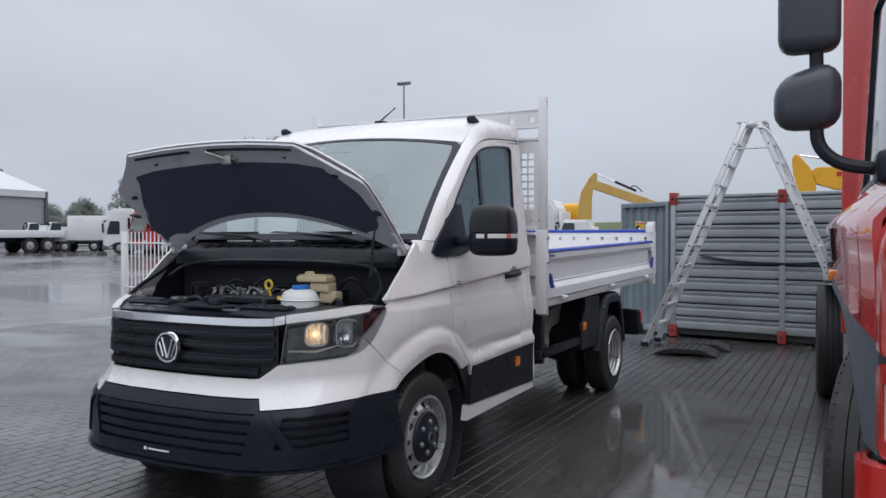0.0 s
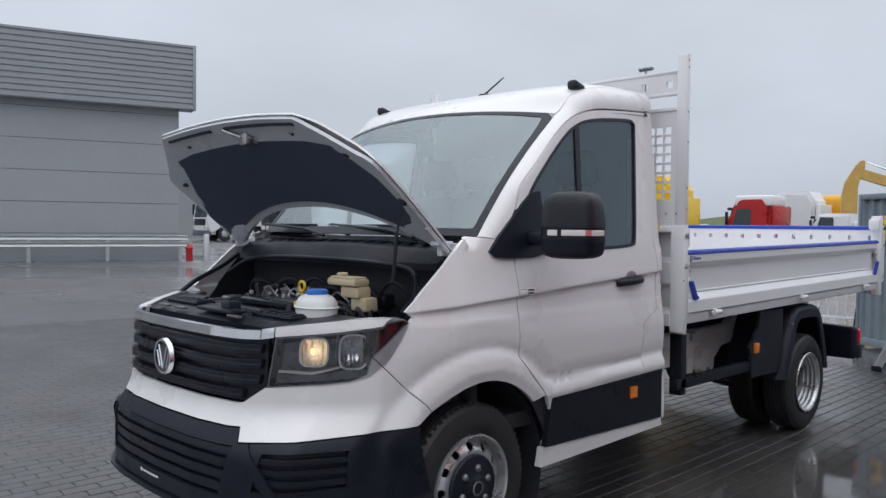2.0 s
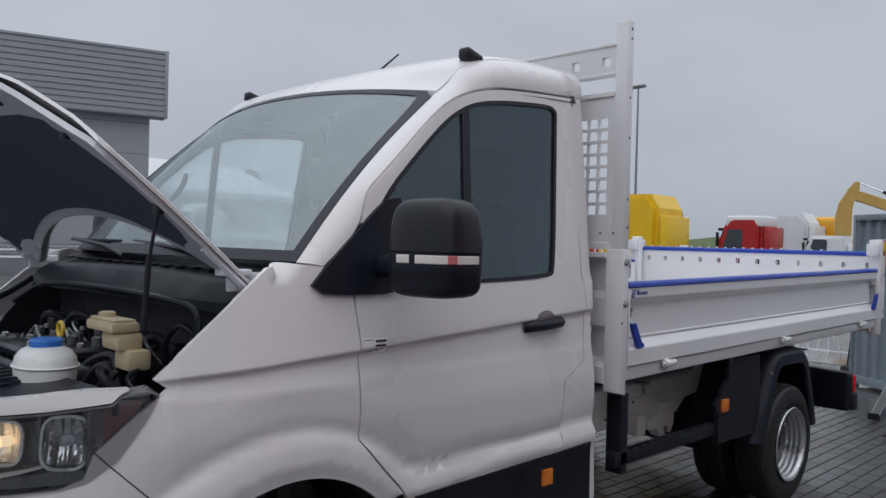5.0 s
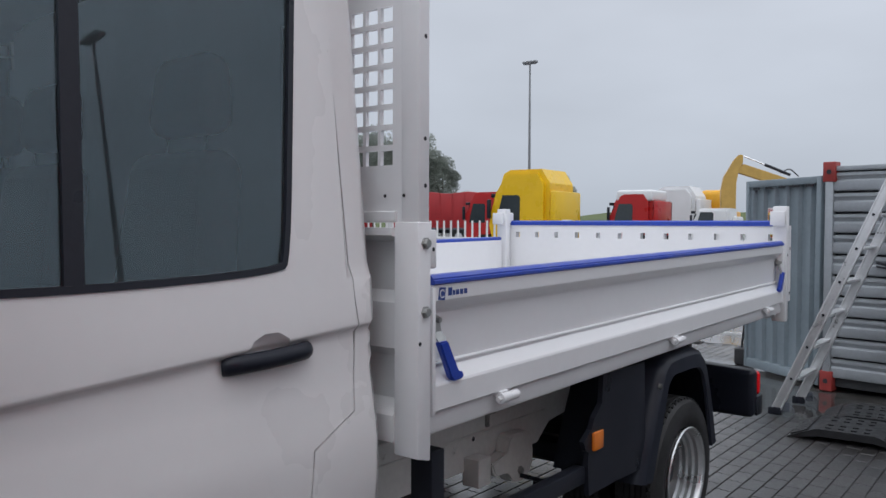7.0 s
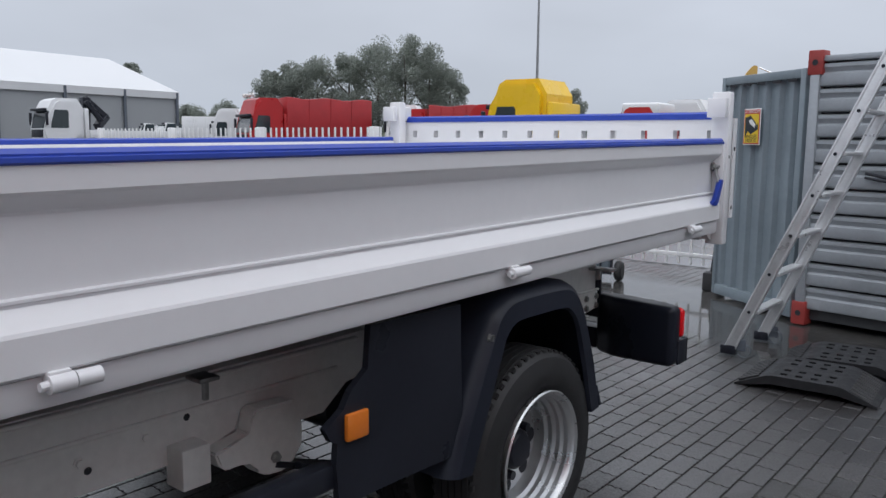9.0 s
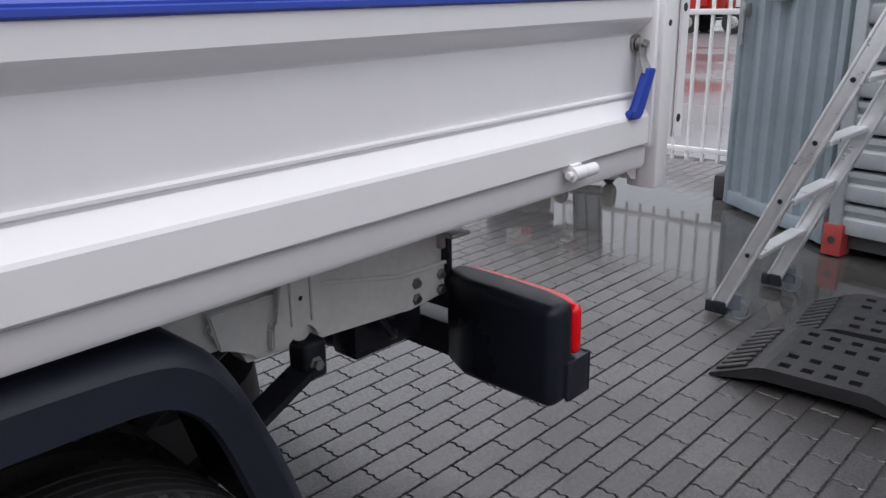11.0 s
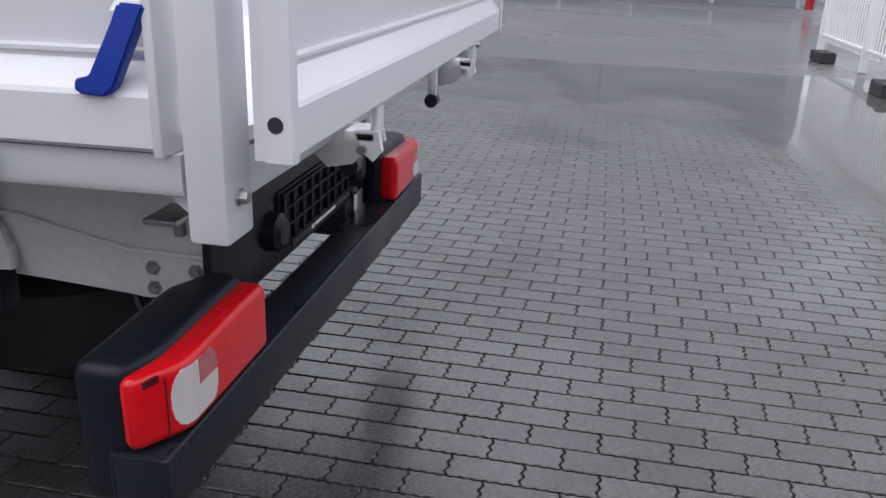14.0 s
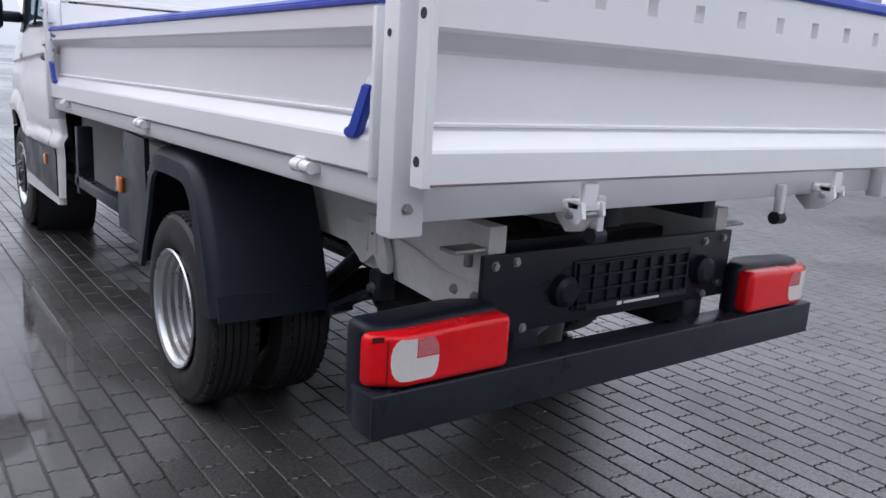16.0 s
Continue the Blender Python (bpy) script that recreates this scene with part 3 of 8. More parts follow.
def swage(y, z):
    """The flare round the front wheel arch, which runs on as the ledge along the foot of the door."""
    e = math.hypot(y - 1.085, z - 0.357) - .515
    ledge = (z - .705 - .02 * (y - 1.5)) * 1.5 + 1.2 * (1 - smooth_step(1.22, 1.46, y))
    h = min(1.0, max(0.0, .5 + .5 * (ledge - e) / .07))
    e = ledge * (1 - h) + e * h - .07 * h * (1 - h)
    return curve(max(-.05, min(.2, e)), (-.05, -.012, 0, .05, .09, .13, .2), (.004, .013, .014, .004, -.013, -.007, 0))


def skin(s, z, depth=0.0):
    """The cab's outer skin: s runs from the middle of the nose round the corner and back along the side, z up."""
    a = abs(s)
    if a > 1.4:
        x, y = 0.985, a - 0.4
    else:
        x = interp(a, PS, PX)
        w = smooth_step(0.58, 0.78, z)
        y = interp(a, PS, PL) * (1 - w) + interp(a, PS, PU) * w
    y += max(0.0, z - 0.85) * 0.12 * max(0.0, 1 - a / 1.4)
    c = 0.26 + (0.10 - 0.26) * smooth_step(1.42, 1.9, a)
    x -= c * max(0.0, z - 1.08) * min(1.0, a)
    side = smooth_step(0.95, 1.25, a)
    if z < 1.30:
        zc = waist(a)
        x -= 0.020 * side * smooth_step(zc + .004, zc - .016, z) * smooth_step(0.94, 1.13, z)
    if a > 0.9:
        x += swage(y, z) * smooth_step(0.95, 1.15, a)
    if a > 1.45 and z > 1.38:
        rim = interp(a - .4, (1.03, 1.09, 1.38, 1.60, 1.718, 1.80, 2.57), (1.435, 1.452, 1.738, 1.953, 2.066, 2.16, 2.30))
        x -= 5.5 * max(0.0, z - rim + .085) ** 2
    if a > 2.9 and z > 1.36:
        x -= 0.012 * smooth_step(1.36, 1.40, z)
    x -= 0.06 * smooth_step(2.97, 3.03, a) ** 2
    nx, ny = (1.0, 0.0) if a > 1.15 else (smooth_step(0.3, 1.15, a), -1 + 0.75 * smooth_step(0.3, 1.15, a))
    return Vector(((x - nx * depth) * (1 if s >= 0 else -1), y - ny * depth, z))


def proud(amount):
    return lambda s, z, d: skin(s, z, d - amount)


def side_panel(poly, holes=(), gap=0.0022, thick=0.018, step=0.04, lift_out=0.0, sign=1):
    ss = [((y + 0.4) * sign, z) for y, z in poly]
    hs = [[((y + 0.4) * sign, z) for y, z in h] for h in holes]
    creases = []
    if max(z for y, z in poly) > 1.1 > min(z for y, z in poly):
        creases = [((1.1 * sign, waist(1.1) + q), (-.0625 * sign, 1)) for q in (.006, -.004, -.016, -.03, -.06)]
    return sheet(inset(ss, gap), proud(lift_out), hs, step, thick, None, creases)


def on_skin_text(bm, s0, s1, z0, z1, out=0.002):
    """A flat mark on the skin."""
    return sheet([(s0, z0), (s1, z0), (s1, z1), (s0, z1)], proud(out), (), 0.05, 0.0, bm)


truck = thing("tipper_truck", "white light tipper truck with raised hood and open three-way bed", "truck")

ARCH = [(1.085 + 0.463 * math.cos(radians(a)), 0.357 + 0.463 * math.sin(radians(a))) for a in range(0, 181, 5)]
GAP = [(1.354, 1.57), (1.374, 1.655), (1.407, 1.70), (1.559, 1.845), (1.647, 1.927), (1.742, 2.003), (1.832, 2.051), (1.926, 2.083), (2.039, 2.106), (2.236, 2.123), (2.494, 2.138)]
REAR = [(2.504, 1.92), (2.511, 1.64), (2.52, 1.32), (2.531, 1.23), (2.506, 1.042), (2.366, .975), (2.348, .81), (2.345, .47)]
DOOR = [(1.31, 1.345), (1.328, 1.19), (1.322, .90), (1.40, .81), (1.50, .705), (1.545, .62), (1.56, .47)] + REAR[::-1] + GAP[::-1]
WIN = [(1.37, 1.385), (1.385, 1.56), (1.46, 1.686), (1.556, 1.781), (1.644, 1.865), (1.738, 1.947), (1.818, 1.999), (1.902, 2.034), (2.035, 2.060), (2.232, 2.078), (2.36, 2.085),
       (2.388, 2.06), (2.362, 1.814), (2.320, 1.42), (2.29, 1.389), (1.82, 1.374)]
CORNER = [(2.345, .43), (2.60, .425), (2.61, 1.20), (2.60, 1.38), (2.588, 2.15), (2.497, 2.138)] + REAR
CUP = [(2.185, 1.190), (2.187, 1.222), (2.205, 1.247), (2.235, 1.260), (2.275, 1.260), (2.303, 1.245), (2.315, 1.222), (2.313, 1.200)]
DOOR, WIN = chaikin(DOOR, 1, 40.0), chaikin(WIN)

for sign in (1, -1):
    fender = [(.5762, .9645), (.66, 1.05), (.735, 1.115), (.70, 1.14), (.80, 1.235), (.92, 1.345), (1.03, 1.43), (1.09, 1.447), (1.22, 1.434), (1.31, 1.397), (1.31, 1.343), (1.325, 1.19), (1.319, .90), (1.397, .807), (1.495, .705)]
    fender += [p for p in ARCH if p[1] > 0.67 and p[0] > 0.80] + [(.8075, .7275)]
    f_ob = part("fender", side_panel(fender, gap=.0012, step=.024, sign=sign), WHITE, truck)
    part("cab_corner_panel", side_panel(CORNER, sign=sign), WHITE, truck)
    part("sill_panel", side_panel([(1.472, .362), (1.492, .455), (2.545, .432), (2.56, .382)], sign=sign, thick=0.04), WHITE, truck)
    part("wheel_arch_liner", spin(nb(), [(0.56 * sign, 0.463), (0.93 * sign, 0.465)], (0, 1.085, 0.357), "x", 48), DARK, truck)
    door = part("door", side_panel(DOOR, [WIN, CUP], step=.03, sign=sign), WHITE, truck, "white cab door with a dark tinted window")
    part("window_seal", side_panel(WIN, [inset(WIN, 0.013)], gap=-0.002, thick=0.012, lift_out=0.003, sign=sign), BLACK, door)
    part("window_pane", side_panel(inset(WIN, 0.012), gap=0, thick=0.0, lift_out=-0.006, sign=sign), GLASS if sign > 0 else FOG_GLASS, door, "dark tinted side window" if sign > 0 else "side window fogged with rain")
    part("window_divider", side_panel([(1.80, 1.375), (1.838, 1.375), (1.862, 2.018), (1.824, 2.00)], gap=0, thick=0.01, lift_out=0.002, sign=sign), BLACK, door)
    part("mirror_sail", side_panel([(1.165, 1.378), (1.22, 1.436), (1.33, 1.543), (1.385, 1.60), (1.44, 1.65), (1.50, 1.66), (1.54, 1.372), (1.42, 1.348), (1.28, 1.348), (1.20, 1.352)], gap=0, thick=0.025, lift_out=0.014, sign=sign), PLASTIC, door)
    part("side_cladding", side_panel([(1.50, .455), (1.548, .684), (2.54, .708), (2.545, .43)], thick=0.03, lift_out=0.006, sign=sign), PLASTIC, truck, "black plastic lower side cladding")
    part("side_marker", side_panel([(2.215, .585), (2.275, .585), (2.275, .645), (2.215, .645)], gap=0, thick=0.01, lift_out=0.016, sign=sign), AMBER, truck, "amber side marker lamp")
    # handle: shell recess and bowed grip
    xh = skin(2.65, 1.21).x
    bm = nb()
    tube(bm, arc([(sign * (xh - .004), 2.138, 1.199), (sign * (xh + .012), 2.160, 1.201), (sign * (xh + .022), 2.25, 1.205), (sign * (xh + .016), 2.340, 1.209), (sign * (xh - .004), 2.366, 1.210)], 6), 0.021, 12)
    handle = part("door_handle", bm, PLASTIC, door, "black grab handle")
    part("handle_recess", sheet([((.4 + y) * sign, z) for y, z in CUP], lambda a, z, d: skin(a, z, .022 * max(0.0, 1 - ((abs(a) - 2.65) / .068) ** 2 - ((z - 1.222) / .042) ** 2) - .002), (), 0.012), WHITE, handle)
    # fuel flap outline on the rear lower door edge
    if sign > 0:
        part("sticker", side_panel([(1.335, 1.163), (1.428, 1.163), (1.428, 1.212), (1.335, 1.212)], gap=0, thick=0.0, lift_out=0.002), LABEL, truck, "small white dealer sticker")
        bm = nb()
        on_skin_text(bm, 1.738, 1.774, 1.168, 1.207, 0.003)
        on_skin_text(bm, 1.780, 1.824, 1.197, 1.205, 0.003)
        on_skin_text(bm, 1.780, 1.822, 1.184, 1.191, 0.003)
        on_skin_text(bm, 1.780, 1.812, 1.172, 1.177, 0.003)
        part("sticker_print", bm, INK, truck)

# dark backing shell that closes the gaps, added so the seams look shaded
for sign in (1, -1):
    arch_in = [p for p in ARCH if p[1] > 0.42]
    shell = [(.62, .70), (.70, .93), (.86, 1.15), (1.00, 1.33), (1.16, 1.40), (1.30, 1.53), (1.40, 1.66), (1.70, 1.97), (1.95, 2.085), (2.5, 2.13), (2.55, 1.4), (2.56, .44), (1.53, .42)] + arch_in
    bm = sheet([((y + .4) * sign, z) for y, z in shell], proud(-0.026), [[((y + .4) * sign, z) for y, z in inset(WIN, -0.008)]], 0.08)
    part("inner_shell", bm, DARK, truck)

# nose
part("front_panel", sheet([(-1.165, .682), (-.76, .652), (-.58, .645), (-.55, .697), (.55, .697), (.58, .645), (.76, .652), (1.165, .682), (1.205, .727), (.975, .962), (.955, .895), (.90, .872),
                           (.80, .862), (.615, .846), (.525, .782), (-.525, .782), (-.615, .846), (-.80, .862), (-.90, .872), (-.955, .895), (-.975, .962), (-1.205, .727)], skin, (), 0.03, 0.02), WHITE, truck)
low = [(-1.225, .40), (-1.05, .375), (-.65, .365), (0, .365), (.65, .365), (1.05, .375), (1.225, .40), (1.19, .60), (1.175, .676), (.76, .645), (.58, .638), (.55, .69), (-.55, .69), (-.58, .638), (-.76, .645), (-1.175, .676), (-1.19, .60)]
vent = [[(.66 * g, .46), (.70 * g, .61), (.98 * g, .615), (.98 * g, .47)] for g in (1, -1)]
grill_low = [(-.50, .43), (-.56, .63), (.56, .63), (.50, .43)]
bumper = part("front_bumper", sheet(low, skin, [*vent, grill_low], 0.05, 0.03), PLASTIC, truck, "black plastic front bumper with slatted intakes")
bm = nb()
for z0, z1 in ((.445, .478), (.495, .528), (.545, .578), (.595, .622)):
    sheet([(-.55, z0), (.55, z0), (.55, z1), (-.55, z1)], proud(-0.012), (), 0.06, 0.02, bm)
part("intake_slat", bm, PLASTIC, bumper)
for g in (1, -1):
    bm = nb()
    for z0, z1 in ((.482, .505), (.525, .548), (.568, .59)):
        sheet([(.66 * g, z0), (.99 * g, z0), (.99 * g, z1), (.68 * g, z1)], proud(-0.012), (), 0.06, 0.02, bm)
    part("vent_slat", bm, PLASTIC, bumper)
    part("bumper_ridge", sheet([(.60 * g, .62), (.63 * g, .645), (.80 * g, .40), (.75 * g, .40)], proud(0.012), (), 0.06, 0.02), PLASTIC, bumper)
part("bumper_backing", sheet(inset(low, 0.02), proud(-0.05), (), 0.08), DARK, bumper)
bm = nb()
sheet([(-1.20, .372), (-.65, .345), (.65, .345), (1.20, .372), (1.20, .38), (.65, .357), (-.65, .357), (-1.20, .38)], proud(0.022), (), 0.08, 0.05, bm)
part("bumper_lip", bm, PLASTIC, bumper)
bm = nb()
on_skin_text(bm, -.085, .06, .405, .414, 0.004)
sheet([(-.115, .402), (-.095, .402), (-.095, .418), (-.115, .418)], proud(0.004), (), 0.05, 0.0, bm)
part("bumper_print", bm, INK_WHITE, bumper)

gr = [(-.515, .79), (.515, .79), (.605, .845), (.60, 1.035), (-.60, 1.035), (-.605, .845)]
grille = part("grille", sheet(gr, proud(-0.035), (), 0.06, 0.01), BLACK, truck, "black front grille with horizontal bars")
for i in range(4):
    z0 = .80 + i * .060
    wq = .52 if i == 0 else .59
    bm = sheet([(-wq, z0), (wq, z0), (wq + .005, z0 + .020), (wq + .005, z0 + .036), (-wq - .005, z0 + .036), (-wq - .005, z0 + .020)], proud(0.0 + .004 * (i % 2)), (), 0.06, 0.03)
    bar = part("grille_bar", bm, PLASTIC, grille)
    part("bar_lip", sheet([(-wq, z0 + .033), (wq, z0 + .033), (wq, z0 + .037), (-wq, z0 + .037)], proud(.004 + .004 * (i % 2)), (), 0.06, 0.008), BLACK, bar)
    # A near-black strip paints the groove's shade onto the bar.
    part("bar_groove", sheet([(-wq, z0 + .014), (wq, z0 + .014), (wq, z0 + .018), (-wq, z0 + .018)], proud(.003 + .004 * (i % 2)), (), 0.06, 0.004), DARK, bar)
part("chrome_strip", sheet([(-.588, 1.036), (.588, 1.036), (.588, 1.072), (-.588, 1.072)], proud(0.006), (), 0.06, 0.03), CHROME, truck, "bright chrome strip over the grille")
bm = nb()
spin(bm, [(-.012, .076), (.006, .080), (.012, .076), (.012, .068), (.0, .066), (-.012, .066)], (0, .10, .915), "y", 40, True)
badge = part("badge", bm, CHROME, truck, "round chrome badge")
bm = nb()
spin(bm, [(0, .066), (-.002, .0)], (0, .102, .915), "y", 32)
part("badge_disc", bm, BLACK, badge)
bm = nb()
for g in (1, -1):
    rod(bm, (g * .002, .096, .862), (g * .036, .096, .962), .0075, None, 6)
    rod(bm, (g * .028, .096, .868), (g * .054, .096, .938), .007, None, 6)
part("badge_stroke", bm, CHROME, badge)

for g in (1, -1):
    hl = [(.622, .848), (.70, .852), (.80, .858), (.90, .868), (.965, .888), (1.03, .945), (1.085, 1.035), (1.118, 1.10), (1.10, 1.112), (1.03, 1.103), (1.01, 1.084), (.87, 1.064), (.64, 1.042)]
    hl = [(a * g, z) for a, z in hl]
    lamp = part("headlight", sheet(hl, proud(-0.085), (), 0.05, 0.01), LAMP_BLACK, truck, "clear headlight unit with two reflectors")
    part("headlight_bezel", sheet(hl, proud(-.001), [inset(hl, 0.006)], 0.04, 0.082), LAMP_BLACK, lamp)
    # chrome bowls with rounded mouths, the inner one bearing the glowing indicator
    for sc, zc, mt, half, high in ((.765 * g, .985, AMBER_GLOW if g > 0 else LAMP_SILVER, .044, .052), (.908 * g, .985, REFLECTOR, .050, .064)):
        mouth = [(sc + half * math.copysign(abs(math.cos(a)) ** .55, math.cos(a)), zc + high * math.copysign(abs(math.sin(a)) ** .55, math.sin(a))) for a in [k * math.tau / 28 for k in range(28)]]
        part("lamp_frame", sheet(inset(mouth, -.007), proud(-0.018), [mouth], 0.03, 0.012), LAMP_SILVER, lamp)
        part("reflector", sheet(mouth, lambda s2, z2, d, c=sc, h=zc, w=half, t=high: skin(s2, z2, .020 + .055 * max(0.0, 1 - ((s2 - c) / w) ** 2 * .5 - ((z2 - h) / t) ** 2 * .5) + .003 * math.sin((s2 - c) * 260)), (), 0.011), mt, lamp)
        part("bulb_shield", spin(nb(), [(-.012, .014), (.014, .013), (.018, .009), (.018, 0)], skin(sc, zc, 0.050), "y", 16), LAMP_SILVER if mt == REFLECTOR else BULB, lamp, "" if mt == REFLECTOR else "glowing amber bulb")
    # plain inner shell, ribs between the bowls and the light guide below
    part("lamp_shelf", sheet([(.645 * g, .862), (.94 * g, .882), (.985 * g, .915), (.90 * g, .916), (.76 * g, .893), (.645 * g, .900)], proud(-0.02), (), 0.03, 0.05), LAMP_BLACK, lamp)
    part("light_guide", sheet([(.65 * g, .905), (.76 * g, .896), (.86 * g, .922), (.865 * g, .930), (.76 * g, .908), (.65 * g, .914)], proud(-0.018), (), 0.03, 0.02), CLEAR_LENS, lamp)
    part("lamp_fin", sheet([(.84 * g, .94), (.848 * g, .94), (.852 * g, 1.05), (.844 * g, 1.05)], proud(-0.02), (), 0.03, 0.05), LAMP_BLACK, lamp)
    # Dark red patch paints the red lorry's reflection into the lamp corner.
    part("corner_red_reflection", sheet([(.985 * g, .94), (1.02 * g, .965), (1.085 * g, 1.085), (1.03 * g, 1.088), (.985 * g, 1.06)], proud(-0.03), (), 0.03, 0.006), DARK_RED_GLOSS, lamp)
    part("headlight_lens", sheet(hl, proud(0.003), (), 0.04), LAMP_GLASS, lamp, "clear wet headlight cover")
    part("lamp_brow", sheet([(.640 * g, 1.046), (.87 * g, 1.068), (1.01 * g, 1.088), (1.03 * g, 1.107), (1.05 * g, 1.118), (.96 * g, 1.118), (.79 * g, 1.100), (.640 * g, 1.084)], proud(0.002), (), 0.04, 0.05), WHITE, truck)
    part("brow_end", sheet([(.590 * g, 1.036), (.636 * g, 1.044), (.636 * g, 1.084), (.590 * g, 1.076)], proud(0.004), (), 0.03, 0.04), CHROME, truck)

# windscreen, roof, cab back
def screen(u, v, depth=0.0):
    e = u * u
    x = (0.870 - 0.048 * v) * u
    y = 1.05 + 0.59 * v + (0.095 + 0.030 * v) * e - 0.022 * math.sin(math.pi * v) + depth * 0.6
    z = 1.445 + (0.665 - 0.050 * e) * v + 0.016 * math.sin(math.pi * v) - depth * 0.8
    return Vector((x, y, z))


SC = [(-1, 0), (1, 0), (1, .955), (.955, 1), (-.955, 1), (-1, .955)]
ws = part("windscreen", sheet(SC, lambda u, v, d: screen(u, v), (), 0.1), SCREEN, truck, "large sloping windscreen with rain drops")
part("screen_border", sheet(SC, lambda u, v, d: screen(u, v, d - 0.003), [chaikin([(-.955, .05), (.955, .05), (.962, .93), (.90, .975), (-.90, .975), (-.962, .93)], 2, 60.0)], 0.1, 0.004), BLACK, ws)
part("sensor_patch", sheet([(-.12, .86), (.12, .86), (.10, .96), (-.10, .96)], lambda u, v, d: screen(u, v, d + 0.004), (), 0.06, 0.01), CABIN, ws)

ROOF_A, ROOF_X = (0, .3, .5, .66, .78, .88, .95, 1.0), (0, .40, .62, .745, .810, .850, .868, .876)


def roof(u, y, depth=0.0):
    """u across (-1..1): a gently crowned top that ends at the side rails."""
    a = abs(u)
    zc = curve(y, (1.60, 1.70, 1.85, 2.0, 2.2, 2.58), (2.108, 2.150, 2.215, 2.262, 2.292, 2.300))
    ze = curve(y, (1.60, 1.70, 1.78, 1.90, 2.04, 2.24, 2.58), (2.045, 2.02, 2.03, 2.078, 2.108, 2.126, 2.142))
    x = curve(a, ROOF_A, ROOF_X)
    x += .012 * smooth_step(1.75, 2.1, y) * a
    top = Vector((x * (1 if u >= 0 else -1), y + .13 * a * a * (1 - smooth_step(1.60, 2.1, y)), zc + (ze - zc) * curve(a, ROOF_A, (0, .025, .07, .13, .24, .45, .72, 1.0)) - depth))
    if y < 1.86:
        w = smooth_step(1.60, 1.86, y)
        brow = screen(min(1.0, x / .822), 1.0)
        brow = Vector((top.x, brow.y + (y - 1.60) * .9, brow.z + (y - 1.60) * .52 + .004 - depth))
        top = brow * (1 - w) + top * w
    return top


RIM = .80
part("roof", sheet([(-RIM, 1.60), (RIM, 1.60), (RIM, 2.585), (-RIM, 2.585)], roof, (), 0.03, 0.02), WHITE, truck, "white cab roof")
# side rails: one pressing from the foot of the screen pillar over the door to the cab's back
RAIL_IN = [(0, 1.215, 1.436), (.10, 1.31, 1.520), (.17, 1.352, 1.588), (.22, 1.374, 1.662), (.26, 1.407, 1.706), (.40, 1.559, 1.851), (.48, 1.647, 1.933), (.56, 1.742, 2.009), (.63, 1.832, 2.057),
           (.70, 1.926, 2.089), (.77, 2.039, 2.112), (.87, 2.236, 2.129), (.98, 2.494, 2.144), (1.02, 2.585, 2.150)]


def rail_shape(g):
    """Cross-section w runs from the gap over the door (0) to the screen's edge or the roof (1)."""
    ks, iy, iz = [q[0] for q in RAIL_IN], [q[1] for q in RAIL_IN], [q[2] for q in RAIL_IN]

    def edge(k):
        y, z = curve(k, ks, iy), curve(k, ks, iz)
        return skin(y + .4, z)

    def far(k):
        if k < .60:
            return screen(1.0, k / .60)
        m = smooth_step(.60, .66, k)
        y = 1.60 + (k - .60) / .42 * .985
        return roof(RIM, y, .002) * m + (screen(1.0, 1.0) + Vector((0, (k - .60) * 1.9, (k - .60) * 1.1))) * (1 - m)

    def fn(k, w, d):
        k = min(1.02, max(0.0, k))
        p, q = edge(k), far(k)
        t = (edge(min(1.02, k + .01)) - edge(max(0, k - .01))).normalized()
        n = t.cross(q - p).normalized()
        if n.x < 0:
            n = -n
        c = (p + q) * .5 + n * (q - p).length * (.16 + .14 * smooth_step(.5, .7, k))
        v = p * (1 - w) ** 2 + c * (2 * w * (1 - w)) + q * w * w - n * d
        return Vector((v.x * g, v.y, v.z))
    return fn


for sign in (1, -1):
    fn = rail_shape(sign)
    rail_ob = part("side_rail", sheet([(0, 0), (.982, 0), (.978, 1), (0, 1)], fn, (), .022, .022), WHITE, truck, "white pillar and roof rail")
    part("rail_end", sheet([(.985, 0), (1.02, 0), (1.02, 1), (.981, 1)], fn, (), .05, .022), WHITE, rail_ob)
bm = nb()
rbox(bm, -.85, .85, 2.53, 2.565, .45, 2.13, 0.02)
rbox(bm, -.80, .80, 2.532, 2.563, 2.10, 2.235, 0.01)
rbox(bm, -.70, .70, 2.534, 2.561, 2.20, 2.268, 0.01)
part("cab_back", bm, WHITE, truck)
for x in (.80, -.74):
    bm = nb()
    zr = roof(.76 * x / .80, 1.96).z
    rbox(bm, x - .029, x + .029, 1.915, 2.010, zr - .012, zr + .037, 0.016, 3)
    for v in bm.verts:
        if v.co.y > 1.97 and v.co.z > zr + .01:
            v.co.z -= .018
    part("roof_marker", bm, BLACK, truck, "small black roof marker lamp")
bm = nb()
rbox(bm, -.125, -.055, 2.20, 2.31, 2.285, 2.318, 0.012)
rod(bm, (-.09, 2.22, 2.31), (.0, 2.301, 2.418), .006, .004, 8)
part("antenna", bm, BLACK, truck)

# cabin
bm = nb()
rbox(bm, -.86, .86, 1.12, 1.50, 1.10, 1.43, 0.05, 3)
rbox(bm, -.80, -.1, 1.42, 1.58, 1.05, 1.34, 0.04)
part("dashboard", bm, CABIN, truck)
bm = nb()
rbox(bm, -.9, .9, 1.2, 2.54, .55, .62)
part("cab_floor", bm, CABIN, truck)
bm = nb()
rbox(bm, -.84, .84, 2.49, 2.527, .6, 2.08)
rbox(bm, -.72, .72, 2.491, 2.526, 2.08, 2.262)
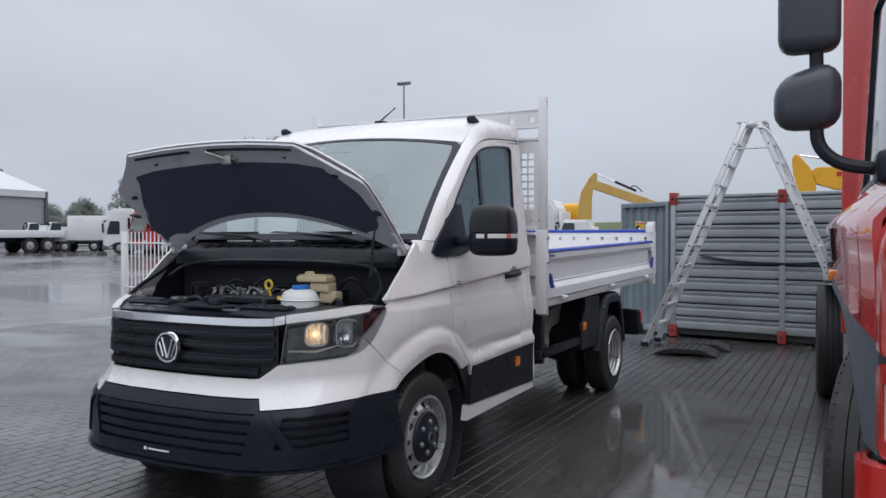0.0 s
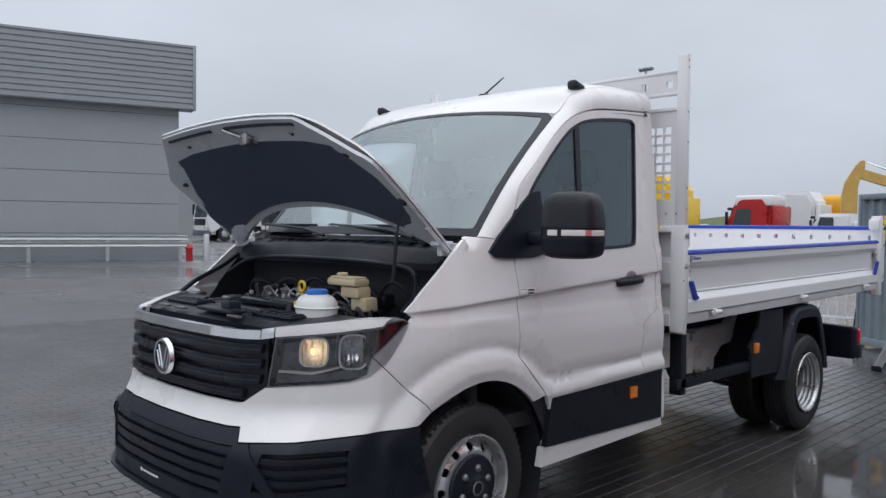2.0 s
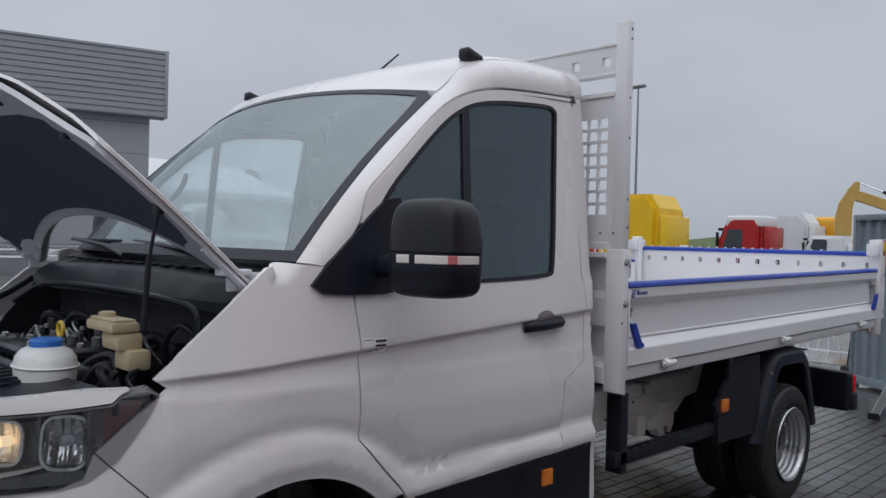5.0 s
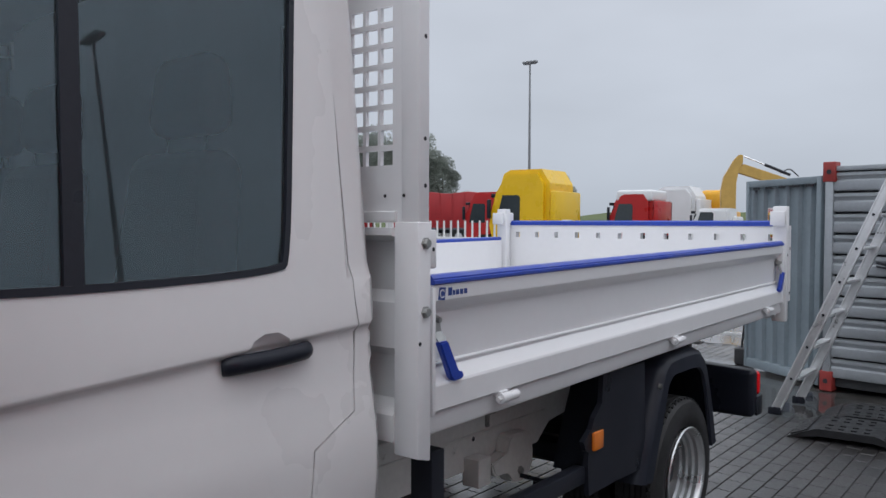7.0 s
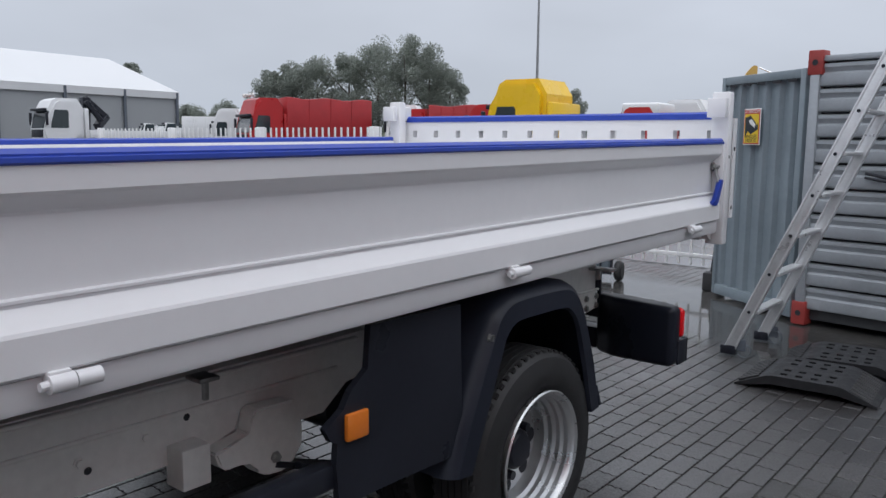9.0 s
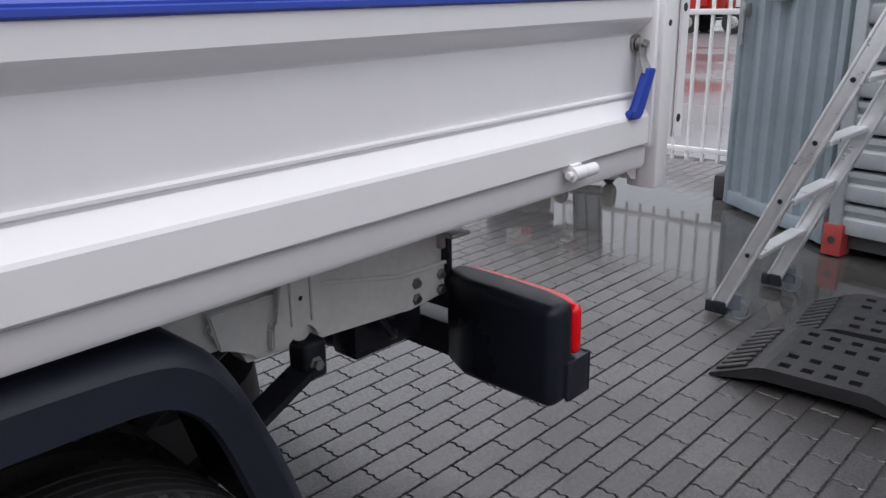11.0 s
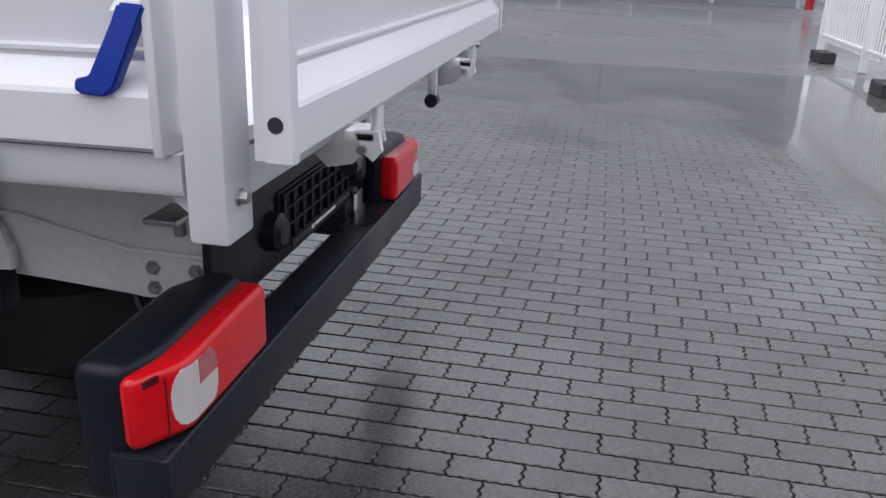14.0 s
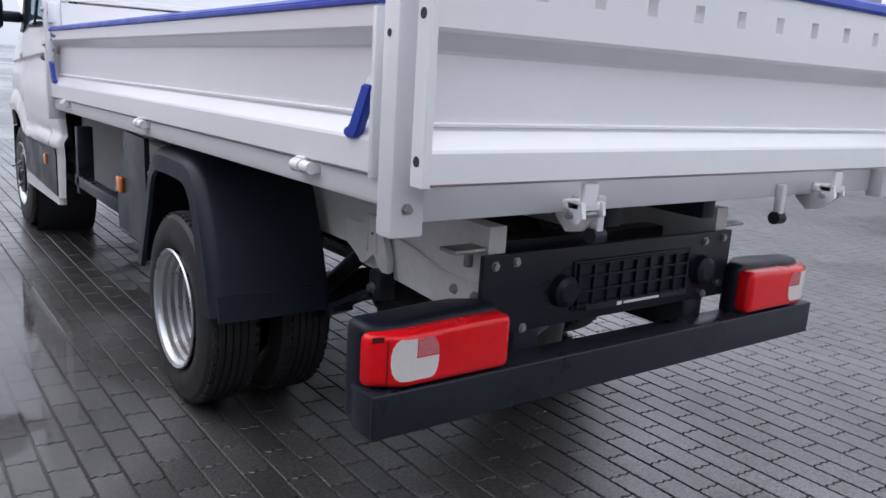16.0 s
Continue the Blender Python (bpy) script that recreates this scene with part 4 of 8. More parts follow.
rbox(bm, -.80, .80, 2.492, 2.525, 2.07, 2.215)
part("rear_trim", bm, TRIM_GREY, truck)
bm = nb()
sheet([(-.97, 1.72), (.97, 1.72), (.97, 2.53), (-.97, 2.53)], lambda u, y, d: roof(u, y, 0.05), (), 0.12, 0.0, bm)
part("headliner", bm, CABIN, truck)
for x in (.53, -.22, -.62):
    bm = nb()
    rbox(bm, x - .24, x + .24, 1.82, 2.32, .98, 1.13, 0.05, 3)
    seat = part("seat", bm, SEAT, truck, "dark cloth cab seat")
    bm = nb()
    rbox(bm, x - .235, x + .235, -.06, .06, 0, .62, 0.055, 4, pose(0, 2.26, 1.07, -7, 0, 0))
    for v in bm.verts:
        v.co.x = x + (v.co.x - x) * (1 - .22 * smooth_step(1.45, 1.70, v.co.z))
    part("seat_back", bm, SEAT, seat)
    bm = nb()
    rbox(bm, x - .145, x + .145, -.05, .05, 0, .215, 0.05, 4, pose(0, 2.345, 1.725, -4, 0, 0))
    for v in bm.verts:
        v.co.x = x + (v.co.x - x) * (1 - .20 * smooth_step(1.80, 1.94, v.co.z))
    part("headrest", bm, SEAT, seat)
    for q in (-.085, .085):
        part("headrest_rod", rod(nb(), (x + q, 2.33, 1.66), (x + q, 2.345, 1.74), .006, None, 6), CHROME, seat)
bm = nb()
tube(bm, [(.48 + .19 * math.cos(a), 1.62 + .08 * math.sin(a), 1.32 + .17 * math.sin(a)) for a in [k * math.tau / 28 for k in range(29)]], .016, 8)
rod(bm, (.48, 1.62, 1.32), (.48, 1.48, 1.24), .04, .05)
for a in (.3, 2.84, 4.71):
    rod(bm, (.48, 1.62, 1.32), (.48 + .19 * math.cos(a), 1.62 + .08 * math.sin(a), 1.32 + .17 * math.sin(a)), .014)
part("steering_wheel", bm, CABIN, truck)
for sg in (1, -1):
    bm = nb()
    rbox(bm, sg * .91 - .02, sg * .91 + .02, 1.45, 2.48, .7, 1.36, 0.015)
    part("door_trim", bm, CABIN, truck)
    bm = nb()
    sheet([(2.375, 1.05), (2.420, 1.05), (2.445, 1.98), (2.400, 1.98)], lambda y, z, d: Vector((sg * (.86 - .03 * (z - 1.05) - d), y, z)), (), .1, .003, bm)
    part("seat_belt", bm, BELT, truck)
    part("grab_handle", tube(nb(), arc([(sg * .82, 1.50, 1.60), (sg * .79, 1.53, 1.66), (sg * .78, 1.60, 1.76), (sg * .80, 1.63, 1.82)], 5), .013, 8), TRIM_GREY, truck)

# mirrors
def mirror_loft(levels, a0=-180, a1=180):
    """Stacked rounded sections of the mirror head, or a strip of them between two angles."""
    bm = nb()
    whole = a1 - a0 >= 360
    n = 40 if whole else 10
    rows = []
    for z, k in levels:
        row = []
        for j in range(n if whole else n + 1):
            a = radians(a0 + (a1 - a0) * j / n)
            c, d = math.cos(a), math.sin(a)
            x = 1.190 + .124 * k * math.copysign(abs(c) ** .55, c)
            row.append(bm.verts.new((x, 1.392 + .082 * k * math.copysign(abs(d) ** .55, d) + (x - 1.06) * .22, z)))
        rows.append(row)
    for p, q in zip(rows, rows[1:]):
        for j in range(n):
            w = (j + 1) % n if whole else j + 1
            bm.faces.new((p[j], p[w], q[w], q[j]))
    if whole:
        bm.faces.new(rows[0][::-1])
        bm.faces.new(rows[-1])
    return bm


for sg in (1, -1):
    bm = mirror_loft(((1.487, .97), (1.489, 1.012), (1.52, 1.005), (1.56, .98), (1.59, .945), (1.612, .89), (1.628, .81), (1.639, .70), (1.646, .52), (1.649, .25)))
    mir = part("wing_mirror", bm if sg > 0 else mirror(bm), WET_SHELL, truck, "large black wing mirror with wet shell")
    bm = mirror_loft(((1.352, .45), (1.355, .66), (1.361, .82), (1.372, .93), (1.388, .98), (1.424, 1.0), (1.426, 1.012), (1.446, 1.016), (1.447, 1.0), (1.484, 1.0), (1.488, .96)))
    part("mirror_base_shell", bm if sg > 0 else mirror(bm), PLASTIC, mir)
    for a0, a1, m in ((-108, -92, CLEAR_LENS), (-90, -48, CLEAR_LENS), (-48, -26, PINK_LENS), (-26, 8, CLEAR_LENS)):
        bm = mirror_loft(((1.454, 1.004), (1.456, 1.022), (1.477, 1.022), (1.479, 1.004)), a0, a1)
        part("mirror_indicator", bm if sg > 0 else mirror(bm), m, mir, "clear turn signal strip" if m == CLEAR_LENS else "")
    bm = nb()
    rbox(bm, .955, 1.12, 1.375, 1.45, 1.405, 1.475, 0.025, 3)
    part("mirror_arm", bm if sg > 0 else mirror(bm), PLASTIC, mir)

# engine bay
bm = nb()
sheet([(-.56, .285), (.56, .285), (.74, .50), (.86, .62), (.55, .60), (.50, .50), (-.50, .50), (-.55, .60), (-.86, .62), (-.74, .50)], lambda x, y, d: Vector((x, y, 1.068 + .12 * (y - .27) - d)), (), 0.08, 0.06, bm)
part("slam_panel", bm, PLASTIC, truck, "black plastic slam panel")
bm = nb()
rbox(bm, -.16, .16, .33, .41, 1.09, 1.108, 0.008)
rbox(bm, .01, .08, .36, .43, 1.095, 1.14, 0.01)
part("hood_latch", bm, BLACK, truck)
bm = nb()
for x in (-.45, -.28, .22):
    bm = nb()
    rbox(bm, x - .05, x + .05, .30, .325, 1.085, 1.096, 0.004)
    part("slam_clip", bm, ENGINE, truck)
bm = nb()
rbox(bm, -.78, .78, .56, 1.12, .62, .70)
part("bay_floor", bm, DARK, truck)
bm = nb()
rbox(bm, -.90, .90, 1.08, 1.13, .65, 1.40, 0.01)
part("firewall", bm, DARK, truck)
for sg in (1, -1):
    bm = nb()
    rbox(bm, min(.80 * sg, .84 * sg), max(.80 * sg, .84 * sg), .55, 1.10, .65, 1.07, 0.01)
    part("inner_wing", bm, ENGINE, truck)
bm = nb()
rbox(bm, -.42, .30, .60, .98, .85, 1.09, 0.04, 3)
rbox(bm, -.30, .18, .62, .90, 1.09, 1.13, 0.03, 3)
part("engine_cover", bm, BLACK, truck, "dark engine cover")
rng = random.Random(5)
for k in range(12):
    bm = nb()
    x, y = rng.uniform(-.7, .6), rng.uniform(.55, .98)
    tube(bm, arc([(x, y + .1, 1.0), (x + .07, y + .14, 1.10), (x + .15, y + .1 + rng.uniform(-.1, .1), 1.08 + rng.uniform(0, .05)), (x + .2, y + .16, .98)], 5), rng.uniform(.007, .014), 7)
    part("engine_hose", bm, BLACK, truck)
bm = nb()
rbox(bm, -.78, -.50, .66, .92, .90, 1.06, 0.03, 3)
spin(bm, [(0, .06), (.03, .06), (.04, .05), (.04, 0)], (-.62, .78, 1.06), "z", 20)
part("air_filter_box", bm, ENGINE, truck)
for k in range(6):
    bm = nb()
    spin(bm, [(0, .018), (.03, .018), (.034, .012), (.034, 0)], (-.30 + k * .085, .80 + .05 * (k % 2), 1.13), "z", 10)
    part("engine_fitting", bm, ENGINE, truck)
bm = spin(nb(), [(1.02, .085), (1.10, .100), (1.135, .104), (1.160, .098), (1.178, .082), (1.190, .055), (1.194, .0)], (0, 0, 0), "z", 32)
for v in bm.verts:
    v.co.x, v.co.y = .455 + v.co.x * 1.05, .575 + v.co.y * .80
tank = part("coolant_tank", bm, TANK, truck, "white coolant tank with blue cap")
part("tank_seam", tube(nb(), [(.455 + .111 * math.cos(a * math.tau / 28), .575 + .085 * math.sin(a * math.tau / 28), 1.135) for a in range(29)], .004, 5), TANK, tank)
part("tank_cap", spin(nb(), [(0, .046), (.016, .046), (.022, .040), (.022, 0)], (.46, .575, 1.190), "z", 24), CAP_BLUE, tank, "blue cap")
bm = nb()
rbox(bm, .295, .50, .745, .835, 1.215, 1.248, 0.010)
rbox(bm, .305, .49, .755, .825, 1.248, 1.256, 0.004)
rbox(bm, .37, .50, .765, .845, 1.16, 1.215, 0.012)
rbox(bm, .42, .53, .785, .86, 1.10, 1.165, 0.012)
bt = part("brake_fluid_tank", bm, BEIGE, truck, "beige brake fluid reservoir")
part("reservoir_cap", spin(nb(), [(0, .026), (.014, .026), (.018, .020), (.018, 0)], (.355, .79, 1.254), "z", 16), BEIGE, bt)
bm = nb()
tube(bm, [(.11 + .024 * math.cos(k * .5), .735, 1.195 + .024 * math.sin(k * .5)) for k in range(14)], .007, 6)
rod(bm, (.11, .735, 1.17), (.13, .76, 1.06), .007)
part("dipstick", bm, YELLOW_P, truck, "yellow dipstick ring")
part("filler_cap", spin(nb(), [(0, .018), (.02, .018), (.02, 0)], (.335, .56, 1.13), "z", 14), YELLOW_P, truck)
for sg in (-1,):
    part("wing_seal", tube(nb(), arc([(.72 * sg, .48, 1.075), (.835 * sg, .57, 1.10), (.840 * sg, .68, 1.175), (.845 * sg, .84, 1.25), (.845 * sg, .95, 1.32)], 5), .013, 8), PLASTIC, truck, "black rubber wing seal")
for k in range(9):
    x, z = -.72 + k * .165 + rng.uniform(-.04, .04), rng.uniform(1.02, 1.12)
    part("engine_hose", tube(nb(), arc([(x, .99, z - .12), (x + .02, .94, z + .04), (x + .10, .96, z + .10 + rng.uniform(-.03, .06)), (x + .17, 1.03, z + .02)], 5), rng.uniform(.008, .017), 7), BLACK, truck)
    bm = nb()
    rbox(bm, x - .03, x + .03, .97, 1.03, z - .02, z + .05, .01, 2)
    part("engine_connector", bm, ENGINE if k % 3 == 0 else PLASTIC, truck)
# bulkhead seal, pipes and small fittings that catch the light
part("bulkhead_seal", tube(nb(), arc([(-.80, .86, 1.22), (-.70, .925, 1.29), (-.45, .93, 1.315), (0, .925, 1.322), (.45, .93, 1.315), (.68, .925, 1.29), (.79, .85, 1.20), (.80, .76, 1.12)], 6), .011, 8), PLASTIC, truck, "black rubber bulkhead seal")
for k in range(7):
    x, y = -.52 + k * .125 + rng.uniform(-.03, .03), rng.uniform(.66, .9)
    part("engine_pipe", tube(nb(), arc([(x, y, 1.06), (x + .03, y + .05, 1.15 + rng.uniform(0, .03)), (x + .12, y + .04, 1.14), (x + .18, y + .1, 1.05)], 5), .006, 6), ZINC if k % 2 else ENGINE, truck)
for k in range(8):
    x, y, z = rng.uniform(-.55, .25), rng.uniform(.62, .92), 1.135 + rng.uniform(0, .02)
    part("hose_clip", spin(nb(), [(0, .012), (.012, .012), (.016, .007), (.016, 0)], (x, y, z), "z", 10), ZINC, truck)
for x in (-.50, .33):
    bm = nb()
    rbox(bm, x - .16, x + .16, .42, .53, 1.085, 1.105, .010, 2)
    for q in range(5):
        rbox(bm, x - .13 + q * .062, x - .10 + q * .062, .43, .52, 1.103, 1.110, .003, 1)
    part("slam_cover", bm, PLASTIC, truck)
# scuttle and wipers
bm = nb()
sheet([(-.82, .94), (-.5, .925), (.5, .925), (.82, .94), (.86, 1.0), (.84, 1.22), (.5, 1.16), (-.5, 1.16), (-.84, 1.22), (-.86, 1.0)],
      lambda x, y, d: Vector((x, y, 1.40 + (.22 * (y - 1.0) if y > 1.0 else .95 * (y - 1.0)) - .02 * (abs(x) / .86) ** 2 - d)), (), 0.06, 0.03, bm)
for k in range(14):
    rbox(bm, -.7 + k * .1, -.64 + k * .1, 1.03, 1.09, 1.41, 1.418, 0.003)
part("scuttle_panel", bm, SCUTTLE, truck, "black plastic scuttle panel")
for x0, x1 in ((.55, -.15), (-.15, -.78)):
    bm = nb()
    tube(bm, [(x0, 1.05, 1.435), (x0 - .2, 1.06, 1.47), (x1, 1.095, 1.492)], .009, 6)
    rbox(bm, x1 - .02, x0 - .12, 1.088, 1.10, 1.482, 1.496, 0.003)
    part("wiper", bm, BLACK, truck)

# raised hood
def hood(x, b, depth=0.0):
    """x across in metres, b from the hinge to the nose; depth inward, to the underside."""
    n = .047 - .078 * (x / .89) ** 2 - .018 * smooth_step(.80, .90, abs(x)) - .020 * smooth_step(.90, 1.02, b) + .012 * math.sin(math.pi * min(1, b)) - depth
    return Vector((x, 1.035 - .664 * b + .629 * n, 1.406 + .537 * b + .777 * n))


def rear_edge(x):
    return 0.29 * (1 - abs(x / .868) ** 2.2)


def hood_outline(d=0.0):
    """The hood's edge, drawn in by d."""
    side = [(.868, 0), (.882, .25), (.892, .50), (.893, .66), (.880, .70), (.80, .775), (.70, .88), (.615, .975), (.585, 1.0), (.30, 1.012), (0, 1.016)]
    back = [(x, rear_edge(x)) for x in [k * .868 / 12 for k in range(-11, 12)]]
    line = back + side + [(-x, b) for x, b in side[-2::-1]]
    return inset(line, d) if d else line


hd = part("hood", sheet(hood_outline(), hood, (), 0.05, 0.010), WHITE, truck, "raised white hood")
inner = hood_outline(.012)
pad = [(-.845, .16), (-.76, .20)] + [(k * .084, rear_edge(k * .084) + .075) for k in range(-8, 9)] + [(.76, .235), (.80, .30), (.815, .42), (.80, .58), (.735, .70), (.66, .79), (.50, .815), (0, .83), (-.50, .815), (-.65, .79), (-.70, .70), (-.80, .52), (-.855, .32)]
part("hood_inner_frame", sheet(inner, lambda x, b, d: hood(x, b, .012 + d + .014 * smooth_step(.02, .10, min(1.016 - b, (.89 - abs(x)) * 1.1))), [pad], 0.05, 0.016), PRIMER, hd, "grey painted hood underside")
part("hood_pad", sheet(inset(pad, -0.012), lambda x, b, d: hood(x, b, .026 + d + .010 * smooth_step(.84, .55, abs(x))), (), 0.05, 0.010), PAD, hd, "dark insulation pad")
for x0, x1 in ((-.55, -.15), (-.02, .55)):
    part("hood_seal", tube(nb(), [hood(x0 + (x1 - x0) * k / 8, .965 - .02 * abs(x0 + (x1 - x0) * k / 8), .034) for k in range(9)], .010, 6), BLACK, hd)
for b0 in (.875, .925):
    part("hood_press_line", tube(nb(), [hood(-.60 + 1.2 * k / 12, b0 - .03 * abs(-.6 + 1.2 * k / 12), .030) for k in range(13)], .006, 6), PRIMER, hd)
bm = nb()
rod(bm, hood(-.03, .96, .045), hood(.07, .90, .06), .010)
rod(bm, hood(.02, .90, .05), hood(.14, .885, .055), .008)
rbox(bm, -.035, .035, -.018, .018, -.03, .03, .010, 2, Matrix.Translation(hood(.08, .885, .055)))
tube(bm, [hood(.08 + .05 * math.cos(k * .5), .84 + .022 * math.sin(k * .5), .052) for k in range(7)], .005, 6)
part("hood_striker", bm, ZINC, hd)
for x in (-.45, .46):
    bm = spin(nb(), [(-.012, .012), (.0, .017), (.006, .012), (.006, 0)], (0, 0, 0), "y", 12)
    bm.transform(Matrix.Translation(hood(x, .885, .034)))
    part("hood_buffer", bm, BLACK, hd)
for x, b in ((-.80, .62), (.845, .42), (.72, .74)):
    bm = nb()
    rbox(bm, -.020, .020, -.010, .010, -.018, .018, .006, 2, Matrix.Translation(hood(x, b, .036)))
    part("hood_clip", bm, BLACK, hd)
bm = nb()
rod(bm, (.815, .70, 1.26), (.83, .705, 1.46), .008)
rod(bm, (.83, .705, 1.45), hood(.845, .42, .036), .005)
part("hood_strut", bm, BLACK, truck)
for sg in (1, -1):
    bm = nb()
    rbox(bm, sg * .845 - .012, sg * .845 + .012, .93, 1.05, 1.36, 1.415, .006)
    rbox(bm, sg * .845 - .022, sg * .845 + .022, .90, 1.0, 1.405, 1.425, .006)
    rod(bm, (sg * .845 - .02, 1.02, 1.39), (sg * .845 + .02, 1.02, 1.39), .012)
    part("hood_hinge", bm, PRIMER, hd)
    part("hood_flange", tube(nb(), [hood(sg * .862, .03 + .2 * k / 5, .028) for k in range(6)], .012, 6), PRIMER, hd)


# wheels
def tyre(bm, x0, x1, y, r=0.355, rim=0.215):
    w = x1 - x0
    prof = [(x0 + .02, rim), (x0 + .002, rim + .03), (x0, r - .07), (x0 + .012, r - .025), (x0 + .035, r - .004)]
    ribs = 5
    for k in range(ribs):
        a = x0 + .04 + (w - .08) * k / ribs
        b = x0 + .04 + (w - .08) * (k + 1) / ribs
        prof += [(a + .003, r), (b - .003, r), (b - .001, r - .009), (b + .001, r - .009)]
    prof += [(x1 - .035, r - .004), (x1 - .012, r - .025), (x1, r - .07), (x1 - .002, rim + .03), (x1 - .02, rim)]
    spin(bm, prof, (0, y, r), "x", 72)
    # shoulder sipes
    for k in range(60):
        a = k * math.tau / 60
        m = Matrix.Translation((0, y, r)) @ Matrix.Rotation(a, 4, "X")
        for q in (x0 + .036, x1 - .036):
            rbox(bm, q - .011, q + .011, -.009, .009, r - .02, r - .003, 0, 1, m)
    return bm


for sg in (1, -1):
    # front: shallow steel rim with round holes and a black centre
    wh = part("front_wheel", tyre(nb(), *( (.735, .955) if sg > 0 else (-.955, -.735)), 1.05, .36), RUBBER, truck, "front wheel with silver steel rim and black centre cap")
    bm = nb()
    spin(bm, [(.94, .228), (.956, .226), (.958, .220), (.952, .213), (.930, .207), (.915, .202)], (0, 1.05, .36), "x", 64)
    # face ring with holes
    def face(u, v, d):
        rr = math.hypot(u, v)
        return Vector((.912 + .030 * smooth_step(.205, .15, rr) - d, 1.05 + u, .36 + v))
    ring = [(.205 * math.cos(k * math.tau / 48), .205 * math.sin(k * math.tau / 48)) for k in range(48)]
    holes = [[(.172 * math.cos(c) + .019 * math.cos(k * math.tau / 12), .172 * math.sin(c) + .019 * math.sin(k * math.tau / 12)) for k in range(12)] for c in [math.tau * q / 12 for q in range(12)]]
    sheet(ring, face, holes, 0.05, 0.012, bm)
    part("rim", bm if sg > 0 else mirror(bm), SILVER, wh)
    bm = nb()
    spin(bm, [(.85, .21), (.852, 0)], (0, 1.05, .36), "x", 32)
    part("rim_barrel", bm if sg > 0 else mirror(bm), DARK, wh)
    bm = nb()
    spin(bm, [(.92, .142), (.950, .140), (.958, .134), (.960, .10), (.968, .06), (.978, .045), (.982, .038), (.982, 0)], (0, 1.05, .36), "x", 40)
    part("hub_cap", bm if sg > 0 else mirror(bm), PLASTIC, wh)
    bm = nb()
    for k in range(6):
        a = math.tau * (k + .3) / 6
        spin(bm, [(.945, .017), (.968, .016), (.976, .010), (.976, 0)], (0, 1.05 + .083 * math.cos(a), .36 + .083 * math.sin(a)), "x", 12)
    spin(bm, [(.98, .034), (.985, .032), (.985, .024), (.983, .024)], (0, 1.05, .36), "x", 24)
    part("wheel_nut", bm if sg > 0 else mirror(bm), ENGINE, wh)
    # rear pair: deep dished rim
    rw = part("rear_wheel", tyre(nb(), *((.79, 1.0) if sg > 0 else (-1.0, -.79)), 4.64, .355), RUBBER, truck, "rear wheel with deep dished silver rim")
    part("inner_tyre", tyre(nb(), *((.52, .73) if sg > 0 else (-.73, -.52)), 4.64, .355), RUBBER, rw)
    bm = nb()
    spin(bm, [(1.0, .222), (1.006, .218), (1.0, .208), (.988, .205), (.980, .197), (.962, .200), (.952, .190), (.934, .193), (.924, .182), (.906, .185), (.896, .174), (.875, .174), (.857, .168), (.857, .115), (.85, .09), (.83, .085), (.83, 0)], (0, 4.64, .355), "x", 56)
    part("rim", bm if sg > 0 else mirror(bm), SILVER, rw)
    bm = nb()
    # Flat dark discs paint the shaded openings of the rim.
    for k in range(8):
        bm = nb()
        a = math.tau * k / 8
        spin(bm, [(.858, .027), (.859, .0)], (0, 4.64 + .142 * math.cos(a), .355 + .142 * math.sin(a)), "x", 14)
        part("rim_opening", bm if sg > 0 else mirror(bm), DARK, rw)
    bm = nb()
    spin(bm, [(.83, .075), (.90, .068), (.915, .055), (.918, .0)], (0, 4.64, .355), "x", 28)
    part("hub", bm if sg > 0 else mirror(bm), BLACK, rw)
    for k in range(6):
        bm = nb()
        a = math.tau * (k + .5) / 6
        spin(bm, [(.85, .018), (.885, .016), (.885, 0)], (0, 4.64 + .098 * math.cos(a), .355 + .098 * math.sin(a)), "x", 10)
        part("hub_nut", bm if sg > 0 else mirror(bm), BLACK, rw)
for y in (1.05, 4.64):
    part("axle", rod(nb(), (-.85, y, .36), (.85, y, .36), .07), BLACK, truck)
part("differential", spin(nb(), [(-.15, .05), (-.1, .14), (.1, .14), (.15, .05)], (0, 4.64, .36), "x", 24), BLACK, truck)


# ---- tipper bed ----
def bolt_head(bm, p, r=0.013, axis="x", h=0.009):
    spin(bm, [(0, r * 1.35), (h * .25, r * 1.35), (h * .25, r), (h, r * .92), (h, 0)], p, axis, 6 if r > 0.009 else 8)
    return bm


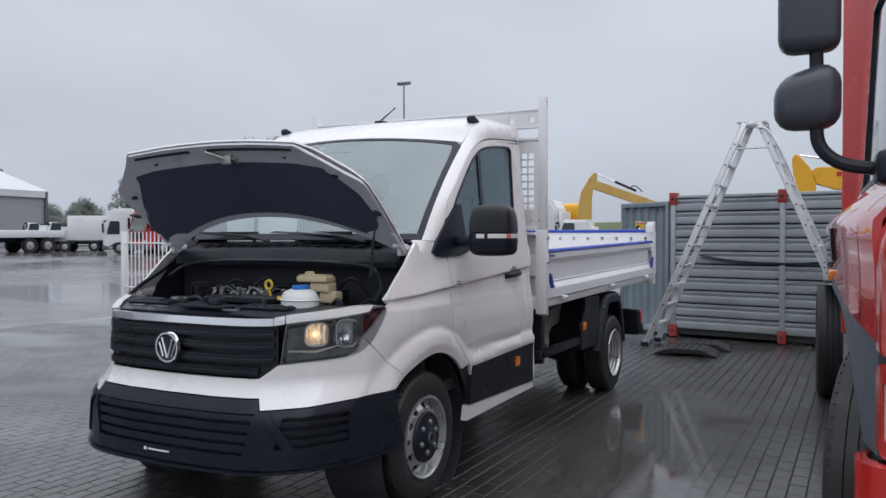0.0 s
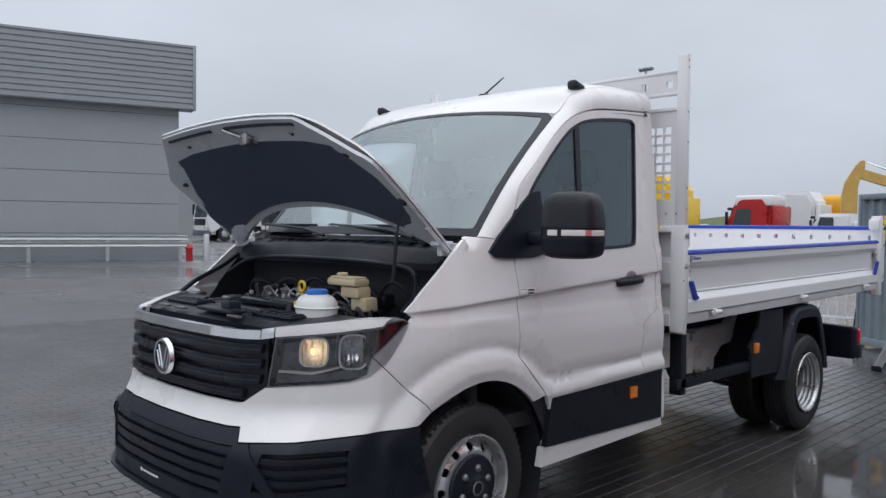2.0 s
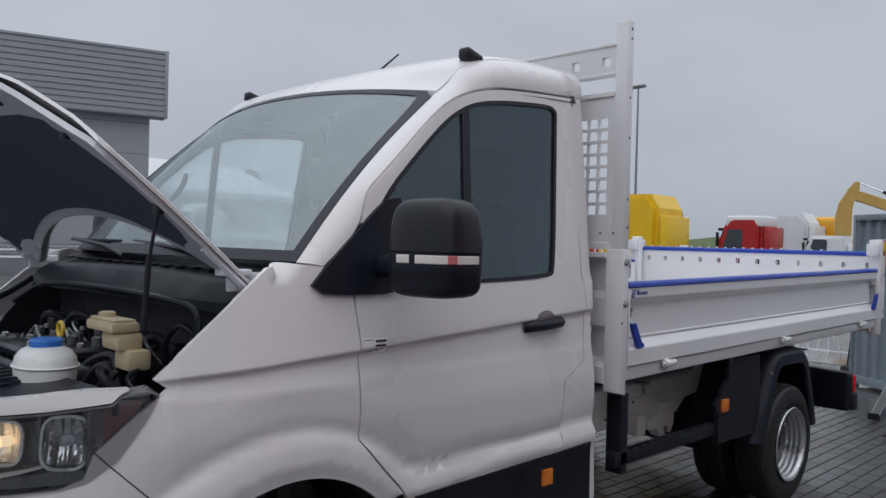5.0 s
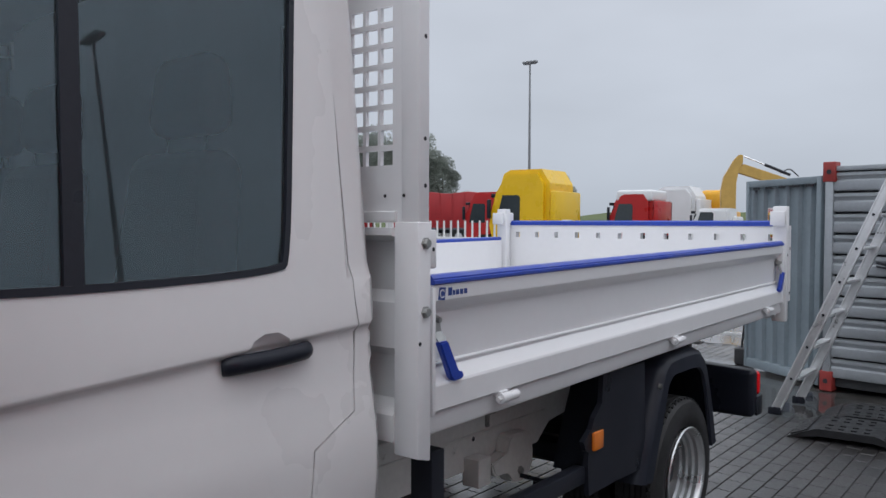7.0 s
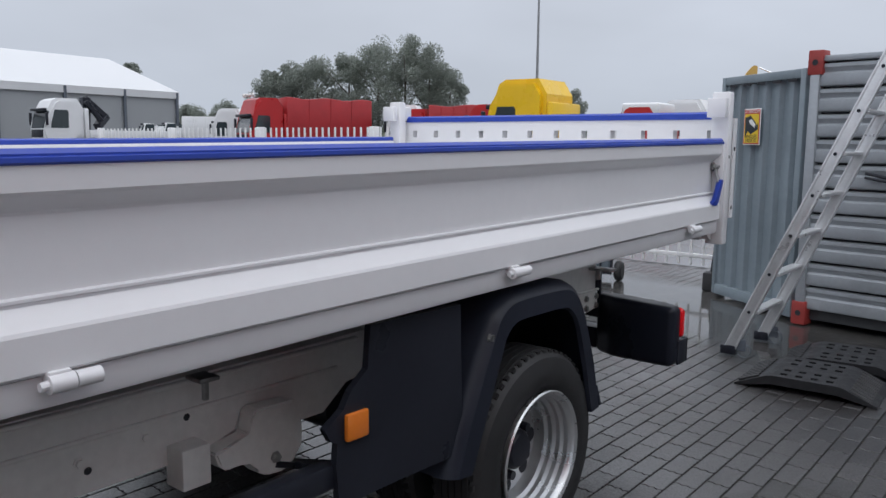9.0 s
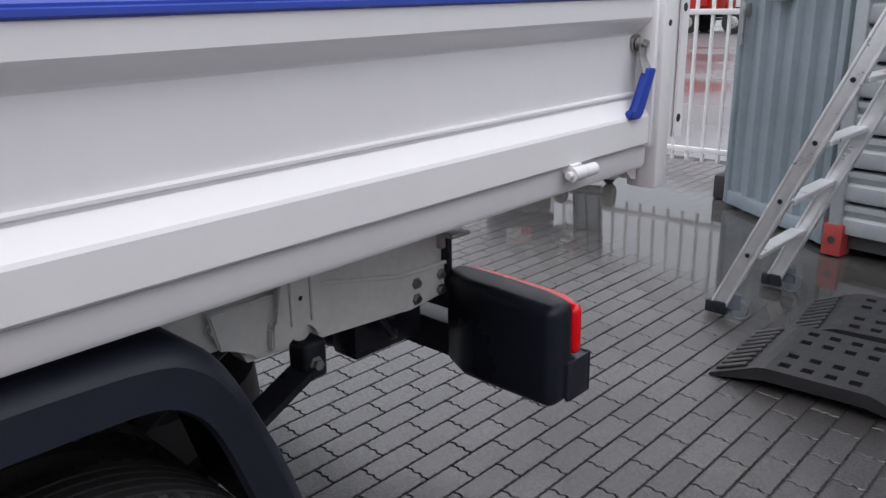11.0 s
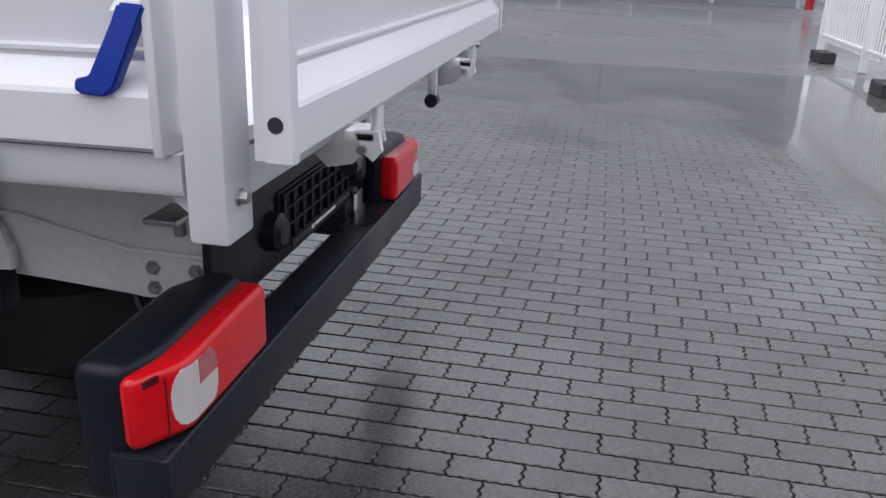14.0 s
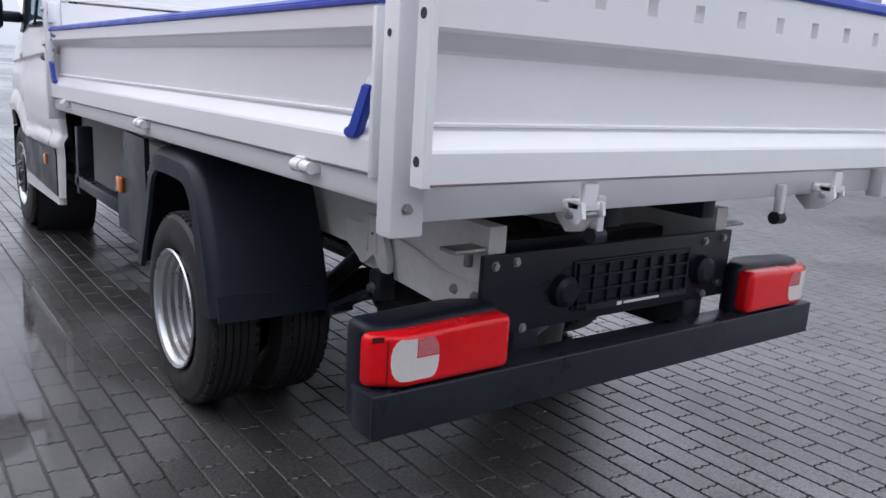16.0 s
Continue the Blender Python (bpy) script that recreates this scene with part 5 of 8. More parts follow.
SIDE = [(1.030, 1.000), (1.036, 1.006), (1.036, 1.070), (1.033, 1.077), (1.001, 1.111), (1.001, 1.116), (1.005, 1.119), (1.005, 1.124), (.994, 1.127), (.993, 1.258), (.996, 1.264),
        (1.027, 1.291), (1.032, 1.298), (1.032, 1.342), (.975, 1.342), (.975, 1.000)]
CAP = [(.982, 1.340), (1.034, 1.340), (1.0385, 1.344), (1.038, 1.352), (1.033, 1.354), (1.033, 1.358), (1.024, 1.366), (.994, 1.366), (.982, 1.360)]
for sg in (1, -1):
    bm = extrude(nb(), [(x * sg, z) for x, z in SIDE], 2.742, 6.05, "y")
    bmesh.ops.bisect_plane(bm, geom=bm.verts[:] + bm.edges[:] + bm.faces[:], plane_co=(0, 4.4, 0), plane_no=(0, 1, 0))
    ds = part("drop_side", lift(bm), BED_WHITE, truck, "white ribbed drop side with blue top edge", False)
    part("side_capping", lift(extrude(nb(), [(x * sg, z) for x, z in CAP], 2.74, 6.055, "y")), BLUE, ds, "blue protective capping")
    for y0 in (2.728, 6.046):
        bm = nb()
        rbox(bm, min(.985 * sg, 1.042 * sg), max(.985 * sg, 1.042 * sg), y0, y0 + .014, .995, 1.335, .003)
        part("side_end_plate", lift(bm), BED_WHITE, ds)
    for y0 in (3.045, 4.375, 5.712):
        bm = nb()
        for q0, q1, r in ((0, .042, .016), (.045, .088, .0145)):
            rod(bm, (1.043 * sg, y0 + q0, .985), (1.043 * sg, y0 + q1, .985), r, None, 14)
        rod(bm, (1.043 * sg, y0 - .014, .985), (1.043 * sg, y0, .985), .008, None, 8)
        rbox(bm, min(1.0 * sg, 1.045 * sg), max(1.0 * sg, 1.045 * sg), y0 + .002, y0 + .04, .985, 1.006, .003)
        rbox(bm, min(1.0 * sg, 1.045 * sg), max(1.0 * sg, 1.045 * sg), y0 + .047, y0 + .086, .972, .99, .003)
        part("side_hinge", lift(bm), BED_WHITE, ds)
    for yb, lean, zb in ((2.775, 1, 1.245), (6.034, -1, 1.240)):
        bm = nb()
        bolt_head(bm, (1.008 * sg, yb, zb), .0085, "x", .022 * sg)
        spin(bm, [(0, .021), (.004 * sg, .021), (.004 * sg, 0)], (.998 * sg, yb, zb), "x", 18)
        spin(bm, [(0, .016), (.004 * sg, .016), (.004 * sg, 0)], (1.004 * sg, yb, zb), "x", 18)
        for a, b2, w0, w1, x0, x1 in (((yb, zb + .010), (yb - .004 * lean, zb - .034), .010, .020, 1.012, 1.016), ((yb - .004 * lean, zb - .032), (yb + .012 * lean, zb - .066), .020, .018, 1.016, 1.034)):
            q = [bm.verts.new((x * sg, y + w * e, z)) for (y, z), w, x in ((a, w0, x0), (b2, w1, x1)) for e in (-1, 1)]
            r = [bm.verts.new((v.co.x + .005 * sg, v.co.y, v.co.z)) for v in q]
            for idx in ((0, 1, 3, 2),):
                bm.faces.new([q[k] for k in idx])
                bm.faces.new([r[k] for k in reversed(idx)])
                for m0, m1 in zip(idx, idx[1:] + idx[:1]):
                    bm.faces.new((q[m0], q[m1], r[m1], r[m0]))
        latch = part("side_latch", lift(bm), ZINC, ds, "zinc toggle latch with blue grip")
        bm = nb()
        prof = [(-.019, 0), (.019, .002), (.017, -.085), (.022, -.094), (.038, -.088), (.040, -.100), (.030, -.110), (-.010, -.112), (-.018, -.100)]
        v0, v1 = [], []
        for q, w in prof:
            yy = yb + (-.002 + q - w * .50) * lean
            zz = zb - .058 + w
            v0.append(bm.verts.new((1.026 * sg, yy, zz)))
            v1.append(bm.verts.new((1.046 * sg, yy, zz)))
        k = len(prof)
        for i in range(k):
            bm.faces.new((v0[i], v0[(i + 1) % k], v1[(i + 1) % k], v1[i]))
        bm.faces.new(v0[::-1])
        bm.faces.new(v1)
        bmesh.ops.bevel(bm, geom=bm.edges[:], offset=.0035, segments=2, affect="EDGES")
        part("latch_grip", lift(bm), BLUE, latch, "blue plastic grip")
    # side beam under the board
    bm = extrude(nb(), [(.93 * sg, .995), (1.018 * sg, .995), (1.018 * sg, .948), (1.012 * sg, .938), (.93 * sg, .938)], 2.674, 6.07, "y")
    part("side_beam", lift(bm), BED_WHITE, truck)
    # rear post
    bm = nb()
    rbox(bm, min(.955 * sg, 1.037 * sg), max(.955 * sg, 1.037 * sg), 6.086, 6.143, .925, 1.615, .007, 2)
    post = part("rear_post", bm, BED_WHITE, truck, "white rear corner post")
    # The hole is a flat dark disc that paints its inner shade.
    bm = nb()
    spin(bm, [(0, .008), (.001 * sg, 0)], (1.038 * sg, 6.112, 1.325), "x", 10)
    part("post_hole", bm, DARK, post)
    bm = nb()
    bolt_head(bm, (1.0 * sg, 6.143, .985), .0095, "y", .014)
    part("post_bolt", bm, ZINC, post)
    bm = extrude(nb(), [(6.03, .99), (6.082, .99), (6.082, .945), (6.062, .948), (6.04, .965)], min(.955 * sg, .985 * sg), max(.955 * sg, .985 * sg), "x")
    part("post_gusset", bm, BED_WHITE, post)
    bm = nb()
    rbox(bm, min(.955 * sg, 1.04 * sg), max(.955 * sg, 1.04 * sg), 6.03, 6.062, 1.50, 1.585, .004)
    rod(bm, (.99 * sg, 6.10, 1.56), (.99 * sg, 6.205, 1.56), .018, None, 12)
    rbox(bm, min(.965 * sg, 1.012 * sg), max(.965 * sg, 1.012 * sg), 6.14, 6.21, 1.505, 1.59, .012)
    part("tailgate_pivot", bm, BED_WHITE, post)

# maker's mark on the drop side, drawn as plain shapes
bm = nb()
extrude(bm, [(2.762, 1.300), (2.790, 1.297), (2.795, 1.331), (2.768, 1.333)], 1.0318, 1.0332, "x")
part("mark_tile", lift(bm), INK_BLUE, truck)
bm = nb()
tube(bm, [(1.0332, 2.779 + .0095 * math.cos(a * .5 + .6), 1.315 + .0105 * math.sin(a * .5 + .6)) for a in range(0, 11)], .0018, 5)
part("mark_ring", lift(bm), INK_WHITE, truck)
for k, (w, h) in enumerate(((.017, .022), (.009, .014), (.014, .014), (.014, .014), (.014, .014))):
    y0 = 2.806 + (0, .021, .034, .053, .072)[k]
    bm = rbox(nb(), 1.0318, 1.0330, y0, y0 + w, 1.308, 1.308 + h, 0)
    part("mark_bar", lift(bm), INK_BLUE, truck)

# tailgate: taller, ribbed, with a row of square lashing holes
TG = [(6.215, 1.040), (6.224, 1.046), (6.224, 1.105), (6.221, 1.112), (6.189, 1.146), (6.189, 1.151), (6.193, 1.154), (6.193, 1.159), (6.182, 1.162), (6.181, 1.290), (6.184, 1.297), (6.220, 1.330), (6.224, 1.338), (6.224, 1.36)]
GATE_HOLE = -.909
zs = [p[1] for p in TG] + [1.50]
ysec = [p[0] for p in TG] + [6.224]


def gate(x, z, depth=0.0):
    return Vector((x, interp(z, zs, ysec) - depth, z))


grid = {}
bm = nb()
cols = [-.990, -.986]
for k in range(12):
    cols += [GATE_HOLE + k * .1665 - .017, GATE_HOLE + k * .1665 + .017]
cols += [1.012, 1.016]
rows = sorted(set([round(z, 4) for z in zs] + [1.405, 1.445]))
for d in (0, 1):
    for i, x in enumerate(cols):
        flange = x > 1.014 or x < -.988
        for j, z in enumerate(rows):
            p = gate(x, z)
            if flange:
                p.y = 6.224
            if d:
                p.y = 6.175
            grid[d, i, j] = bm.verts.new(p)


def is_hole(i, j):
    return rows[j] >= 1.404 and rows[j + 1] <= 1.446 and i >= 2 and i < len(cols) - 3 and i % 2 == 0


ni, nj = len(cols) - 1, len(rows) - 1
for i in range(ni):
    for j in range(nj):
        if is_hole(i, j):
            a, b2 = (i, j), (i + 1, j + 1)
            ring = [(i, j), (i + 1, j), (i + 1, j + 1), (i, j + 1)]
            for p, q in zip(ring, ring[1:] + ring[:1]):
                bm.faces.new((grid[0, p[0], p[1]], grid[0, q[0], q[1]], grid[1, q[0], q[1]], grid[1, p[0], p[1]]))
            continue
        for d in (0, 1):
            bm.faces.new([grid[d, a, b2] for a, b2 in ((i, j), (i + 1, j), (i + 1, j + 1), (i, j + 1))])
edge = [(i, 0) for i in range(ni + 1)] + [(ni, j) for j in range(1, nj + 1)] + [(i, nj) for i in range(ni - 1, -1, -1)] + [(0, j) for j in range(nj - 1, 0, -1)]
for p, q in zip(edge, edge[1:] + edge[:1]):
    bm.faces.new((grid[0, p[0], p[1]], grid[0, q[0], q[1]], grid[1, q[0], q[1]], grid[1, p[0], p[1]]))
tg = part("tailgate", bm, BED_WHITE, truck, "white ribbed tailgate with a row of square holes", False)
for g, x0 in ((1, 1.026), (-1, -.998)):
    # folded end plate, proud of the gate's face
    bm = extrude(nb(), [(x0, 6.193), (x0, 6.229), (x0 - .003 * g, 6.232), (x0 - .016 * g, 6.232), (x0 - .020 * g, 6.229), (x0 - .020 * g, 6.2245), (x0 - .014 * g, 6.2245), (x0 - .006 * g, 6.224), (x0 - .006 * g, 6.193)], 1.041, 1.500, "z")
    part("gate_end_plate", bm, BED_WHITE, tg, "", False)
    # Dark plugs on the plate paint the shade of bolt holes.
    for z in (1.089, 1.36):
        part("tailgate_hole", spin(nb(), [(-.002 * g, 0), (-.002 * g, .0105), (.0006 * g, .0105), (.0006 * g, 0)], (x0, 6.208, z), "x", 16), DARK, tg)
part("tailgate_capping", extrude(nb(), [(6.168, 1.495), (6.230, 1.495), (6.233, 1.503), (6.228, 1.522), (6.216, 1.53), (6.182, 1.53), (6.168, 1.521)], -.97, .97, "x"), BLUE, tg, "blue protective capping")
for x in (.545, -.53):
    bm = nb()
    rbox(bm, x - .024, x + .024, 6.196, 6.211, .975, 1.035, .006, 3)
    rbox(bm, x - .034, x + .034, 6.150, 6.210, .968, .990, .005)
    hk = part("tailgate_hook", bm, BED_WHITE, tg, "white tailgate locking hook")
    bm = extrude(nb(), [(6.05, .985), (6.20, .985), (6.205, .955), (6.17, .935), (6.14, .905), (6.09, .895), (6.05, .93)], x - .060, x - .050, "x")
    part("hook_cheek", bm, BED_WHITE, hk)
    bm = extrude(nb(), [(6.17, .99), (6.215, .99), (6.222, .955), (6.205, .935), (6.185, .95)], x + .022, x + .034, "x")
    part("hook_finger", bm, BED_WHITE, hk)
    part("hook_pin", rod(nb(), (x - .07, 6.185, .957), (x + .045, 6.185, .957), .009, None, 10), ZINC, hk)
for x in (.41, -.388):
    bm = nb()
    rbox(bm, x - .012, x + .012, 6.10, 6.125, .885, .985, .004)
    st = part("stop_arm", bm, BED_WHITE, truck)
    part("stop_roller", rod(nb(), (x - .02, 6.112, .882), (x + .02, 6.112, .882), .02, None, 12), BLACK, st)
bm = nb()
rbox(bm, -.95, .95, 6.03, 6.10, .945, 1.02, .006)
part("rear_cross_beam", bm, BED_WHITE, truck)

# bed floor and front wall
bm = nb()
rbox(bm, -.985, .985, 2.70, 6.11, .99, 1.012)
part("bed_floor", lift(bm), BED_WHITE, truck)
for k in range(8):
    bm = nb()
    rbox(bm, -.93, .93, 2.85 + k * .42, 2.91 + k * .42, .93, .99, .004)
    part("bed_cross_member", lift(bm), FRAME, truck)
# pressed front wall: flanges at top and foot, two shallow troughs between
WALL = [(2.655, .93), (2.655, 1.00), (2.668, 1.02), (2.705, 1.035), (2.705, 1.15), (2.672, 1.175), (2.672, 1.295), (2.705, 1.325), (2.705, 1.455), (2.660, 1.468), (2.648, 1.472), (2.648, 1.492), (2.722, 1.492), (2.722, .93)]
part("bed_front_wall", extrude(nb(), WALL, -.968, .968, "x"), BED_WHITE, truck, "white pressed front wall of the bed", False)
for sg in (1, -1):
    bm = nb()
    rbox(bm, min(.985 * sg, 1.045 * sg), max(.985 * sg, 1.045 * sg), 2.666, 2.709, 1.48, 2.475, .004)
    hp = part("headboard_post", bm, BED_WHITE, truck, "tall white headboard post")
    bm = nb()
    rbox(bm, min(.966 * sg, 1.049 * sg), max(.966 * sg, 1.049 * sg), 2.660, 2.712, .885, 1.507, .005)
    for v in bm.verts:
        if v.co.z < .9 and v.co.y < 2.67:
            v.co.z += .012
    part("post_sleeve", bm, BED_WHITE, hp)
    for z in (1.452, 1.275):
        part("sleeve_bolt", bolt_head(nb(), (1.049 * sg, 2.688, z), .0125, "x", .012 * sg), ZINC, hp)
    # Drilled holes are dark discs, shade as colour without depth.
    for y, z in ((2.667, 1.195), (2.692, 1.60), (2.690, 1.72), (2.692, 1.98), (2.692, 2.15), (2.692, 2.40), (2.692, 2.44)):
        part("post_hole", spin(nb(), [(0, .006), (.001 * sg, 0)], ((1.0495 if z < 1.5 else 1.0455) * sg, y, z), "x", 10), DARK, hp)
    for x, z in ((.93, 1.575), (.995, 1.575)):
        part("post_hole", spin(nb(), [(0, .005), (-.001, 0)], (x * sg, 2.665, z), "y", 10), DARK, hp)
    bm = nb()
    rbox(bm, min(1.0 * sg, 1.036 * sg), max(1.0 * sg, 1.036 * sg), 2.708, 2.752, 1.385, 1.487, .004)
    lug = part("post_lug", bm, BED_WHITE, hp)
    # A dark disc paints the shaded lug hole.
    part("lug_hole", spin(nb(), [(0, .006), (.001 * sg, 0)], (1.0365 * sg, 2.737, 1.435), "x", 10), DARK, lug)
# top beam with lashing holes
cols = [-.985, -.955, -.913, -.795, -.753, .753, .795, .913, .955, .985]
rows = [2.262, 2.29, 2.332, 2.376]
bm = nb()
for d, y in ((0, 2.690), (1, 2.670)):
    for i, x in enumerate(cols):
        for j, z in enumerate(rows):
            grid[d, i, j] = bm.verts.new((x, y, z))
for i in range(len(cols) - 1):
    for j in range(3):
        hole = j == 1 and i in (1, 3, 5, 7)
        ring = [(i, j), (i + 1, j), (i + 1, j + 1), (i, j + 1)]
        if hole:
            for p, q in zip(ring, ring[1:] + ring[:1]):
                bm.faces.new((grid[0, p[0], p[1]], grid[0, q[0], q[1]], grid[1, q[0], q[1]], grid[1, p[0], p[1]]))
        else:
            for d in (0, 1):
                bm.faces.new([grid[d, a, b2] for a, b2 in ring])
rbox(bm, -.985, .985, 2.664, 2.705, 2.374, 2.390, .003)
rbox(bm, -.985, .985, 2.664, 2.705, 2.248, 2.263, .003)
part("headboard_beam", bm, BED_WHITE, truck, "white headboard top beam with square holes")
# perforated screen behind the cab
HC, HR, HH = [.929 - k * .0535 for k in range(4)], [1.675 + k * .0535 for k in range(8)], (.0215, .0195)
xs_h = sorted([-.986, .986] + [sg * (c + q) for sg in (-1, 1) for c in HC for q in (-HH[0], HH[0])])
zs_h = [1.505] + [z + q for z in HR for q in (-HH[1], HH[1])] + [2.165]
bm = nb()
for d, y in ((0, 2.684), (1, 2.672)):
    for i, x in enumerate(xs_h):
        for j, z in enumerate(zs_h):
            grid[d, i, j] = bm.verts.new((x, y, z))
for i in range(len(xs_h) - 1):
    for j in range(len(zs_h) - 1):
        hole = j % 2 == 1 and i % 2 == 1
        ring = [(i, j), (i + 1, j), (i + 1, j + 1), (i, j + 1)]
        if hole:
            for p, q in zip(ring, ring[1:] + ring[:1]):
                bm.faces.new((grid[0, p[0], p[1]], grid[0, q[0], q[1]], grid[1, q[0], q[1]], grid[1, p[0], p[1]]))
        else:
            for d in (0, 1):
                bm.faces.new([grid[d, a, b2] for a, b2 in ring])
rbox(bm, -.985, .985, 2.664, 2.70, 2.160, 2.182, .003)
rbox(bm, -.966, .966, 2.664, 2.69, 1.507, 1.535, .003)
part("headboard_screen", bm, BED_WHITE, truck, "white perforated cab guard", False)

# ---- chassis and underbody ----
def cuts_x(bm, sg, xs):
    """Edge loops across a box, so that its faces can bend."""
    for x in xs:
        bmesh.ops.bisect_plane(bm, geom=bm.verts[:] + bm.edges[:] + bm.faces[:], plane_co=(x * sg, 0, 0), plane_no=(1, 0, 0))


# guessed spare tyre, added to fill the dark area between the rails
bm = spin(nb(), [(-.08, .17), (-.11, .22), (-.12, .31), (-.10, .355), (0, .365), (.10, .355), (.12, .31), (.11, .22), (.08, .17)], (0, 5.13, .34), "z", 40)
spare = part("spare_tyre", bm, RUBBER, truck)
part("guessed_spare_disc", spin(nb(), [(-.03, .172), (-.03, 0)], (0, 5.13, .34), "z", 32), BLACK, spare)
for sg in (1, -1):
    def sx(*v):
        return sorted(q * sg for q in v)
    bm = extrude(nb(), [(2.50, .56), (3.0, .545), (4.10, .545), (4.2, .62), (4.6, .66), (5.17, .664), (5.20, .61), (5.45, .60), (5.70, .585), (5.845, .60), (5.845, .86), (4.45, .86), (4.28, .775), (4.0, .77), (2.50, .765)], *sx(.47, .53), "x")
    rail = part("chassis_rail", bm, FRAME, truck, "cream grey chassis rail")
    bm = nb()
    rbox(bm, *sx(.526, .537), 2.55, 4.16, .672, .684, .005, 3)
    part("rail_flange", bm, FRAME, rail)
    part("rail_lip", rbox(nb(), *sx(.526, .548), 2.52, 4.24, .752, .764, .005, 3), FRAME, rail)
    for y, z in ((3.10, .71), (3.33, .625), (3.50, .64)):
        part("rail_stud", bolt_head(nb(), (.53 * sg, y, z), .011, "x", .010 * sg), FRAME, rail)
    # Black beam added as the shade between bed and rail.
    part("gap_shade_beam", rbox(nb(), *sx(.38, .48), 2.62, 5.12, .775, .928, .006), BLACK, truck, "black beam standing in for the shaded gap above the rail")
    for y, z in ((5.726, .661), (5.726, .616), (5.822, .663), (5.822, .618)):
        part("rail_bolt", bolt_head(nb(), (.546 * sg, y, z), .0125, "x", .011 * sg), ZINC, rail)
    # pressed lower web with a bent edge, and a shaped rear hanger
    bm = extrude(nb(), [(5.36, .745), (5.42, .742), (5.67, .692), (5.842, .690), (5.842, .602), (5.70, .588), (5.45, .625), (5.36, .645)], *sx(.53, .545), "x")
    bmesh.ops.bevel(bm, geom=bm.edges[:], offset=.005, segments=2, affect="EDGES")
    part("rail_web", bm, FRAME, rail)
    part("rail_edge", tube(nb(), [(.545 * sg, 5.20, .748), (.545 * sg, 5.42, .745), (.545 * sg, 5.67, .695), (.545 * sg, 5.842, .693)], .006, 8), FRAME, rail)
    # spring hanger plates
    bm = extrude(nb(), [(3.66, .56), (3.675, .52), (3.70, .50), (3.74, .512), (3.775, .505), (3.80, .462), (3.83, .446), (3.89, .44), (3.925, .458), (3.96, .50), (3.963, .56), (3.945, .63), (3.925, .642), (3.80, .648), (3.785, .635), (3.775, .58)], *sx(.53, .595), "x")
    bmesh.ops.bevel(bm, geom=bm.edges[:], offset=.006, segments=2, affect="EDGES")
    hg = part("spring_hanger", bm, FRAME, rail)
    part("hanger_bolt", bolt_head(nb(), (.596 * sg, 3.858, .493), .013, "x", .014 * sg), ZINC, hg)
    part("rail_bracket", rbox(nb(), *sx(.52, .60), 3.56, 3.645, .49, .60, .006), FRAME, rail)
    bm = nb()
    rbox(bm, *sx(.53, .60), 3.62, 3.68, .762, .774, .003)
    rbox(bm, *sx(.57, .585), 3.64, 3.655, .71, .765, .003)
    part("rail_clip", bm, ZINC, rail)
    # Rail holes are painted shade: dark discs on the web.
    for y, z in ((3.35, .60), (3.62, .66)):
        part("rail_hole", spin(nb(), [(0, .010), (.001 * sg, 0)], (.531 * sg, y, z), "x", 10), DARK, rail)
    bm = nb()
    rbox(bm, *sx(.53, .64), 5.77, 5.84, .79, .802, .003)
    rbox(bm, *sx(.555, .575), 5.795, 5.815, .745, .80, .004)
    part("rail_clip", bm, ZINC, rail)
    # rear hanger: a bent lobe in the rail's plane and a ribbed plate proud of it
    bm = extrude(nb(), [(5.10, .76), (5.12, .67), (5.165, .66), (5.175, .645), (5.20, .642), (5.212, .62), (5.228, .625), (5.24, .645), (5.26, .66), (5.27, .76)], *sx(.545, .556), "x")
    bmesh.ops.bevel(bm, geom=bm.edges[:], offset=.004, segments=2, affect="EDGES")
    part("hanger_lobe", bm, FRAME, rail)
    bm = extrude(nb(), [(5.27, .80), (5.262, .74), (5.258, .70), (5.25, .692), (5.242, .688), (5.238, .64), (5.268, .632), (5.275, .64), (5.29, .642), (5.302, .655), (5.312, .668), (5.328, .678), (5.345, .676), (5.36, .66), (5.368, .636), (5.38, .628), (5.42, .632), (5.422, .68), (5.405, .70), (5.40, .728), (5.385, .735), (5.375, .80)], *sx(.556, .578), "x")
    bmesh.ops.bevel(bm, geom=bm.edges[:], offset=.004, segments=2, affect="EDGES")
    hg2 = part("rear_hanger", bm, FRAME, rail)
    for y in (5.295, 5.352):
        part("hanger_rib", rbox(nb(), *sx(.574, .584), y - .005, y + .005, .68, .80, .004), FRAME, hg2)
    # Dark disc as the shade of the hanger's hole.
    part("hanger_hole", spin(nb(), [(0, .006), (.001 * sg, 0)], (.5785 * sg, 5.322, .742), "x", 10), DARK, hg2)
    part("hanger_bush", spin(nb(), [(0, .03), (.01 * sg, .028), (.012 * sg, 0)], (.545 * sg, 5.335, .655), "x", 16), FRAME, hg2)
    part("rail_stud", bolt_head(nb(), (.53 * sg, 5.115, .715), .012, "x", .02 * sg), FRAME, rail)
    bm = nb()
    rbox(bm, *sx(.52, .585), 5.315, 5.385, .53, .628, .012, 3)
    sh = part("spring_shackle", bm, BLACK, truck)
    part("shackle_bolt", bolt_head(nb(), (.585 * sg, 5.348, .572), .014, "x", .016 * sg), ZINC, sh)
    bm = nb()
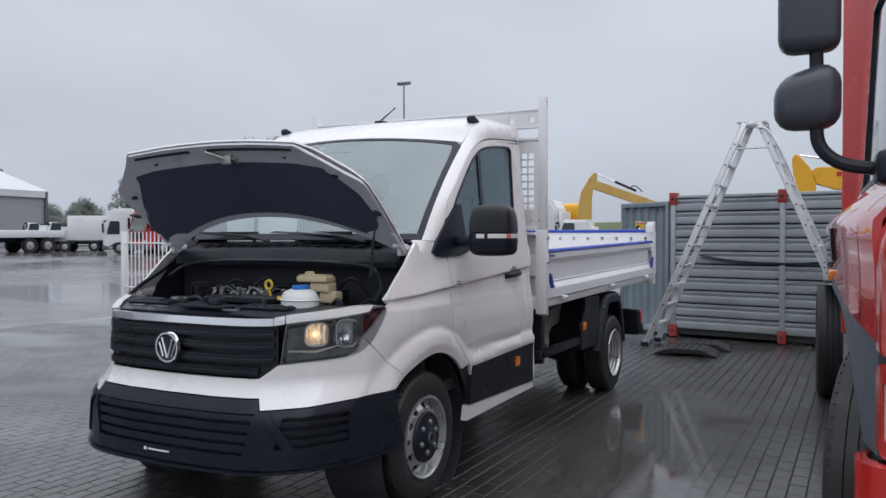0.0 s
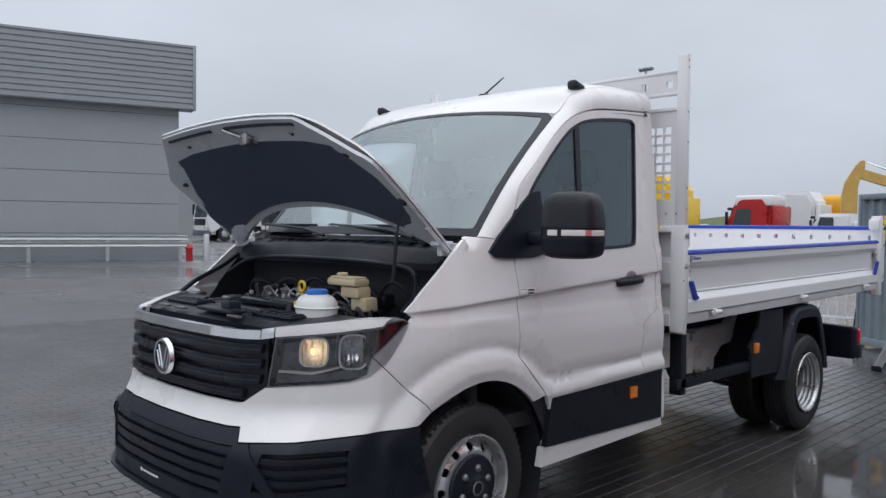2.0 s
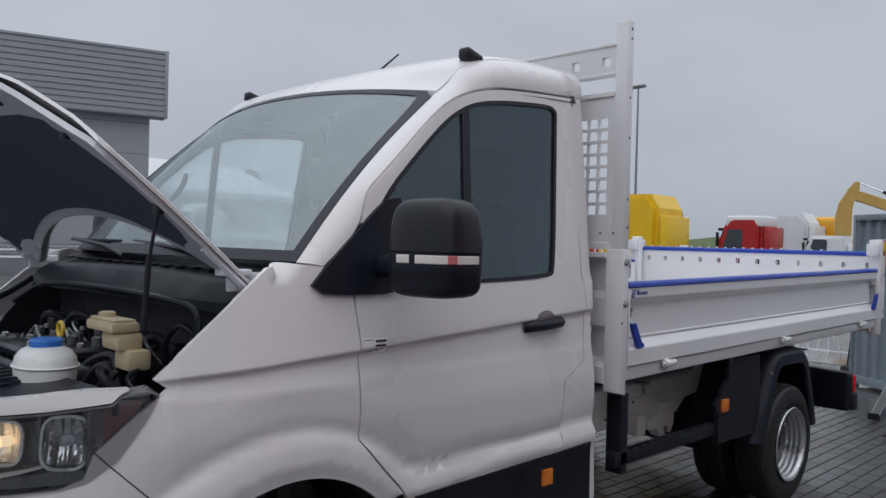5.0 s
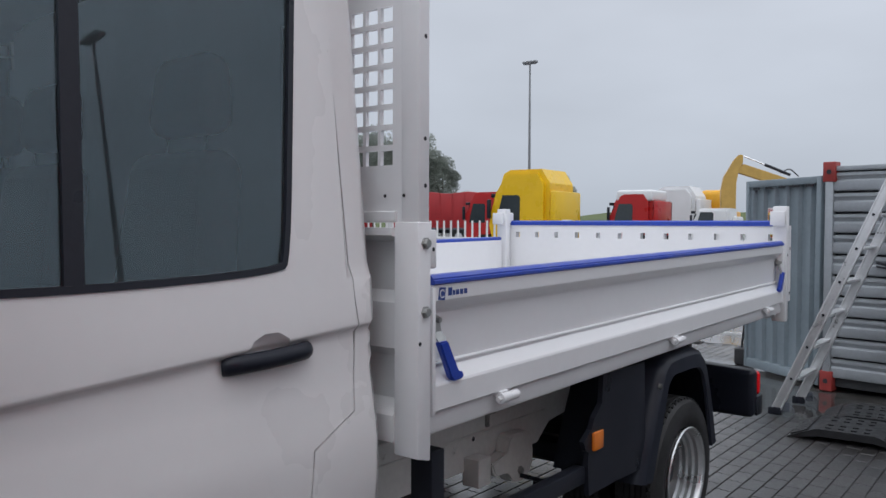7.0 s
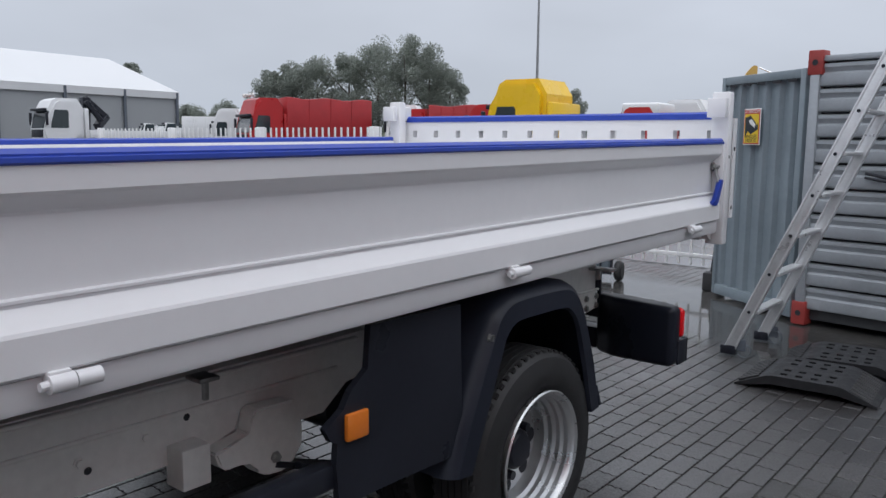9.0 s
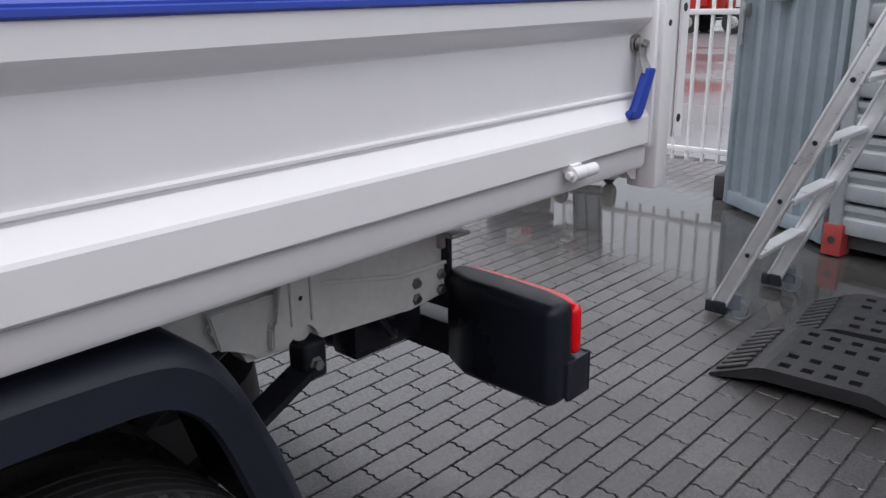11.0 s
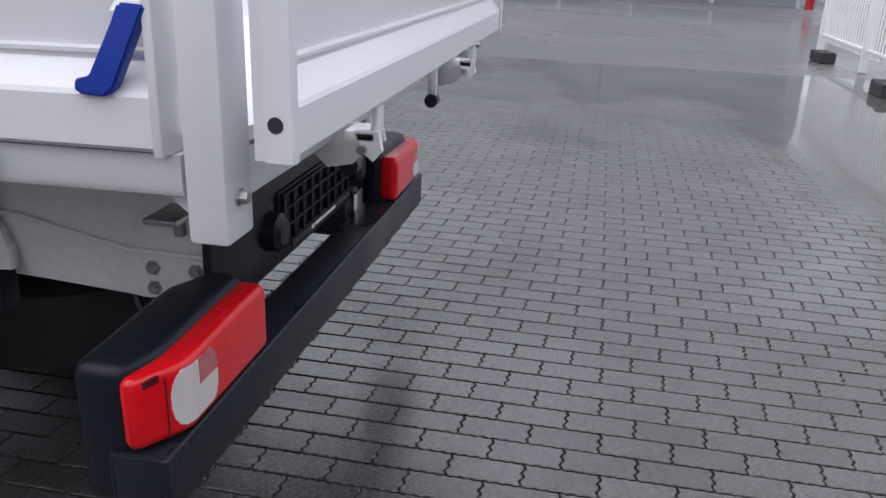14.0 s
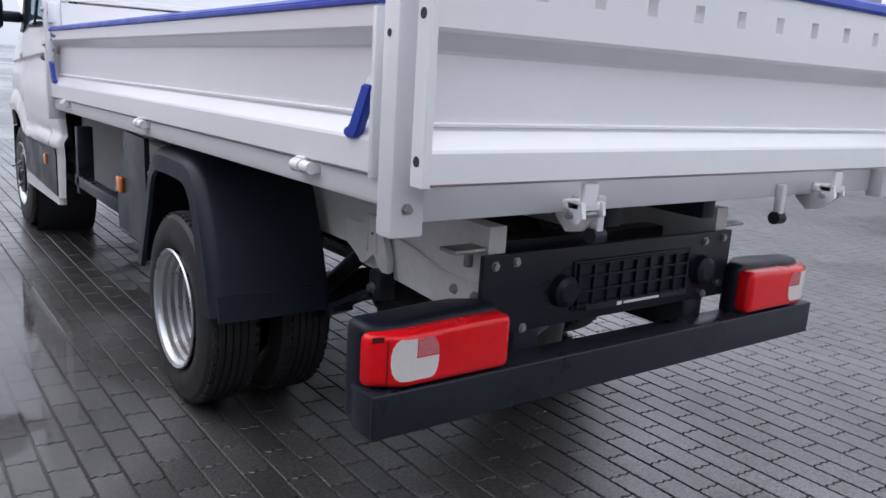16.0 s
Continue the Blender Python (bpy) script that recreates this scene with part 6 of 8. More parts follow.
    pts = [(.56 * sg, 3.86, .47), (.56 * sg, 4.2, .35), (.56 * sg, 4.64, .29), (.56 * sg, 5.0, .40), (.56 * sg, 5.34, .56)]
    for k in range(3):
        sub = arc(pts, 6)[k * 4:len(arc(pts, 6)) - k * 4]
        for a, b2 in zip(sub, sub[1:]):
            up = a - Vector((0, 0, .018 * k)), b2 - Vector((0, 0, .018 * k))
            d = up[1] - up[0]
            rbox(bm, -.038, .038, -.009, .009, 0, d.length + .004, 0, 1, Matrix.Translation(up[0]) @ Matrix((( -1, 0, 0), (0, -d.z / d.length, d.y / d.length), (0, d.y / d.length, d.z / d.length))).to_4x4())
    part("leaf_spring", bm, BLACK, truck)
    bm = nb()
    rod(bm, (.44 * sg, 4.75, .40), (.50 * sg, 5.30, .75), .03, .03, 12)
    part("shock_absorber", bm, BLACK, truck)
    # black side guard and splash panel ahead of the rear wheel
    bm = nb()
    sheet([(3.715, .70), (3.735, .665), (3.755, .655), (3.75, .60), (3.76, .49), (4.24, .49), (4.22, .93), (3.87, .93), (3.86, .82), (3.80, .775), (3.775, .735)], lambda y, z, d: Vector(((.962 - d + .012 * smooth_step(3.9, 4.2, y)) * sg, y, z)), (), .1, .02, bm)
    gp = part("splash_panel", bm, BLACK, truck, "black splash panel ahead of the rear wheel")
    bm = nb()
    rbox(bm, *sx(.962, .978), 3.775, 3.85, .655, .725, .006)
    part("panel_marker", bm, AMBER, gp, "amber side marker lamp")
    bm = nb()
    rbox(bm, *sx(.90, .95), 2.80, 3.76, .535, .60, .008)
    part("side_guard_bar", bm, BLACK, truck)
    bm = nb()
    rbox(bm, *sx(.87, .95), 2.84, 2.90, .50, .86, .006)
    part("guard_stay", bm, BLACK, truck)
    # mudguard
    bm = nb()
    prev = None
    hub = Vector((0, 4.62, .40))
    for p in arc([(0, 4.155, .43), (0, 4.205, .56), (0, 4.272, .70), (0, 4.345, .84), (0, 4.375, .890), (0, 4.43, .925), (0, 4.50, .934), (0, 4.64, .936), (0, 4.78, .928), (0, 4.845, .900), (0, 4.895, .845), (0, 4.945, .745), (0, 5.0, .61), (0, 5.052, .43)], 3):
        to = (hub - p).normalized()
        ring = [bm.verts.new(((x * sg), p.y + to.y * q, p.z + to.z * q)) for x, q in ((.58, 0), (.955, 0), (.985, .012), (1.0, .032), (1.004, .092), (.990, .098), (.965, .04), (.58, .012))]
        if prev:
            for k in range(8):
                bm.faces.new((prev[k], prev[(k + 1) % 8], ring[(k + 1) % 8], ring[k]))
        else:
            bm.faces.new(ring[::-1])
        prev = ring
    bm.faces.new(prev)
    mg = part("mudguard", bm, GUARD, truck, "black plastic mudguard over the rear wheels")
    bm = nb()
    bolt_head(bm, (.985 * sg, 4.35, .81), .012, "x", .012 * sg)
    part("guard_bolt", bm, ZINC, mg)
    bm = nb()
    sheet([(.585, .42), (.985, .42), (.98, .50), (.60, .50)], lambda x, z, d: Vector((x * sg, 5.056 - .35 * (z - .42) + d, z)), (), .1, .012, bm)
    part("mud_flap", bm, GUARD, mg)
    # lamp box with tail lamp
    bm = nb()
    rbox(bm, *sx(.532, .942), 5.80, 5.925, .385, .672, .030, 5)
    cuts_x(bm, sg, (.56, .60, .64, .70, .78, .82, .85, .88))
    for v in bm.verts:
        if v.co.y < 5.86:
            v.co.y += .045 * smooth_step(.66, .54, abs(v.co.x))
        v.co.y -= .026 * smooth_step(.84, .95, abs(v.co.x)) if v.co.y > 5.86 else 0
        v.co.z -= .012 * smooth_step(.60, .95, abs(v.co.x)) if v.co.z > .6 else 0
    lb = part("tail_lamp_box", bm, PLASTIC, truck, "black tail lamp housing")
    bm = nb()
    rbox(bm, *sx(.534, .950), 5.905, 5.972, .508, .655, .022, 5)
    cuts_x(bm, sg, (.56, .60, .64, .70, .76, .80, .84, .855, .87, .885, .90, .91, .92))
    for v in bm.verts:
        v.co.y -= .046 * smooth_step(.85, .95, abs(v.co.x)) * (1 if v.co.y > 5.93 else .4)
        v.co.z -= .010 * smooth_step(.60, .95, abs(v.co.x)) if v.co.z > .6 else 0
    tl = part("tail_lamp", bm, RED_LENS, lb, "glossy red tail lamp with clear reversing lens")

    def lens_face(x, z, d):
        return Vector((x * sg, 5.9728 - .046 * smooth_step(.85, .95, x) - d, z))
    shift = lambda pts: [(.895 - (.874 - x) * .9, z) for x, z in pts]
    clear = [(.733, .584), (.734, .562), (.738, .546), (.745, .535), (.756, .529), (.85, .528), (.862, .534), (.870, .548), (.874, .570), (.874, .592), (.870, .612), (.862, .626), (.852, .633), (.806, .633), (.806, .584)]
    part("reversing_lens", sheet(shift(clear), lens_face, (), .012, .003), CLEAR_LENS, tl, "milky clear reversing lens")
    part("reflex_patch", sheet(shift([(.733, .587), (.803, .587), (.803, .633), (.752, .633), (.741, .622), (.735, .606)]), lens_face, (), .012, .003), PINK_LENS, tl)
    part("lens_corner", sheet([(.910, .626), (.934, .622), (.934, .636), (.910, .639)], lens_face, (), .01, .003), DARK_RED_GLOSS, tl, "dark red lens corner")
    part("lens_seam", tube(nb(), [lens_face(.902, z, -.0005) for z in (.515, .53, .56, .60, .63)], .0015, 6), DARK_RED_GLOSS, tl)

bm = nb()
rbox(bm, -.948, .948, 5.952, 5.967, .388, .503, .006, 3)
beam = part("rear_bumper_beam", bm, BLACK, truck, "black underrun beam")
part("beam_tray", rbox(nb(), -.948, .948, 5.86, 5.955, .490, .5005, .003), BLACK, beam)
part("beam_back", rbox(nb(), -.948, .948, 5.86, 5.872, .40, .493, .003), BLACK, beam)
part("beam_end", rbox(nb(), .936, .948, 5.865, 5.955, .389, .495, .003), BLACK, beam)
part("beam_end", rbox(nb(), -.948, -.936, 5.865, 5.955, .389, .495, .003), BLACK, beam)
bm = nb()
rbox(bm, -.545, .555, 5.8420, 5.8620, .555, .785, .004)
cp = part("plate_carrier", bm, BLACK, truck, "black plate carrier panel")
for x, z in ((-.50, .76), (-.40, .755), (.515, .755), (.44, .76), (-.50, .60), (.515, .585), (.40, .565), (-.42, .57)):
    part("carrier_bolt", bolt_head(nb(), (x, 5.8620, z), .011, "y", .008), ZINC, cp)
bm = nb()
rbox(bm, -.315, .22, 5.8600, 5.8700, .590, .742, .008)
for k in range(9):
    rbox(bm, -.300 + k * .0625, -.292 + k * .0625, 5.868, 5.881, .600, .736, .002)
for z in (.606, .650, .694, .732):
    rbox(bm, -.305, .21, 5.868, 5.879, z - .004, z + .004, .002)
ph = part("plate_holder", bm, PLASTIC, cp, "empty black plate holder")
bm = nb()
rbox(bm, -.30, .17, 5.8790, 5.8830, .590, .606, 0)
part("holder_strip", bm, BLACK, ph)
bm = nb()
rbox(bm, -.16, .005, 5.8830, 5.8845, .594, .602, 0)
rbox(bm, .015, .035, 5.8830, 5.8845, .592, .604, 0)
part("strip_print", bm, INK_WHITE, ph)
for x in (.26, -.385):
    bm = nb()
    spin(bm, [(0, .05), (.03, .046), (.042, .03), (.044, 0)], (x, 5.8600, .66), "y", 20)
    part("plate_lamp", bm, PLASTIC, cp)
for x in (.38, -.38):
    bm = nb()
    rbox(bm, x - .05, x + .05, 5.60, 5.86, .44, .58, .01)
    part("bumper_bracket", bm, BLACK, truck)
for y in (5.55, 3.92, 2.80):
    part("chassis_cross_member", rbox(nb(), -.47, .47, y, y + .08, .62, .76, .006), BLACK, truck)
bm = nb()
for x in (-.2, .22):
    rbox(bm, x - .03, x + .03, 2.75, 6.0, .87, .95, .006)
part("tipper_subframe", bm, BLACK, truck)
bm = nb()
rod(bm, (.15, 5.62, .52), (.35, 5.70, .50), .085, .085, 20)
rod(bm, (.05, 5.3, .62), (.30, 5.66, .56), .03)
part("exhaust_silencer", bm, BLACK, truck)
bm = nb()
tube(bm, arc([(.40, 5.55, .64), (.47, 5.62, .60), (.50, 5.67, .52), (.46, 5.72, .50)], 6), .012, 8)
tube(bm, arc([(.38, 5.50, .62), (.44, 5.60, .58), (.48, 5.70, .55)], 6), .008, 8)
part("lamp_cable", bm, BLACK, truck)
bm = nb()
rod(bm, (0, 3.2, .62), (0, 4.3, .66), .06, .05, 16)
part("tipping_ram", bm, BLACK, truck)
bm = nb()
rod(bm, (0.1, 1.2, .42), (0.1, 4.55, .44), .045)
part("propshaft", bm, BLACK, truck)
bm = nb()
rbox(bm, -.78, .78, .75, 2.5, .38, .56, .05)
part("underbody", bm, DARK, truck)


def yard_height(x, y):
    """The yard rises gently away from the truck."""
    return 0.013 * max(0.0, min(120.0, math.hypot(x - 0.5, y - 4)) - 18)


# ---- things beside the truck ----
def turn(rz, at=(0, 0, 0)):
    return pose(*at, 0, 0, rz)


def corrugated(x0, x1, z0, z1, y, pitch, depth, bm=None):
    """A sheet with upright trapezoid ribs, seen from -y."""
    bm = nb() if bm is None else bm
    n = max(1, round((x1 - x0) / pitch))
    p = (x1 - x0) / n
    line = []
    for k in range(n):
        a = x0 + k * p
        line += [(a, y), (a + .30 * p, y), (a + .42 * p, y + depth), (a + .88 * p, y + depth)]
    line.append((x1, y))
    lo = [bm.verts.new((a, b, z0)) for a, b in line]
    hi = [bm.verts.new((a, b, z1)) for a, b in line]
    for i in range(len(line) - 1):
        bm.faces.new((lo[i], lo[i + 1], hi[i + 1], hi[i]))
    return bm


def corner_casting(bm, x, y, z):
    rbox(bm, x - .055, x + .055, y - .05, y + .07, z - .09, z + .09, .008)
    return bm


# slatted steel container
cont = thing("slatted_container", "grey galvanised container with ribbed slats and red corner castings", "container", at=(.63, 8.90, 0), rz=-9)
W_C, H_C = 4.6, 2.03
for k in range(10):
    z0, z1 = .12 + k * .186, .12 + (k + 1) * .186
    bm = extrude(nb(), [(.0, z0 + .012), (-.020, z0 + .018), (-.026, z0 + .034), (-.022, z0 + .10), (-.004, z0 + .115), (-.010, z0 + .135), (-.022, z0 + .150), (-.022, z1 - .012), (0, z1 - .004), (.03, z1 - .004), (.03, z0 + .012)], .07, W_C, "x")
    part("slat", bm, GALV, cont)
bm = nb()
rbox(bm, .02, W_C, .032, 2.3, .05, 2.0, .0)
part("container_body", bm, GAP_SHADE, cont)
bm = nb()
rbox(bm, .0, W_C + .05, -.03, 2.3, 1.985, 2.03, .008)
part("roof_rail", bm, GALV, cont)
for x in (.045, 1.53, 3.03, 4.55):
    bm = nb()
    rbox(bm, x - .035, x + .035, -.045, .05, .02, 2.02, .008)
    part("container_post", bm, GALV, cont)
    for z in (.10, 1.98):
        part("corner_casting", corner_casting(nb(), x, 0, z), CONT_RED, cont, "rust red corner casting")
        # The casting's opening is only a dark disc painted as shade.
        part("casting_hole", spin(nb(), [(0, .022), (.002, 0)], (x, -.054, z), "y", 12), DARK, cont)
bm = nb()
tube(bm, arc([(.45, -.04, 1.18), (.8, -.045, 1.12), (1.3, -.05, 1.09), (1.9, -.045, 1.10), (2.5, -.04, 1.20)], 8), .012, 7)
tube(bm, arc([(.45, -.045, 1.15), (.9, -.05, 1.085), (1.4, -.05, 1.075), (2.0, -.045, 1.09), (2.5, -.04, 1.16)], 8), .009, 7)
cable = finish("cable", bm, BLACK)
cable.matrix_basis = turn(-9, (.63, 8.90, 0))
tagged(cable, "black cable slung along the slatted container", "cable")

# ribbed container, turned a little
blue = thing("ribbed_container", "blue grey ribbed steel container standing on wet paving", "container", at=(-.262, 9.60, 0), rz=-36.2)
bm = corrugated(.02, 1.02, .10, 1.90, .0, .172, .036)
part("ribbed_wall", bm, CONT_BLUE, blue)
bm = nb()
rbox(bm, 0, 1.06, .04, 2.4, .04, 1.93, .01)
part("container_body", bm, CONT_BLUE, blue)
bm = nb()
rbox(bm, -.01, 1.06, -.02, .06, 1.885, 1.955, .008)
rbox(bm, -.01, 1.06, -.02, .06, .03, .12, .008)
rbox(bm, -.015, .03, -.025, .05, .03, 1.955, .008)
rbox(bm, 1.0, 1.06, -.025, .05, .03, 1.955, .008)
part("wall_frame", bm, CONT_BLUE, blue)
# Slots are dark strips on the frame, shade painted without an opening.
for k in range(5):
    part("vent_slot", rbox(nb(), .10 + k * .19, .20 + k * .19, -.024, -.02, 1.862, 1.884, 0), DARK, blue)
bm = nb()
rbox(bm, .05, .09, -.05, .0, 1.28, 1.36, .006)
rod(bm, (.07, -.04, 1.30), (.07, -.04, 1.10), .012)
part("door_hasp", bm, ZINC, blue)

sign = thing("warning_sign", "yellow blind spot warning sign with red border on the ribbed container", "sign", at=(-.262, 9.60, 0), rz=-36.2)
SY = -.028
part("sign_plate", rbox(nb(), .335, .555, SY, SY + .006, 1.372, 1.672, .002), LABEL, sign)
part("sign_border", rbox(nb(), .343, .547, SY - .002, SY, 1.380, 1.664, 0), mat("sign_red", (0.55, .05, .04), .4, vary=.05, bump=0), sign)
part("sign_field", rbox(nb(), .353, .537, SY - .004, SY - .002, 1.390, 1.628, 0), mat("sign_yellow", (.80, .56, .03), .4, vary=.05, bump=0), sign)
bm = extrude(nb(), [(.36, 1.60), (.43, 1.615), (.50, 1.555), (.52, 1.53), (.53, 1.56), (.53, 1.50), (.44, 1.46), (.40, 1.49), (.365, 1.44)], SY - .006, SY - .004, "y")
part("sign_pictogram", bm, INK, sign)
bm = extrude(nb(), [(.41, 1.575), (.45, 1.585), (.50, 1.54), (.49, 1.515), (.43, 1.545)], SY - .0075, SY - .006, "y")
part("sign_lorry_shape", bm, INK_WHITE, sign)


def lettering(text, size, material, parent, at):
    """Words in the built-in font, upright, read from -y."""
    cu = bpy.data.curves.new("lettering", "FONT")
    cu.body, cu.size, cu.extrude, cu.align_x = text, size, 0.0006, "CENTER"
    tmp = new("lettering", cu)
    bpy.context.view_layer.update()
    me = bpy.data.meshes.new_from_object(tmp.evaluated_get(bpy.context.evaluated_depsgraph_get()))
    bpy.data.objects.remove(tmp)
    me.materials.clear()
    me.materials.append(material)
    me.transform(pose(*at, 90, 0, 0))
    ob = new("lettering", me)
    ob.parent = parent
    return ob


lettering("ATTENTION", .034, INK_WHITE, sign, (.445, SY - .003, 1.636))
lettering("ANGLES", .042, INK, sign, (.445, SY - .005, 1.428))
lettering("MORTS", .042, INK, sign, (.445, SY - .005, 1.395))

# aluminium stepladder
lad = thing("stepladder", "tall aluminium double stepladder on small castors", "ladder")
APEX, FOOT_L, FOOT_R = Vector((1.86, 8.02, 2.86)), Vector((.60, 7.90, .05)), Vector((3.12, 8.10, .05))
HW_L = Vector((.02, .23, 0))
for foot, off in ((FOOT_L, -.09), (FOOT_R, .09)):
    top = APEX + Vector((off, 0, 0))
    d = (top - foot).normalized()
    for sgn in (-1, 1):
        a, b = foot + HW_L * sgn * 1.15, top + HW_L * sgn * .85
        m = Matrix.Translation((a + b) / 2) @ (b - a).to_track_quat("Z", "Y").to_matrix().to_4x4()
        bm = nb()
        ln = (b - a).length
        rbox(bm, -.034, .034, -.014, .014, -ln / 2, ln / 2, .006, 2)
        for q in (-.030, .030):
            rbox(bm, q - .007, q + .007, -.019, .019, -ln / 2, ln / 2, .003, 1)
        ax = m.to_3x3()
        want = Vector((d.z, 0, -d.x))
        ang = math.atan2((ax @ Vector((0, 1, 0))).dot(want), (ax @ Vector((1, 0, 0))).dot(want))
        bm.transform(m @ Matrix.Rotation(ang, 4, "Z"))
        st = part("stringer", bm, ALU, lad)
        for k in range(1, 11):
            p = a + (b - a) * (k / 11)
            part("rung_end", spin(nb(), [(-.021, .011), (-.024, .009), (-.024, 0)], p, "y", 10), BLACK, st)
        bm = nb()
        rbox(bm, -.05, .05, -.022, .022, -.04, .02, .008, 2, Matrix.Translation(a + Vector((-.01, 0, 0))))
        part("ladder_shoe", bm, BLACK, st)
        bm = nb()
        spin(bm, [(-.012, .045), (.012, .045)], a + Vector((.085, -.01 * sgn, -.005)), "y", 18)
        rbox(bm, .0, .10, -.006, .006, -.01, .07, .004, 1, Matrix.Translation(a))
        part("castor", bm, LORRY_GREY, st)
    for k in range(1, 11):
        p, w = foot + (top - foot) * (k / 11), 1.15 - .3 * k / 11
        bm = nb()
        rbox(bm, -.035, .035, -.23 * w, .23 * w, -.012, .012, .004, 1, Matrix.Translation(p))
        part("rung", bm, ALU, lad)
bm = nb()
rbox(bm, 1.70, 1.97, 7.84, 8.20, 2.84, 2.875, .01)
rbox(bm, 1.66, 1.80, 7.84, 8.20, 2.872, 2.895, .008)
rbox(bm, 1.87, 2.01, 7.84, 8.20, 2.872, 2.895, .008)
part("top_plate", bm, ALU, lad)
bm = nb()
tube(bm, arc([(1.90, 7.80, 2.80), (2.02, 7.79, 2.77), (2.16, 7.79, 2.55), (2.34, 7.80, 2.12)], 6), .012, 8)
rod(bm, (1.62, 7.82, 2.55), (2.06, 7.82, 2.55), .012)
part("spreader", bm, ALU, lad)


# plastic kerb ramps
def kerb_ramp(at, rz):
    rp = thing("kerb_ramp", "black recycled plastic vehicle ramp lying on wet paving", "ramp", "ramps before the container", at, rz)
    bm = nb()
    L, W = .74, .50
    prof = [(0, .012), (.17, .082), (.20, .088), (.54, .088), (.57, .082), (L, .012)]
    xsr = sorted(set([p[0] for p in prof] + [.23, .27, .31, .35, .39, .43, .47, .51]))
    ysr = [0, .05, .09, .15, .19, .25, .31, .35, .41, .45, W]
    top, bot = {}, {}
    for i, x in enumerate(xsr):
        for j, y in enumerate(ysr):
            z = interp(x, [p[0] for p in prof], [p[1] for p in prof])
            top[i, j] = bm.verts.new((x, y, z))
            bot[i, j] = bm.verts.new((x, y, max(0.0, z - .05) if .15 < x < .6 else 0.0))
    for i in range(len(xsr) - 1):
        for j in range(len(ysr) - 1):
            slot = .22 < xsr[i] < .5 and i % 2 == 1 and j in (1, 3, 6, 8)
            ring = [(i, j), (i + 1, j), (i + 1, j + 1), (i, j + 1)]
            if slot:
                for p, q in zip(ring, ring[1:] + ring[:1]):
                    bm.faces.new((top[p], top[q], bot[q], bot[p]))
            else:
                bm.faces.new([top[p] for p in ring])
            bm.faces.new([bot[p] for p in ring[::-1]])
    ni, nj = len(xsr) - 1, len(ysr) - 1
    rim = [(i, 0) for i in range(ni + 1)] + [(ni, j) for j in range(1, nj + 1)] + [(i, nj) for i in range(ni - 1, -1, -1)] + [(0, j) for j in range(nj - 1, 0, -1)]
    for p, q in zip(rim, rim[1:] + rim[:1]):
        bm.faces.new((top[p], top[q], bot[q], bot[p]))
    part("ramp_body", bm, RAMP_RUBBER, rp, smooth=False)
    for k in range(9):
        for x0 in (.02, .60):
            y = .03 + k * .053
            part("tread_rib", rbox(nb(), -.005, .115, 0, .026, -.002, .010, .003, 1, pose(x0, y, .022 if x0 < .3 else .066, 0, -22 if x0 < .3 else 24, 0)), RAMP_RUBBER, rp)
    return rp


kerb_ramp((.82, 7.02, 0), 3)
kerb_ramp((.90, 7.56, 0), 6)


# white picket fence
def fence_panel():
    fp = thing("fence_panel", "white painted steel picket fence panel with open gaps", "fence", "white fence along the yard")
    L = 2.34
    bm = nb()
    rbox(bm, -.05, .05, -.05, .05, 0, 1.56, .01)
    part("fence_post", bm, FENCE_WHITE, fp)
    for z in (.29, 1.30):
        part("fence_rail", rbox(nb(), .05, L - .05, -.018, .018, z - .02, z + .02, .004), FENCE_WHITE, fp)
    one = None
    for k in range(18):
        x = .117 + k * .124
        if one is None:
            one = part("picket", rbox(nb(), -.012, .012, -.012, .012, .20, 1.55, .004, 1), FENCE_WHITE, fp)
            one.location.x = x
        else:
            c = new("picket", one.data)
            c.parent, c.location = fp, (x, 0, 0)
    return fp


first = fence_panel()
first.matrix_basis = pose(-12.0, 10.02, 0, 0, 0, 0)
for k in range(1, 5):
    copy_thing(first, pose(-12.0 + 2.34 * k, 10.02, 0, 0, 0, 0))

# rubber blocks, scoop and rods
for i, (x, y, w, rz) in enumerate(((-10.80, 9.78, .50, 4), (-7.62, 9.70, .56, -4), (-6.38, 9.90, .54, -8))):
    blk = thing("foot_block", "black recycled foot block on wet paving", "block", "foot blocks", (x, y, 0), rz)
    bm = extrude(nb(), [(-w / 2, 0), (-w / 2 + .01, .145), (-w * .22, .155), (-w * .16, .125), (w * .16, .125), (w * .22, .155), (w / 2 - .01, .145), (w / 2, 0)], -.11, .11, "y")
    bmesh.ops.bevel(bm, geom=bm.edges[:], offset=.008, segments=2, affect="EDGES")
    part("block_body", bm, CONCRETE_DARK, blk)
    # Dark strips on the block's face paint shaded slots.
    for q in (-.12, .02, .13):
        part("block_slot", rbox(nb(), q - .02, q + .02, -.113, -.108, .04, .095, 0), DARK, blk)
for x, y, hgt, n in ((-3.97, 9.56, 1.20, 2), (-.36, 9.85, 1.12, 1)):
    stn = thing("rod_stand", "thin dark rod standing in a black block", "stand", at=(x, y, 0))
    part("stand_block", rbox(nb(), -.085, .085, -.085, .085, 0, .175, .015), CONCRETE_DARK, stn)
    for k in range(n):
        part("rod", rod(nb(), (-.03 + .05 * k, 0, .18), (.06 + .03 * k, .02, hgt - .35 * k), .011), BLACK, stn)
    part("rod_clip", rbox(nb(), .0, .06, -.03, .03, .70, .74, .006), BLACK, stn)
scoop = thing("scoop", "worn pale grey shovel lying on the wet paving", "shovel", at=(-5.53, 9.64, 0), rz=130)
